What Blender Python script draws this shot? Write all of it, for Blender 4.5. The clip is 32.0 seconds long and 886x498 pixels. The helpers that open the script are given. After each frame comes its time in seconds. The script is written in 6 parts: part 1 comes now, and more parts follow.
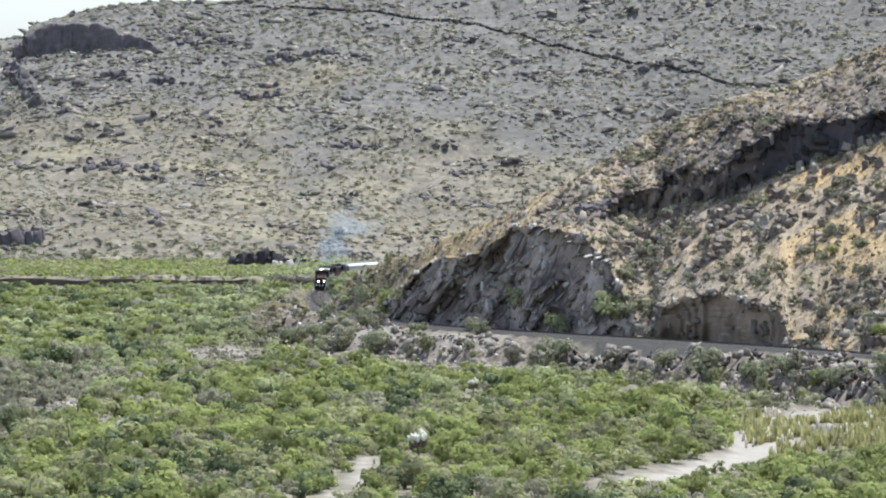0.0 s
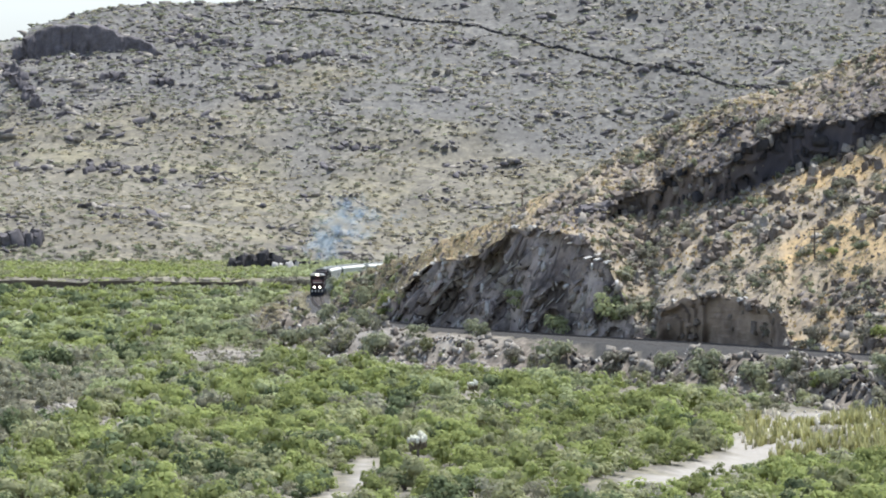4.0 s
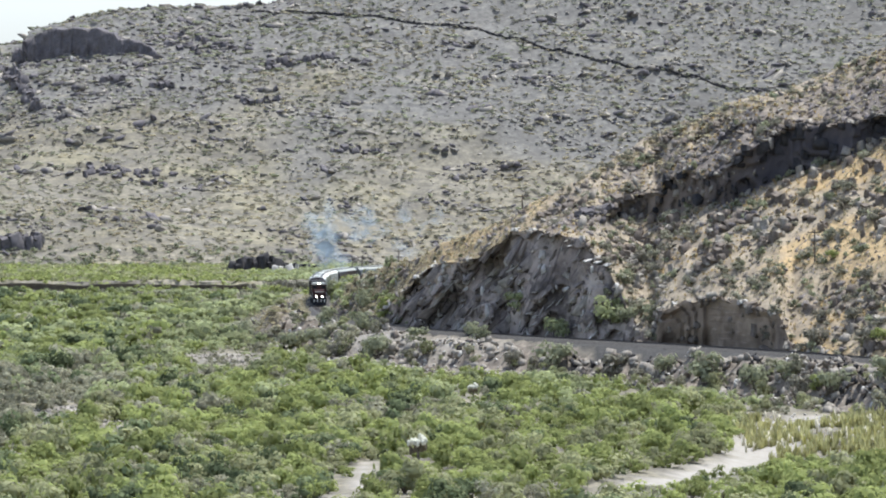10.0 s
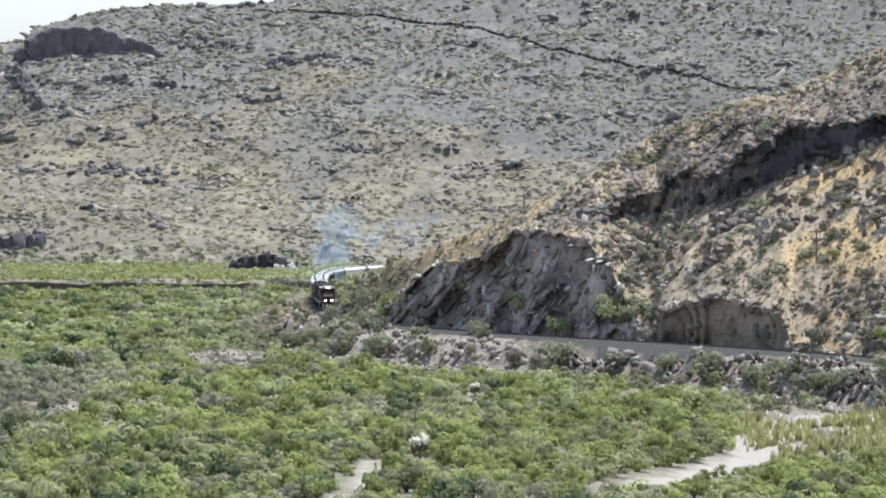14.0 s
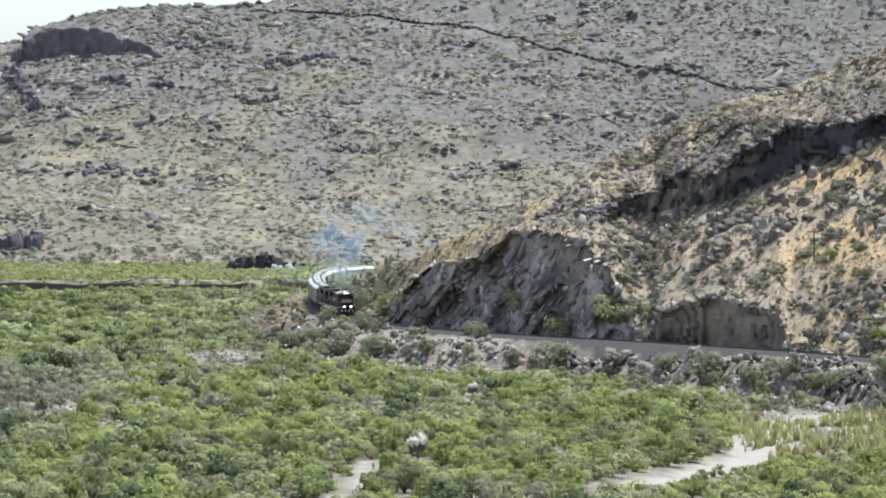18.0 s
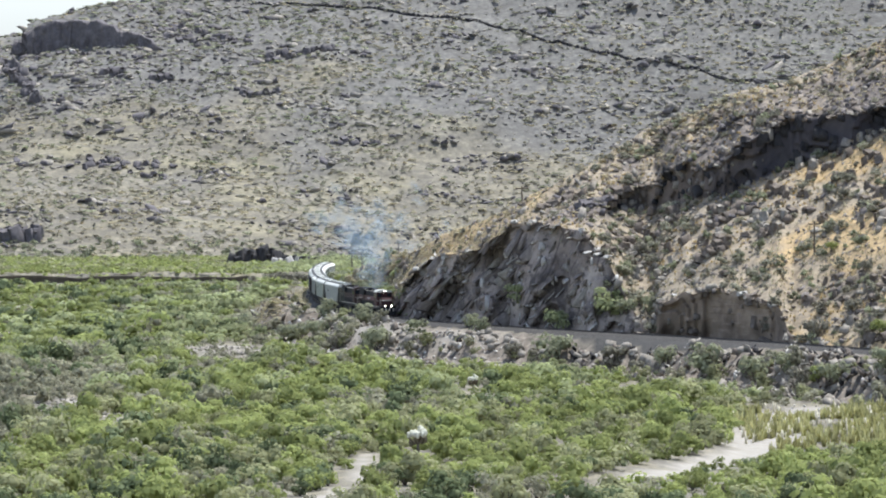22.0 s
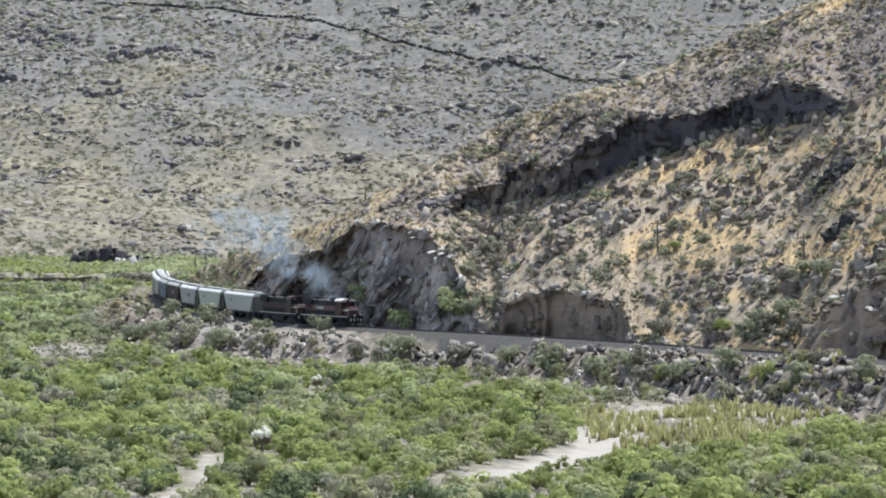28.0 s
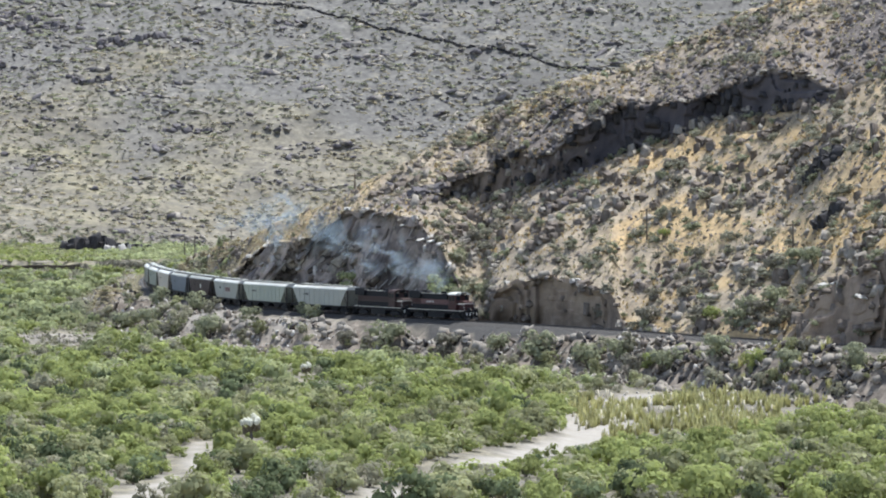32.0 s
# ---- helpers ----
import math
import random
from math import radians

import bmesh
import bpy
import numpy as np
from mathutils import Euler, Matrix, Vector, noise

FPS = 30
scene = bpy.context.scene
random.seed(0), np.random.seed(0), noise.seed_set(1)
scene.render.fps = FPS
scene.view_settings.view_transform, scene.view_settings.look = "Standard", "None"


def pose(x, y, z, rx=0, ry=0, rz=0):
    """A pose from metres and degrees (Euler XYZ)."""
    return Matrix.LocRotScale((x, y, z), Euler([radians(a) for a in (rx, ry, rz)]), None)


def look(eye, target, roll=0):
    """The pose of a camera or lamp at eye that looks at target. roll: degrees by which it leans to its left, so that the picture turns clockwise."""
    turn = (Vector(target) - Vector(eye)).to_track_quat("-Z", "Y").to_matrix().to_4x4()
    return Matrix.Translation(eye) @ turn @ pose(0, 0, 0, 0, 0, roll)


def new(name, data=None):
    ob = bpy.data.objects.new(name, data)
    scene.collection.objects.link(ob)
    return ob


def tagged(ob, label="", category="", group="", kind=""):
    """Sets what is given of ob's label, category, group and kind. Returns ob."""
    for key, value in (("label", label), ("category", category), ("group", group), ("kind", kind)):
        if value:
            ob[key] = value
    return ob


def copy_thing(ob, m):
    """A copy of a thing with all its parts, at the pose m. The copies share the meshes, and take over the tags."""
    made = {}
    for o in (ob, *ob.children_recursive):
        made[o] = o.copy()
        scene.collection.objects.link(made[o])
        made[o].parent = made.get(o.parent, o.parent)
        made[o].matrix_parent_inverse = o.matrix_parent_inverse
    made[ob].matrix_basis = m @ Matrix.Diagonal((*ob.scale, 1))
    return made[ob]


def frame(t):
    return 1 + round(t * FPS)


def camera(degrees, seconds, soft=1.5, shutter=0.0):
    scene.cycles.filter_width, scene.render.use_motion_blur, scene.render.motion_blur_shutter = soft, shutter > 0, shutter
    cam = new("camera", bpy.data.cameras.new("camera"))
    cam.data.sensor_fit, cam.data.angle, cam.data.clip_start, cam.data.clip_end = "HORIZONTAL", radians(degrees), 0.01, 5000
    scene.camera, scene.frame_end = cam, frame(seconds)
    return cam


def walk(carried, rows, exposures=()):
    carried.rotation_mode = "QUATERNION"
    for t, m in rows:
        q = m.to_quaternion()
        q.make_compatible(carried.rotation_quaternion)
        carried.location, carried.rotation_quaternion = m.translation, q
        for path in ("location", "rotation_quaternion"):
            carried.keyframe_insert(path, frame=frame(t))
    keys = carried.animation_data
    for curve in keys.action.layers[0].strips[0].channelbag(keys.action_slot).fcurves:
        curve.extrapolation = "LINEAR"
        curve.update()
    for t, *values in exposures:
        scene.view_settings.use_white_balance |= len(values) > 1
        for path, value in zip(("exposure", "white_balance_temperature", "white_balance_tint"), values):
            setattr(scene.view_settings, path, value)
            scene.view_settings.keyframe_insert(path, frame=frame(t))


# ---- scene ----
cam = camera(10.0, 32.0, soft=2.0)
CAMERA_ROWS = [  # seconds, yaw, pitch, roll
    (0, 0, -1.815, -0), (0.5, 0.002, -1.824, -0.012), (1, 0.002, -1.818, 0.016), (1.5, 0.007, -1.814, -0.038), 
    (2, -0.001, -1.813, -0.016), (2.5, -0.001, -1.817, -0.014), (3, -0, -1.822, -0.005), (3.5, -0.007, -1.8, 0.02), 
    (5.5, 0.01, -1.792, 0.009), (6, 0.005, -1.808, 0.065), (6.5, -0, -1.805, -0.013), (7, -0.011, -1.775, -0.003), 
    (7.5, -0.013, -1.773, 0.035), (8, -0.014, -1.771, 0.063), (8.5, -0.031, -1.755, 0.259), (9, -0.016, -1.739, 0.22), 
    (9.5, -0.005, -1.75, 0.09), (10, -0.003, -1.763, 0.04), (10.5, -0.015, -1.764, 0.135), (11, -0.014, -1.764, 0.131), 
    (11.5, 0.005, -1.782, 0.057), (12, 0.027, -1.803, 0.006), (12.5, 0.025, -1.824, -0.134), (13, 0.019, -1.783, -0.114), 
    (13.5, 0.03, -1.797, 0.073), (14, 0.018, -1.773, -0.005), (14.5, -0.002, -1.825, 0.086), (16.5, -0.01, -1.736, -0.008), 
    (17, -0.003, -1.745, -0.005), (17.5, 0.008, -1.766, 0.02), (18, -0.009, -1.771, 0.033), (18.5, -0.002, -1.756, 0.008), 
    (19, 0.019, -1.766, -0.024), (19.5, 0.028, -1.782, 0.015), (20, 0.026, -1.759, 0.046), (20.5, 0.037, -1.777, 0.09), 
    (21, 0.044, -1.801, 0.029), (21.5, 0.024, -1.838, 0.09), (22, -0.008, -1.854, 0.097), (22.5, -0.059, -1.884, 0.005), 
    (23, -0.109, -1.89, 0.063), (23.5, -0.703, -1.879, 0.073), (24, -1.25, -1.727, 0.049), (24.5, -1.188, -1.774, 0.001), 
    (25, -1.199, -1.854, -0.004), (25.5, -1.24, -1.877, 0.07), (26, -1.38, -1.862, 0.082), (26.5, -1.702, -1.834, 0.141), 
    (28.5, -1.782, -1.863, 0.136), (29, -1.783, -1.85, 0.141), (29.5, -1.773, -1.883, 0.128), (30, -1.802, -1.912, 0.128), 
    (30.5, -1.822, -1.942, 0.13), (31, -1.832, -1.961, 0.131), (31.5, -1.871, -1.981, 0.129), (32, -1.9, -2, 0.126), 
]
walk(cam, [(t, pose(0, 0, 46, 90 + p, r, w)) for t, w, p, r in CAMERA_ROWS])

# ---- world and sun ----
SUN_TURN, SUN_HIGH = 48.0, 69.0  # degrees east of the far mountain, and above the horizon
scene.view_settings.exposure = 0.78
world = bpy.data.worlds.new("sky")
scene.world = world
world.use_nodes = True
wt = world.node_tree
sky = wt.nodes.new("ShaderNodeTexSky")
sky.sky_type = "NISHITA"
sky.sun_disc = False
sky.sun_elevation = radians(SUN_HIGH)
sky.sun_rotation = radians(SUN_TURN)
sky.dust_density = 0.8
sky.air_density = 1.0
hazy = wt.nodes.new("ShaderNodeHueSaturation")
hazy.inputs["Saturation"].default_value = 0.55
cool = wt.nodes.new("ShaderNodeMix")
cool.data_type, cool.blend_type = "RGBA", "MULTIPLY"
cool.inputs[0].default_value = 1.0
cool.inputs[7].default_value = (0.88, 0.98, 1.14, 1)
wt.links.new(sky.outputs[0], hazy.inputs["Color"])
wt.links.new(hazy.outputs[0], cool.inputs[6])
wt.links.new(cool.outputs[2], wt.nodes["Background"].inputs[0])
wt.nodes["Background"].inputs[1].default_value = 0.12
sun = new("sun", bpy.data.lights.new("sun", "SUN"))
sun.data.energy, sun.data.angle, sun.data.color = 3.68, radians(0.6), (0.98, 0.985, 0.97)
sun.matrix_world = look(
    (200 * math.sin(radians(SUN_TURN)), 700 + 200 * math.cos(radians(SUN_TURN)), 250 + 200 * math.tan(radians(SUN_HIGH))),
    (0, 700, 250))

# ---- terrain numbers ----


def lattice(ix, iy, iz, seed):
    h = (ix * 374761393 + iy * 668265263 + iz * 2147483647 + seed * 974634777) & 0xFFFFFFFF
    h = ((h ^ (h >> 13)) * 1274126177) & 0xFFFFFFFF
    return ((h ^ (h >> 16)) & 0xFFFF) / 32767.5 - 1.0


def vnoise(x, y, z=0.0, seed=0):
    x, y, z = np.broadcast_arrays(np.asarray(x, float), np.asarray(y, float), np.asarray(z, float))
    ix, iy, iz = (np.floor(v).astype(np.int64) for v in (x, y, z))
    fx, fy, fz = x - ix, y - iy, z - iz
    fx, fy, fz = (v * v * (3 - 2 * v) for v in (fx, fy, fz))
    out = 0
    for dx in (0, 1):
        for dy in (0, 1):
            for dz in (0, 1):
                w = (fx if dx else 1 - fx) * (fy if dy else 1 - fy) * (fz if dz else 1 - fz)
                out = out + w * lattice(ix + dx, iy + dy, iz + dz, seed)
    return out


def fbm(x, y, z=0.0, octaves=4, seed=0):
    total, amp = 0, 1.0
    for o in range(octaves):
        total = total + amp * vnoise(x * 2 ** o, y * 2 ** o, z * 2 ** o if np.ndim(z) or z else 0.0, seed + o)
        amp *= 0.5
    return total


def smooth(v):
    v = np.clip(v, 0, 1)
    return v * v * (3 - 2 * v)


def spline(points, per=12):
    p = np.array(points, float)
    q = np.vstack([2 * p[0] - p[1], p, 2 * p[-1] - p[-2]])
    u = np.linspace(0, 1, per, endpoint=False)[:, None]
    out = []
    for i in range(1, len(q) - 2):
        a, b, c, d = q[i - 1], q[i], q[i + 1], q[i + 2]
        out.append(0.5 * (2 * b + (c - a) * u + (2 * a - 5 * b + 4 * c - d) * u ** 2 + (3 * b - a - 3 * c + d) * u ** 3))
    return np.vstack(out + [p[-1:]])


# the railway's line in plan, in the direction of travel
TRACK = spline([(143.6, 1263.5), (95.1, 1215.0), (56.7, 1175.0), (26.3, 1134.4), (2.8, 1108.4), (-12.3, 1089.3), (-20.4, 1072.3), (-24.0, 1052.8), (-25.0, 1033.2), (-25.1, 1011.1), (-24.3, 985.5),
                (-22.7, 957.2), (-20.0, 933.5), (-17.1, 917.0), (-13.5, 901.3), (-9.2, 885.9), (-4.0, 870.3), (3.6, 855.6), (12.6, 841.1), (21.7, 827.4), (31.6, 813.5), (50.4, 779), (66.4, 745), (85.6, 708),
                (105, 672), (160, 570), (230, 440)])
ARC = np.concatenate([[0], np.cumsum(np.hypot(*np.diff(TRACK, axis=0).T))])


def rail_z(y):
    return 6 + np.where(np.asarray(y) > 815, 0.006, 0.012) * (815 - y)


def on_track(s):
    x, y = np.interp(s, ARC, TRACK[:, 0]), np.interp(s, ARC, TRACK[:, 1])
    return np.array([x, y, rail_z(y)])


def nearest(line, x, y):
    """Distance to a line in plan, its side (1 on the right hand) and the nearest point."""
    x, y = np.ravel(x).astype(float), np.ravel(y).astype(float)
    best, side = np.full(x.shape, 1e9), np.ones(x.shape)
    ny = np.zeros(x.shape)
    for (ax, ay), (bx, by) in zip(line[:-1], line[1:]):
        ux, uy = bx - ax, by - ay
        u = np.clip(((x - ax) * ux + (y - ay) * uy) / (ux * ux + uy * uy), 0, 1)
        px, py = ax + u * ux, ay + u * uy
        d = np.hypot(x - px, y - py)
        m = d < best
        best[m] = d[m]
        side[m] = np.where(ux * (y - py) - uy * (x - px) < 0, 1, -1)[m]
        ny[m] = py[m]
    return best, side, ny


# the dry wash, its sandy side path, and the river bank at the far field
WASH = spline([(-30, 330), (-14, 430), (3, 513), (12.6, 556), (19.4, 579), (24, 596), (29.6, 611), (36.2, 628), (40.6, 647), (42.8, 670), (45, 693), (50, 711), (58, 724), (70, 731), (90, 731), (120, 700), (160, 640)])
PATH = spline([(-20, 520), (-14, 560), (-10.9, 580), (-9.5, 603), (-9.2, 630)])
THIN = TRACK[::4]


def ridge_height(x):
    return np.interp(x, [-600, -260, -150, -132, -125, -122.5, -119.5, -115, -110, -98, -85, -56, -41, 0, 86, 200, 600],
                     [60, 50, 55.5, 58, 58.8, 63.0, 63.8, 65.6, 67.3, 68.4, 69.7, 71.2, 72.5, 79, 90, 98, 110])


def mountain_foot(x):
    return 1288 + 8 * vnoise(x / 30, 3.3, 0, 5) + np.interp(x, [-300, -60, 0, 200], [0, 0, 25, 60])


def ground_z(x, y):
    shape = np.broadcast(x, y).shape
    x, y = np.ravel(np.broadcast_to(x, shape)).astype(float), np.ravel(np.broadcast_to(y, shape)).astype(float)
    z = 0.35 * fbm(x / 22, y / 22, 0, 4, 2)
    dist, _, _ = nearest(WASH[::4], x, y)
    z -= 0.9 * smooth(1 - dist / 7)
    bank = 1186 + 6 * vnoise(x / 14, 7.7, 0, 9)
    z += 1.9 * smooth((y - bank - 1.5) / 2.5) * smooth((-8 - x) / 20) * smooth((2200 - y) / 300)
    # the far mountain
    foot = mountain_foot(x)
    m = (y - foot) / np.maximum(1500 - foot, 60)
    face = np.where(m < 1, np.clip(m, 0, 1) ** 1.12, 1 - 0.25 * smooth((m - 1) / 4))
    rough = np.clip(m * 3, 0, 1)
    z += ridge_height(x + 3 * vnoise(x / 18, y / 18, 0, 31)) * face + rough * (4.0 * fbm(x / 60, y / 60, 0, 3, 12) * np.clip(1.2 - m, 0.1, 1) + 1.0 * fbm(x / 9, y / 12, 0, 4, 17))
    # the lookout's own hill
    r = np.hypot(x, y * np.where(y > 0, 1.0, 0.5))
    z += 44.2 * (1 - smooth(r / 330)) ** 1.4
    # railway bench and its slope
    near = (y > 520) & (y < 1350) & (x > -120) & (x < 260)
    d, side, ny = nearest(THIN, x[near], y[near])
    base = rail_z(ny) - 0.62
    brink = 9.2 + 1.6 * vnoise(x[near] / 14, y[near] / 14, 0, 4) + 0.9 * vnoise(x[near] / 5, y[near] / 5, 0, 14)
    out = base - np.where(side > 0, np.maximum(d - 3.4, 0) * 0.27 + np.maximum(d - brink, 0) * 1.0, np.maximum(d - 9, 0) * 0.12)
    lumps = (1.4 * fbm(x[near] / 4.5, y[near] / 4.5, 0, 3, 8) - 0.8 * np.abs(fbm(x[near] / 8, y[near] / 8, 0, 2, 38)) + 0.3) * smooth((d - 3.6) / 3) * (side > 0)
    knoll = 3.2 * np.exp(-(((x[near] + 32.1) / 4.5) ** 2 + ((y[near] - 951) / 15) ** 2))
    z[near] = np.maximum(z[near], out + lumps + knoll * smooth((d - 4.5) / 6))
    return z.reshape(shape)


# the near hill: stations by bearing, cliff heights and ridge level along it
HB = [-0.0225, -0.0185, -0.01607, -0.01049, -0.00268, 0.00513, 0.01294, 0.01964, 0.02745, 0.03192, 0.03638, 0.0412, 0.0431, 0.0465, 0.05647, 0.0640, 0.0665, 0.0690, 0.07767, 0.08749, 0.09854, 0.10445, 0.11193, 0.12097, 0.1357, 0.19]
HCUT = [0, 0, 0.1, 4.5, 10.6, 13.0, 17.1, 18.3, 17.8, 13.2, 5.8, 0.4, 6.6, 7.3, 7.3, 7.3, 6.2, 1, 0.2, 0.2, 0.3, 5.4, 10.8, 13.3, 13.7, 6]
HFOOT = [5, 6, 7, 11.5, 15, 18.5, 22.6, 25, 24.5, 24.6, 25.2, 25.2, 25.33, 25.72, 27.9, 30.82, 31.8, 32.48, 35.2, 38.4, 39.2, 39.9, 42.3, 46, 50, 55]
HBAND = [0, 0, 0, 0, 0, 0, 0, 0, 0, 0.4, 2.8, 5.0, 5.6, 6.3, 7.7, 8.05, 8.2, 8.44, 6.4, 4.6, 5.7, 5.3, 0.8, 0, 0, 0]
HSET = [0, 0, 0, 0, 0, 0, 0, 0, 0, 0, 0, 0.3, 2, 4.6, 6, 4.5, 2, 0, 0, 0, 0.5, 4, 8, 9, 9, 5]
HTOP = [5.5, 10.6, 12.6, 15.0, 17.8, 21.4, 24.8, 28.4, 31.4, 33.4, 35.7, 37.95, 38.73, 40.03, 43.4, 45.65, 46.4, 47.19, 50.3, 53.7, 58, 59.6, 61.7, 64.3, 68.1, 74]
GENTLE = 0.42
TOE_B, TOE_D = (TRACK[:, 0] / TRACK[:, 1]), TRACK[:, 1]
_i = int(np.argmin(TOE_B))


def hill_grid(columns=460, rows=(76, 66, 24, 34, 24)):
    """The hill's surface as a grid of points: cut, slope, cliff band, upper slope and lee side."""
    b = np.linspace(HB[0], HB[-1], columns)
    toe = np.interp(b, TOE_B[_i:], TOE_D[_i:]) + 8.0
    z0 = rail_z(toe) - 1.0
    toe = toe + np.interp(b, HB, HSET)
    wob = lambda s, k, a: a * fbm(b * 850 / k, s * 3.1, 0, 3, s)
    cut = np.maximum(np.interp(b, HB, HCUT) + wob(3, 6, 1.5) * (np.interp(b, HB, HCUT) > 2), 0)
    top = np.interp(b, HB, HTOP) + wob(4, 12, 0.35)
    foot = np.clip(np.interp(b, HB, HFOOT) + wob(5, 12, 0.3), z0 + cut + 0.1, top - 0.2)
    band = np.minimum(np.interp(b, HB, HBAND) + wob(6, 9, 1.2) * (np.interp(b, HB, HBAND) > 1), top - foot - 0.1).clip(0)
    band = band * np.where(b < 0.062, 0.72 + 0.28 * smooth(2.2 * vnoise(b * 850 / 4.0, 9.9, 0, 57) + 0.75), 1.0)
    lean = np.interp(b, [0.0405, 0.0432, 0.066, 0.069], [0.34, -0.1, -0.1, 0.34])
    d1 = toe + cut * lean
    even = lambda a: np.convolve(np.pad(a, 24, mode="edge"), np.hanning(51)[1:-1] / np.hanning(51).sum(), mode="valid")
    d2 = np.maximum(even(toe) + even(cut) * 0.34 + (foot - z0 - even(cut)) / GENTLE, d1 + np.maximum(foot - z0 - cut, 0) / 1.3)
    d3 = d2 + band * 0.08
    d4 = d3 + np.maximum(top - foot - band, 0) / GENTLE
    d5 = d4 + 10 + (top - 1) / 0.55
    knots = [(toe, z0), (d1, z0 + cut), (d2, foot), (d3, foot + band), (d4, top), (d5, top * 0 - 1.5)]
    ds, zs, kind = [], [], []
    for k, n in enumerate(rows):
        for i in range(n):
            u = i / n
            (da, za), (db, zb) = knots[k], knots[k + 1]
            if k == 4:
                zz = za + (zb - za) * smooth(u)
            else:
                zz = za + (zb - za) * u
            ds.append(da + (db - da) * u)
            zs.append(zz)
            kind.append(k)
    D, Z, K = np.array(ds), np.array(zs), np.array(kind)[:, None] * np.ones(columns)
    X, Y = b * D, D
    steep = ((K == 0) & (cut > 0.8)) | ((K == 2) & (band > 0.8))
    # rock faces: tilted blocks that step out of the face; slopes: lumps and ledges
    lay = np.interp(b, [0.011, 0.018, 0.039, 0.04], [1.0, 0.45, 0.35, 0.12])[None, :]
    u = X * 0.8 - Z * 0.62 * lay
    w = Z * 0.8 + X * 0.62 * lay
    broad = vnoise(u / 4.2, w / 9.0, 0, 20) * 2.4
    facets = broad - np.floor(broad * 1.25) / 1.25  # sloping faces that break off at sharp edges
    blocks = 1.5 * vnoise(u / 9, w / 13, 0, 26) + 2.0 * np.floor(broad * 1.25) / 1.25 - 1.1 * facets + 0.8 * np.round(2 * vnoise(u / 1.7, w / 2.6, 0, 22)) / 2 + 0.13 * vnoise(u / 0.6, w / 1.0, 0, 23)
    # large forms of the big cut: a bulging buttress, a recess beside it and a gully at the bend
    form = np.zeros_like(Z)
    for centre, wide, deep in ((0.0305, 0.0045, 2.6), (0.0240, 0.0026, -2.4), (0.0180, 0.0035, 1.6), (0.0117, 0.0022, -2.6), (0.0065, 0.0022, 1.4), (0.0020, 0.0016, -1.6)):
        form = form + deep * np.exp(-((b[None, :] + 0.00022 * (Z - 12) * lay - centre) / wide) ** 2)
    form = form * np.where(b < 0.038, 1.0, 0.0)
    fade = np.ones_like(Z)
    fade[0] = 0.2
    Y = Y - np.where(steep, (np.where(K == 0, np.interp(b, [0.038, 0.042, 0.068, 0.075], [1.1, 0.62, 0.62, 1.0]), 0.55) * blocks + np.where(K == 0, form, 0)) * fade, 0)
    # the middle cut is hollowed at its foot and ends, under a lip of harder rock
    up = np.clip((Z - z0) / np.maximum(cut, 1), 0, 1)
    mid = np.interp(b, [0.0425, 0.044, 0.0648, 0.0665], [0, 1, 1, 0])
    hollow = 2.0 * smooth((0.45 - up) / 0.45) + 1.3 * smooth((0.92 - up) / 0.2) * np.maximum(smooth((0.0485 - b) / 0.003), smooth((b - 0.0590) / 0.003)) + 0.5 * smooth((0.9 - up) / 0.12)
    Y = Y + np.where(K == 0, mid * hollow, 0)
    slope_lumps = 0.8 * fbm(X / 10, Y / 26, 0, 4, 24) + 0.25 * fbm(X / 2.2, Y / 4.5, 0, 3, 25)
    Z = Z + np.where(steep, 0.15, 1.0) * slope_lumps * np.where(K == 0, 0.5, 1)
    return X, Y, Z, K, steep


# ---- materials ----


def material(name, build, rough=0.9, metal=0.0):
    m = bpy.data.materials.new(name)
    m.use_nodes = True
    nt = m.node_tree
    bsdf = nt.nodes["Principled BSDF"]
    bsdf.inputs["Roughness"].default_value = rough
    bsdf.inputs["Metallic"].default_value = metal
    bsdf.inputs["Specular IOR Level"].default_value = 0.25
    build(nt, bsdf)
    return m


def noise_node(nt, scale, detail=4.0, rough=0.55, stretch=(1, 1, 1), coord="Object", turn=0.0):
    tc = nt.nodes.new("ShaderNodeTexCoord")
    mp = nt.nodes.new("ShaderNodeMapping")
    mp.inputs["Scale"].default_value = stretch
    tilt = nt.nodes.new("ShaderNodeMapping")
    tilt.inputs["Rotation"].default_value = (0, radians(turn), 0)
    nz = nt.nodes.new("ShaderNodeTexNoise")
    nz.inputs["Scale"].default_value, nz.inputs["Detail"].default_value, nz.inputs["Roughness"].default_value = scale, detail, rough
    nt.links.new(tc.outputs[coord], tilt.inputs[0])
    nt.links.new(tilt.outputs[0], mp.inputs[0])
    nt.links.new(mp.outputs[0], nz.inputs["Vector"])
    return nz.outputs["Fac"]


def ramp(nt, fac, *stops):
    r = nt.nodes.new("ShaderNodeValToRGB")
    while len(r.color_ramp.elements) < len(stops):
        r.color_ramp.elements.new(0.5)
    for e, (p, c) in zip(r.color_ramp.elements, stops):
        e.position, e.color = p, (*c, 1) if len(c) == 3 else c
    nt.links.new(fac, r.inputs[0])
    return r.outputs[0]


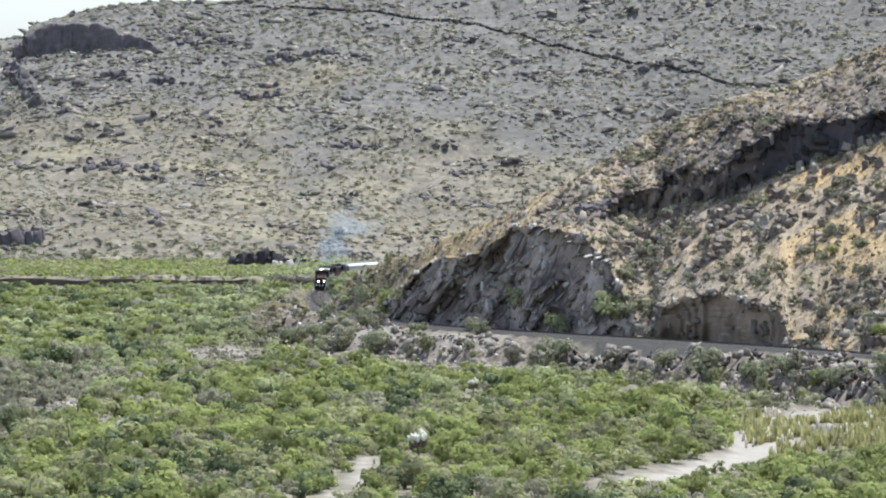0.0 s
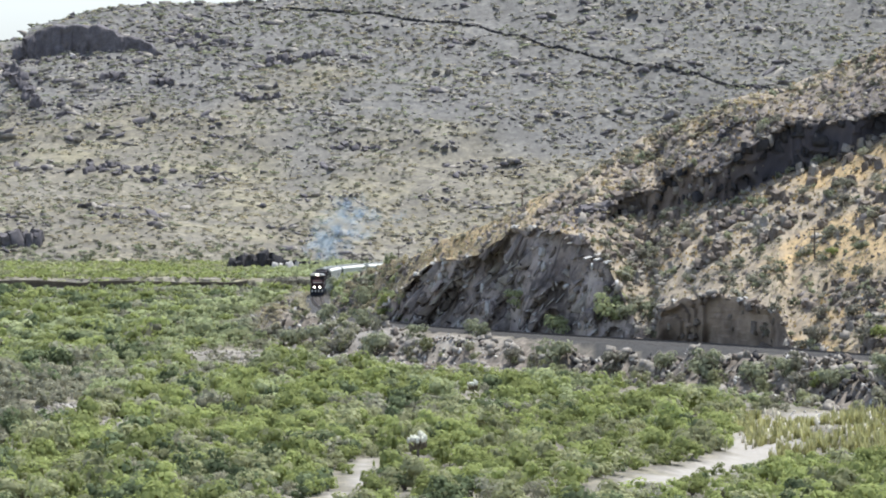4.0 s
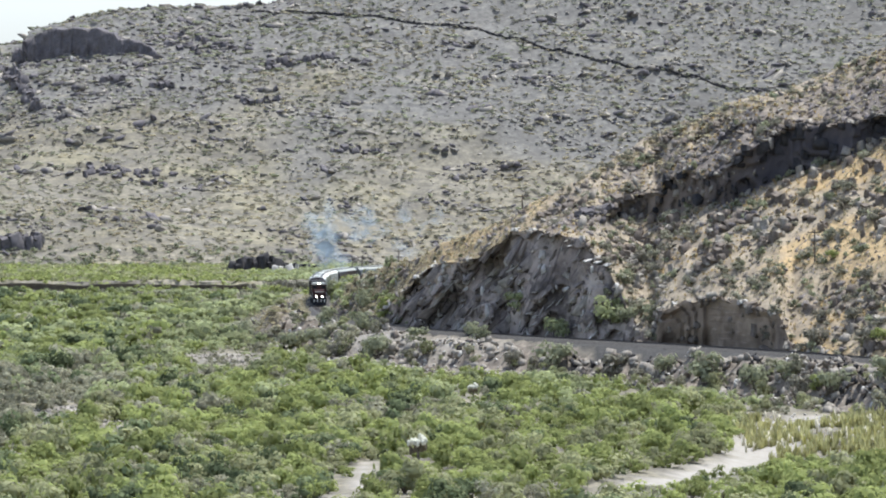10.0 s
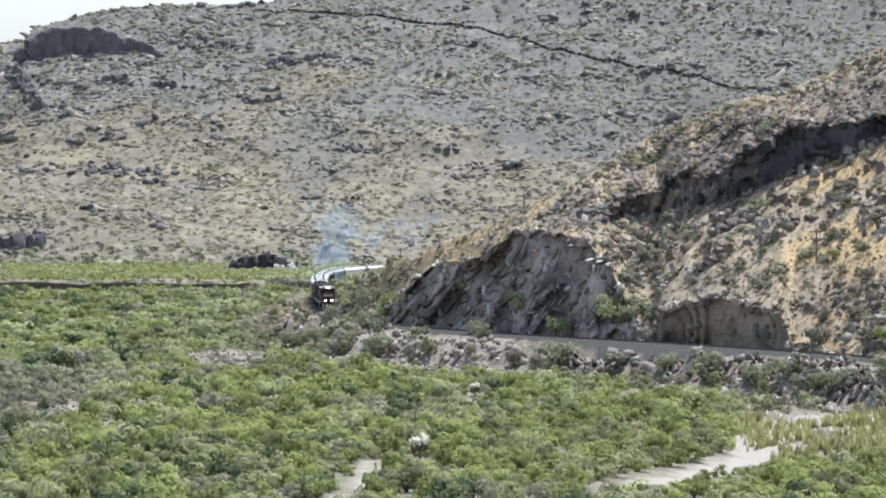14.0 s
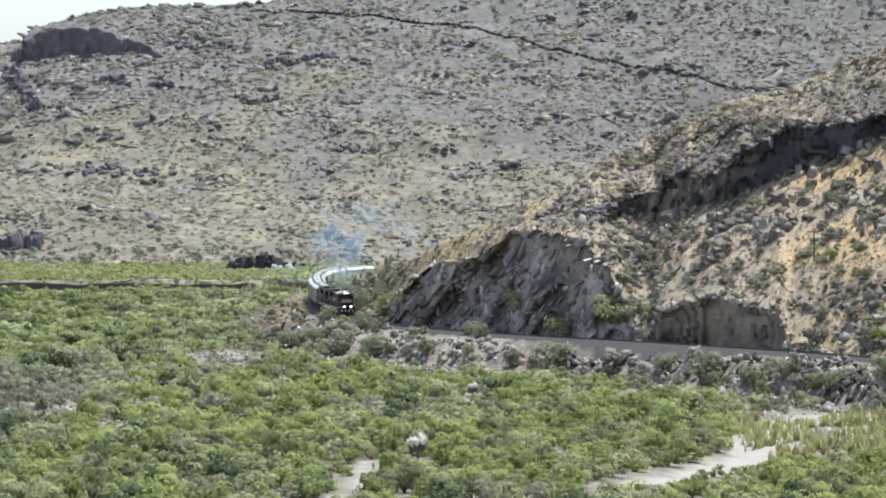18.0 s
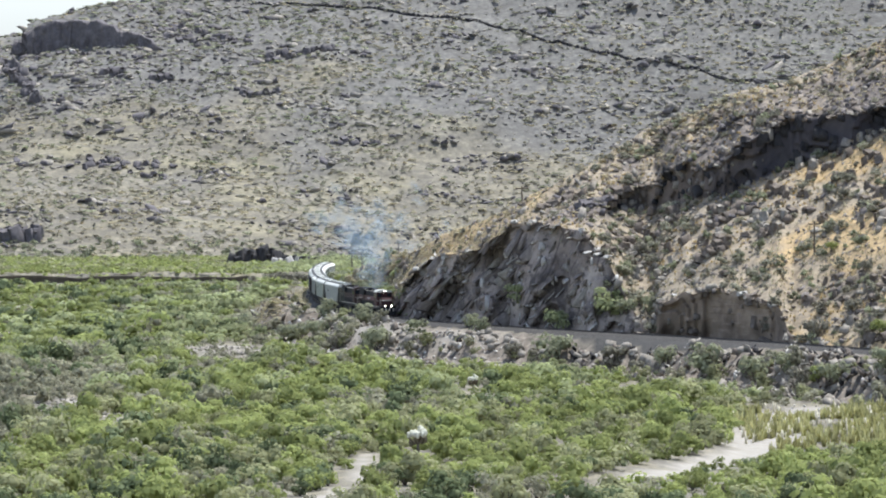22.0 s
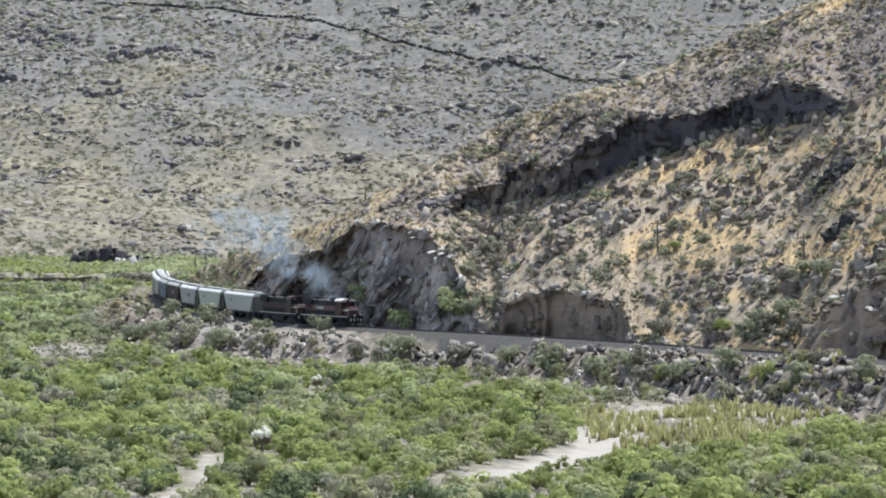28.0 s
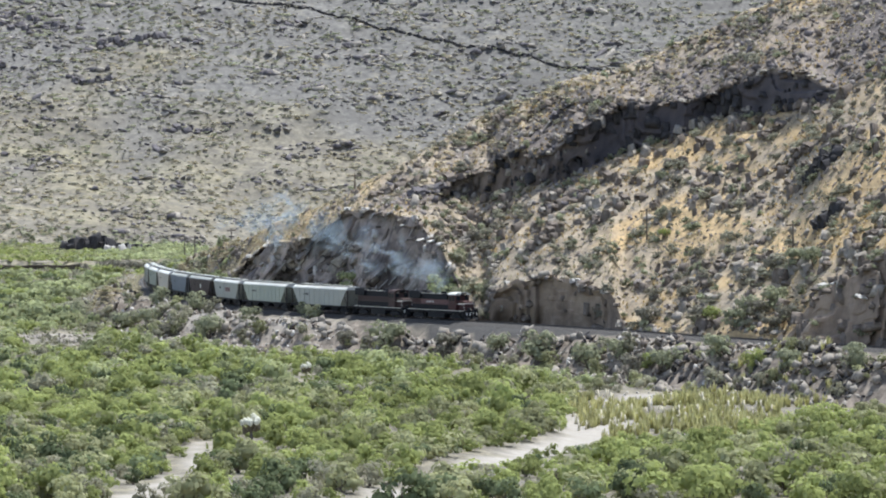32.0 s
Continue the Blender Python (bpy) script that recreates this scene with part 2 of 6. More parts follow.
def mixed(nt, fac, a, b, blend="MIX"):
    n = nt.nodes.new("ShaderNodeMix")
    n.data_type, n.blend_type = "RGBA", blend
    for sock, v in ((n.inputs[0], fac), (n.inputs[6], a), (n.inputs[7], b)):
        if hasattr(v, "is_linked"):
            nt.links.new(v, sock)
        elif isinstance(v, (int, float)):
            sock.default_value = v
        else:
            sock.default_value = (*v, 1)
    return n.outputs[2]


def bump(nt, bsdf, height, strength=0.5, distance=0.1):
    b = nt.nodes.new("ShaderNodeBump")
    b.inputs["Strength"].default_value, b.inputs["Distance"].default_value = strength, distance
    nt.links.new(height, b.inputs["Height"])
    nt.links.new(b.outputs[0], bsdf.inputs["Normal"])


def attribute(nt, name):
    a = nt.nodes.new("ShaderNodeAttribute")
    a.attribute_name = name
    return a.outputs["Fac"]


def two_tone(name, a, b, scale, rough=0.9, metal=0.0, relief=0.3, depth=0.05, fine=None):
    def build(nt, bsdf):
        n1 = noise_node(nt, scale, 6, 0.65)
        n2 = noise_node(nt, scale * 7, 4, 0.6)
        c = ramp(nt, n1, (0.3, a), (0.72, b))
        c = mixed(nt, 0.35, c, ramp(nt, n2, (0.3, [v * 0.55 for v in a]), (0.75, [min(1, v * 1.25) for v in b])))
        nt.links.new(c, bsdf.inputs["Base Color"])
        bump(nt, bsdf, n2, relief, depth)
    return material(name, build, rough, metal)


def ground_build(nt, bsdf):
    grain = noise_node(nt, 0.55, 8, 0.7)
    patch = noise_node(nt, 0.035, 5, 0.6)
    speck = noise_node(nt, 2.6, 4, 0.7)
    soil = ramp(nt, grain, (0.34, (0.12, 0.108, 0.085)), (0.52, (0.22, 0.20, 0.155)), (0.72, (0.35, 0.32, 0.25)))
    dry = ramp(nt, grain, (0.34, (0.115, 0.105, 0.08)), (0.55, (0.22, 0.195, 0.14)), (0.75, (0.35, 0.31, 0.215)))
    c = mixed(nt, ramp(nt, patch, (0.4, (0, 0, 0)), (0.6, (1, 1, 1))), soil, dry)
    stones = ramp(nt, speck, (0.36, (1, 1, 1)), (0.43, (0, 0, 0)))
    c = mixed(nt, stones, c, (0.12, 0.11, 0.10))
    far = attribute(nt, "scree")
    blotch = noise_node(nt, 0.13, 6, 0.72, (0.6, 1.3, 1))
    straw = ramp(nt, grain, (0.34, (0.175, 0.157, 0.105)), (0.55, (0.295, 0.265, 0.175)), (0.75, (0.405, 0.368, 0.25)))
    c = mixed(nt, ramp(nt, noise_node(nt, 0.028, 6, 0.65, (1, 2.2, 1)), (0.54, (0, 0, 0)), (0.64, (0.8, 0.8, 0.8))), c, straw)
    grey = ramp(nt, grain, (0.36, (0.095, 0.092, 0.088)), (0.55, (0.178, 0.171, 0.155)), (0.75, (0.28, 0.267, 0.238)))
    c = mixed(nt, far, c, grey)
    c = mixed(nt, ramp(nt, blotch, (0.40, (0.55, 0.55, 0.55)), (0.53, (0, 0, 0))), c, (0.125, 0.116, 0.104))
    c = mixed(nt, ramp(nt, blotch, (0.56, (0, 0, 0)), (0.66, (0.55, 0.55, 0.55))), c, (0.30, 0.27, 0.205))
    sand = ramp(nt, grain, (0.3, (0.28, 0.255, 0.22)), (0.7, (0.39, 0.36, 0.315)))
    gravel = ramp(nt, speck, (0.3, (0.033, 0.032, 0.031)), (0.7, (0.08, 0.076, 0.071)))
    c = mixed(nt, attribute(nt, "gravel"), c, gravel)
    rubble = ramp(nt, grain, (0.34, (0.085, 0.072, 0.059)), (0.54, (0.21, 0.178, 0.145)), (0.74, (0.39, 0.335, 0.27)))
    c = mixed(nt, attribute(nt, "rubble"), c, rubble)
    c = mixed(nt, attribute(nt, "sand"), c, sand)
    nt.links.new(c, bsdf.inputs["Base Color"])
    bump(nt, bsdf, grain, 0.6, 0.35)


def hill_build(nt, bsdf):
    bed = (0.85, 0.6, 1.5)  # layers drawn out along the slope
    grain = noise_node(nt, 0.62, 8, 0.7, bed, turn=17)
    patch = noise_node(nt, 0.06, 5, 0.6, bed, turn=17)
    grass = ramp(nt, grain, (0.3, (0.29, 0.215, 0.12)), (0.55, (0.48, 0.348, 0.188)), (0.8, (0.57, 0.462, 0.292)))
    soil = ramp(nt, grain, (0.3, (0.172, 0.142, 0.105)), (0.52, (0.325, 0.27, 0.198)), (0.78, (0.468, 0.398, 0.296)))
    c = mixed(nt, ramp(nt, patch, (0.52, (0, 0, 0)), (0.70, (0.5, 0.5, 0.5))), soil, grass)
    c = mixed(nt, attribute(nt, "gold"), c, grass)
    scabby = ramp(nt, grain, (0.32, (0.085, 0.073, 0.068)), (0.52, (0.185, 0.158, 0.138)), (0.76, (0.34, 0.295, 0.25)))
    c = mixed(nt, attribute(nt, "stony"), c, scabby)
    stones = ramp(nt, noise_node(nt, 1.1, 5, 0.7, bed, turn=17), (0.38, (1, 1, 1)), (0.44, (0, 0, 0)))
    c = mixed(nt, stones, c, (0.14, 0.122, 0.105))
    streak = noise_node(nt, 0.22, 7, 0.62, (0.5, 0.6, 1.0), turn=56)
    rock = ramp(nt, streak, (0.32, (0.16, 0.133, 0.122)), (0.46, (0.30, 0.252, 0.225)), (0.60, (0.43, 0.365, 0.322)), (0.72, (0.58, 0.51, 0.445)))
    chip = noise_node(nt, 1.3, 5, 0.7, (0.7, 0.6, 1.0), turn=50)
    rock = mixed(nt, ramp(nt, chip, (0.34, (0.75, 0.75, 0.75)), (0.44, (0, 0, 0))), rock, (0.10, 0.085, 0.078))
    rock = mixed(nt, ramp(nt, chip, (0.60, (0, 0, 0)), (0.68, (0.6, 0.6, 0.6))), rock, (0.62, 0.56, 0.49))
    mass = noise_node(nt, 0.16, 5, 0.6, (0.7, 0.6, 0.7), turn=40)
    rock = mixed(nt, ramp(nt, mass, (0.52, (0, 0, 0)), (0.60, (0.7, 0.7, 0.7))), rock, ramp(nt, streak, (0.35, (0.27, 0.218, 0.185)), (0.65, (0.55, 0.465, 0.39))))
    rock = mixed(nt, ramp(nt, mass, (0.40, (0.65, 0.65, 0.65)), (0.47, (0, 0, 0))), rock, (0.07, 0.063, 0.065))
    crack = noise_node(nt, 0.2, 3, 0.5, (0.35, 0.6, 1.1), turn=62)
    rock = mixed(nt, ramp(nt, crack, (0.475, (0, 0, 0)), (0.492, (0.55, 0.55, 0.55)), (0.508, (0.55, 0.55, 0.55)), (0.525, (0, 0, 0))), rock, (0.03, 0.027, 0.028))
    brown = ramp(nt, streak, (0.30, (0.15, 0.117, 0.092)), (0.46, (0.27, 0.21, 0.16)), (0.62, (0.41, 0.325, 0.25)), (0.8, (0.54, 0.45, 0.35)))
    rock = mixed(nt, attribute(nt, "brown"), rock, brown)
    c = mixed(nt, attribute(nt, "rock"), c, rock)
    # the cliff band's shade is put into a darker rock colour
    band_shade = ramp(nt, streak, (0.34, (0.055, 0.051, 0.058)), (0.58, (0.108, 0.096, 0.10)), (0.74, (0.20, 0.175, 0.167)))
    c = mixed(nt, attribute(nt, "band_shade"), c, band_shade)
    nt.links.new(c, bsdf.inputs["Base Color"])
    bump(nt, bsdf, grain, 0.6, 0.3)


def leaf_material(name, dark, light, glow=0.3):
    m = bpy.data.materials.new(name)
    m.use_nodes = True
    nt = m.node_tree
    nt.nodes.remove(nt.nodes["Principled BSDF"])
    geo = nt.nodes.new("ShaderNodeNewGeometry")
    c = ramp(nt, geo.outputs["Random Per Island"], (0.0, dark), (1.0, light))
    tone = nt.nodes.new("ShaderNodeHueSaturation")
    tone.inputs["Hue"].default_value = 0.5
    mr = nt.nodes.new("ShaderNodeMapRange")
    mr.inputs["To Min"].default_value, mr.inputs["To Max"].default_value = 0.66, 1.2
    nt.links.new(attribute(nt, "tone"), mr.inputs[0])
    nt.links.new(mr.outputs[0], tone.inputs["Value"])
    nt.links.new(c, tone.inputs["Color"])
    d, t, mx = nt.nodes.new("ShaderNodeBsdfDiffuse"), nt.nodes.new("ShaderNodeBsdfTranslucent"), nt.nodes.new("ShaderNodeMixShader")
    nt.links.new(tone.outputs[0], d.inputs[0])
    nt.links.new(tone.outputs[0], t.inputs[0])
    mx.inputs[0].default_value = glow
    nt.links.new(d.outputs[0], mx.inputs[1])
    nt.links.new(t.outputs[0], mx.inputs[2])
    nt.links.new(mx.outputs[0], nt.nodes["Material Output"].inputs[0])
    return m


def plain(name, colour, rough=0.6, metal=0.0, wear=0.35, scale=1.2):
    def build(nt, bsdf):
        n1 = noise_node(nt, scale, 6, 0.7, (1, 1, 0.4))
        n2 = noise_node(nt, scale * 9, 3, 0.6)
        c = mixed(nt, ramp(nt, n1, (0.35, (0, 0, 0)), (0.75, (wear, wear, wear))), colour, [0.5 * v + 0.05 for v in colour])
        c = mixed(nt, 0.12, c, ramp(nt, n2, (0.3, (0.02, 0.02, 0.02)), (0.7, (0.6, 0.58, 0.55))), "OVERLAY")
        nt.links.new(c, bsdf.inputs["Base Color"])
    return material(name, build, rough, metal)


def glowing(name, colour, power):
    m = bpy.data.materials.new(name)
    m.use_nodes = True
    b = m.node_tree.nodes["Principled BSDF"]
    b.inputs["Emission Color"].default_value = (*colour, 1)
    b.inputs["Emission Strength"].default_value = power
    return m


M_GROUND = material("desert_ground", ground_build)
M_HILL = material("hillside", hill_build)
M_ROCK = two_tone("dark_rock", (0.095, 0.078, 0.066), (0.26, 0.218, 0.18), 0.5, relief=0.7, depth=0.2)
M_BOULDER = two_tone("grey_boulder", (0.165, 0.148, 0.126), (0.42, 0.38, 0.325), 0.7, relief=0.6, depth=0.1)
# near-black: shade of band, dike and rubble gaps is put into this colour
M_BLACKSHADE = two_tone("black_rock_and_shade", (0.025, 0.025, 0.028), (0.075, 0.07, 0.07), 0.8, relief=0.7, depth=0.2)
# darkened and cooled: mountain cliff's shade and distance haze put into colour
M_SLATEROCK = two_tone("purple_grey_rock", (0.07, 0.063, 0.068), (0.20, 0.183, 0.185), 0.45, relief=0.7, depth=0.2)
M_PALE = two_tone("pale_rock", (0.40, 0.375, 0.34), (0.62, 0.59, 0.55), 1.0, relief=0.5)
M_CLIFF = two_tone("cliff_rock", (0.11, 0.095, 0.09), (0.36, 0.315, 0.285), 0.7, relief=0.7, depth=0.2)
M_BALLAST = two_tone("ballast", (0.035, 0.033, 0.031), (0.10, 0.093, 0.086), 2.0, relief=0.8, depth=0.1)
M_RAIL = plain("rail_steel", (0.05, 0.042, 0.038), 0.6, 0.3)
M_SLEEPER = two_tone("sleeper_wood", (0.05, 0.045, 0.04), (0.13, 0.11, 0.095), 3.0)
M_GREEN = leaf_material("mesquite_leaves", (0.298, 0.338, 0.128), (0.363, 0.398, 0.162), 0.46)
M_SAGE = leaf_material("sage_leaves", (0.36, 0.395, 0.21), (0.43, 0.46, 0.26), 0.48)
M_OLIVE = leaf_material("olive_leaves", (0.295, 0.305, 0.165), (0.425, 0.43, 0.25), 0.45)
M_SHRUB = leaf_material("grey_green_leaves", (0.24, 0.255, 0.165), (0.40, 0.415, 0.28), 0.42)
M_DARK = leaf_material("dark_leaves", (0.11, 0.14, 0.075), (0.23, 0.265, 0.145), 0.3)
M_GREY = leaf_material("grey_twigs", (0.25, 0.234, 0.178), (0.43, 0.407, 0.315), 0.3)
M_DUSK = leaf_material("dull_grey_twigs", (0.185, 0.175, 0.135), (0.31, 0.295, 0.235), 0.35)
M_ASH = leaf_material("ash_twigs", (0.28, 0.27, 0.19), (0.42, 0.41, 0.295), 0.4)
M_BRUSH = leaf_material("olive_grey_twigs", (0.26, 0.255, 0.19), (0.40, 0.39, 0.30), 0.4)
M_STRAW = leaf_material("straw_grass", (0.40, 0.355, 0.235), (0.58, 0.525, 0.37), 0.48)
M_GOLD = leaf_material("golden_grass", (0.42, 0.32, 0.16), (0.62, 0.50, 0.29), 0.5)
M_REED = leaf_material("reed_leaves", (0.38, 0.37, 0.15), (0.60, 0.57, 0.30), 0.5)
M_BARK = two_tone("bark", (0.10, 0.085, 0.07), (0.22, 0.19, 0.16), 3.0)
M_WOOD = two_tone("pole_wood", (0.09, 0.075, 0.06), (0.19, 0.16, 0.13), 2.0)

# ---- mesh helpers ----


def mesh_np(name, verts, faces, mat, attrs=None, smooth_faces=False):
    """A mesh from arrays of points and of equal-sized faces."""
    me = bpy.data.meshes.new(name)
    verts, faces = np.asarray(verts, np.float32), np.asarray(faces, np.int32)
    k = faces.shape[1]
    me.vertices.add(len(verts))
    me.vertices.foreach_set("co", verts.ravel())
    me.loops.add(faces.size)
    me.loops.foreach_set("vertex_index", faces.ravel())
    me.polygons.add(len(faces))
    me.polygons.foreach_set("loop_start", np.arange(0, faces.size, k, dtype=np.int32))
    if smooth_faces:
        me.polygons.foreach_set("use_smooth", np.ones(len(faces), bool))
    for key, values in (attrs or {}).items():
        me.attributes.new(key, "FLOAT", "POINT").data.foreach_set("value", np.asarray(values, np.float32).ravel())
    me.update(calc_edges=True)
    me.validate()
    me.materials.append(mat)
    return me


def grid_faces(rows, cols):
    i = np.arange(rows * cols).reshape(rows, cols)
    return np.stack([i[:-1, :-1].ravel(), i[:-1, 1:].ravel(), i[1:, 1:].ravel(), i[1:, :-1].ravel()], 1)


def unit_mesh(name, template, mat):
    return mesh_np(name, *template, mat, {"tone": np.full(len(template[0]), 0.5)})


def part(name, bm, mat, parent, label=""):
    """Link a bmesh as one mesh object under a thing or a part."""
    me = bpy.data.meshes.new(name)
    bmesh.ops.recalc_face_normals(bm, faces=bm.faces[:])
    bm.to_mesh(me)
    bm.free()
    me.materials.append(mat)
    ob = new(name, me)
    ob.parent = parent
    return tagged(ob, label)


def box(bm, x0, x1, y0, y1, z0, z1, bevel=0.0):
    r = bmesh.ops.create_cube(bm, size=1.0, matrix=Matrix.LocRotScale(((x0 + x1) / 2, (y0 + y1) / 2, (z0 + z1) / 2), None, (abs(x1 - x0), abs(y1 - y0), abs(z1 - z0))))
    if bevel:
        edges = list({e for v in r["verts"] for e in v.link_edges})
        bmesh.ops.bevel(bm, geom=edges, offset=bevel, segments=2, affect="EDGES", profile=0.6)
    return bm


def tube(bm, a, b, r0, r1=None, n=8):
    a, b = Vector(a), Vector(b)
    q = (b - a).to_track_quat("Z", "Y")
    m = Matrix.Translation((a + b) / 2) @ q.to_matrix().to_4x4()
    bmesh.ops.create_cone(bm, cap_ends=True, segments=n, radius1=r0, radius2=r0 if r1 is None else r1, depth=(b - a).length, matrix=m)
    return bm


def prism(bm, outline, x0, x1):
    """A side outline of (y, z) points, given a thickness across."""
    va = [bm.verts.new((x0, y, z)) for y, z in outline]
    vb = [bm.verts.new((x1, y, z)) for y, z in outline]
    bm.faces.new(va)
    bm.faces.new(vb[::-1])
    for i in range(len(va)):
        j = (i + 1) % len(va)
        bm.faces.new((va[i], vb[i], vb[j], va[j]))
    return bm


def bm_new():
    return bmesh.new()


def bush_template(seed, n, w=1.0, h=1.2, leaf=0.2, lobes=6, flat=0.35, heart=0.0):
    """Leaf sprays on the lobes of a shrub about 2 m across, as points and quads."""
    g = np.random.default_rng(seed)
    ang = g.uniform(0, 2 * np.pi, lobes)
    rad = g.uniform(0.2, 0.62, lobes) * w
    c = np.stack([rad * np.cos(ang), rad * np.sin(ang), g.uniform(0.12, 0.82, lobes) * h], 1)
    size = g.uniform(0.34, 0.56, lobes) * w
    k = g.integers(0, lobes, n)
    v = g.normal(size=(n, 3))
    v[:, 2] = np.abs(v[:, 2]) * 0.9 + g.uniform(-0.55, 0.3, n)
    v /= np.linalg.norm(v, axis=1)[:, None]
    p = c[k] + v * size[k][:, None] * g.uniform(0.78, 1.05, (n, 1)) * np.array([1, 1, 0.85])
    p[:, 2] = np.maximum(p[:, 2], 0.06)
    nrm = v + g.normal(size=(n, 3)) * flat
    nrm /= np.linalg.norm(nrm, axis=1)[:, None]
    t1 = np.cross(nrm, g.normal(size=(n, 3)))
    t1 /= np.linalg.norm(t1, axis=1)[:, None]
    t2 = np.cross(nrm, t1)
    s = leaf * g.uniform(0.6, 1.35, (n, 1))
    t1, t2 = t1 * s, t2 * s * g.uniform(0.5, 0.9, (n, 1))
    q = np.stack([p - t1, p - t2 * 0.9, p + t1, p + t2], 1).reshape(-1, 3)
    f = np.arange(4 * n).reshape(n, 4)
    if heart:  # twiggy mass inside the leaves
        cube = np.array([[a, b, e] for a in (-1, 1) for b in (-1, 1) for e in (-1, 1)]) * 0.577
        sides = np.array([(0, 1, 3, 2), (4, 6, 7, 5), (0, 4, 5, 1), (2, 3, 7, 6), (0, 2, 6, 4), (1, 5, 7, 3)])
        for i in np.argsort(-size)[:3]:
            f = np.vstack([f, sides + len(q)])
            q = np.vstack([q, np.maximum(c[i] + cube * size[i] * heart, [-9, -9, 0.0])])
    return q, f


def tuft_template(seed, n, h=0.5, w=0.3):
    """Blades of grass that lean out of one root."""
    g = np.random.default_rng(seed)
    a = g.uniform(0, 2 * np.pi, n)
    root = np.stack([np.cos(a), np.sin(a), 0 * a], 1) * g.uniform(0, w * 0.5, (n, 1))
    tip = np.stack([np.cos(a) * w, np.sin(a) * w, h * g.uniform(0.6, 1.1, n)], 1) * np.array([1, 1, 1]) * g.uniform(0.7, 1.1, (n, 1))
    side = np.stack([-np.sin(a), np.cos(a), 0 * a], 1) * 0.10 * w * 3
    q = np.stack([root - side, root + side, tip + side * 0.4, tip - side * 0.4], 1).reshape(-1, 3)
    return q, np.arange(4 * n).reshape(n, 4)


def rock_template(seed, cuts=15, blocky=False, fine=2):
    """An angular stone of unit size."""
    g = np.random.default_rng(seed)
    bm = bmesh.new()
    bmesh.ops.create_icosphere(bm, subdivisions=fine, radius=1.0)
    p = np.array([v.co[:] for v in bm.verts])
    f = np.array([[v.index for v in fc.verts] for fc in bm.faces])
    bm.free()
    if blocky:  # a broken block: sharp box with chipped corners
        p = np.sign(p) * np.minimum(np.abs(p) * 1.3, 0.56) + g.normal(size=p.shape) * 0.045
        p[:, :2] *= 1 - 0.22 * (p[:, 2:] + 0.5) * g.uniform(0.2, 1.0)
        cuts = 4
    for i in range(cuts):
        n = g.normal(size=3)
        n /= np.linalg.norm(n)
        over = np.maximum(p @ n - (g.uniform(0.5, 0.68) if blocky else g.uniform(0.3, 0.62)), 0)
        p = p - over[:, None] * n
    return p * (np.array([1, 1, 1]) if blocky else np.array([1, g.uniform(0.7, 1), g.uniform(0.55, 0.85)])), f


def scatter(name, templates, where, size, mat, seed, lean=0.0, squash=(1, 1)):
    """Many copies of the templates joined into one mesh."""
    g = np.random.default_rng(seed)
    n = len(where)
    size = np.broadcast_to(size, (n,))
    kind = g.integers(0, len(templates), n)
    yaw = g.uniform(0, 2 * np.pi, n)
    tall = g.uniform(squash[0], squash[1], n)
    tone = g.uniform(0, 1, n)
    vs, fs, ts, base = [], [], [], 0
    for k, (tv, tf) in enumerate(templates):
        m = np.where(kind == k)[0]
        if not len(m):
            continue
        c, s = np.cos(yaw[m]), np.sin(yaw[m])
        v = np.stack([c[:, None] * tv[:, 0] - s[:, None] * tv[:, 1], s[:, None] * tv[:, 0] + c[:, None] * tv[:, 1], tall[m][:, None] * tv[:, 2] * np.ones((len(m), 1))], 2)
        if lean:
            tilt = g.normal(size=(len(m), 2)) * lean
            v[:, :, 2] += v[:, :, 0] * tilt[:, :1] + v[:, :, 1] * tilt[:, 1:]
        v = v * size[m][:, None, None] + where[m][:, None, :]
        f = tf[None] + (np.arange(len(m)) * len(tv))[:, None, None] + base
        vs.append(v.reshape(-1, 3))
        fs.append(f.reshape(-1, tf.shape[1]))
        ts.append(np.repeat(tone[m], len(tv)))
        base += len(m) * len(tv)
    return new(name, mesh_np(name, np.vstack(vs), np.vstack(fs), mat, {"tone": np.concatenate(ts)}))


def spread(step, y0, y1, b0, b1, seed, keep=1.0):
    """Jittered places in plan between two distances and two bearings."""
    g = np.random.default_rng(seed)
    ys = np.arange(y0, y1, step)
    out = []
    for y in ys:
        xs = np.arange(b0 * y, b1 * y, step)
        out.append(np.stack([xs + g.uniform(-0.5, 0.5, len(xs)) * step, y + g.uniform(-0.5, 0.5, len(xs)) * step], 1))
    p = np.vstack(out)
    return p[g.uniform(size=len(p)) < keep]


# ---- ground ----
def axis(*pieces):
    return np.unique(np.concatenate([np.arange(a, b, s) for a, b, s in pieces]))


GX = axis((-3000, -400, 200), (-400, -150, 12), (-150, 240, 2.3), (240, 420, 12), (420, 3001, 200))
GY = axis((-2500, -400, 300), (-400, 480, 16), (480, 1530, 2.5), (1530, 1700, 10), (1700, 4201, 250))
gx, gy = np.meshgrid(GX, GY)
gz = ground_z(gx, gy)
wash_d = nearest(WASH[::3], gx, gy)[0]
path_d = nearest(PATH, gx, gy)[0]
edge = 1.2 * vnoise(gx.ravel() / 4, gy.ravel() / 4, 0, 41)
sand = np.maximum(smooth((np.minimum(np.interp(gx.ravel(), [52, 60], [5.2, 2.0]), np.interp(gy.ravel(), [575, 605, 660], [3.0, 3.3, 5.2])) + edge - wash_d) / 0.9), smooth((0.85 + 0.35 * edge + np.interp(gy.ravel(), [560, 585], [1.0, 0]) - path_d) / 0.7))
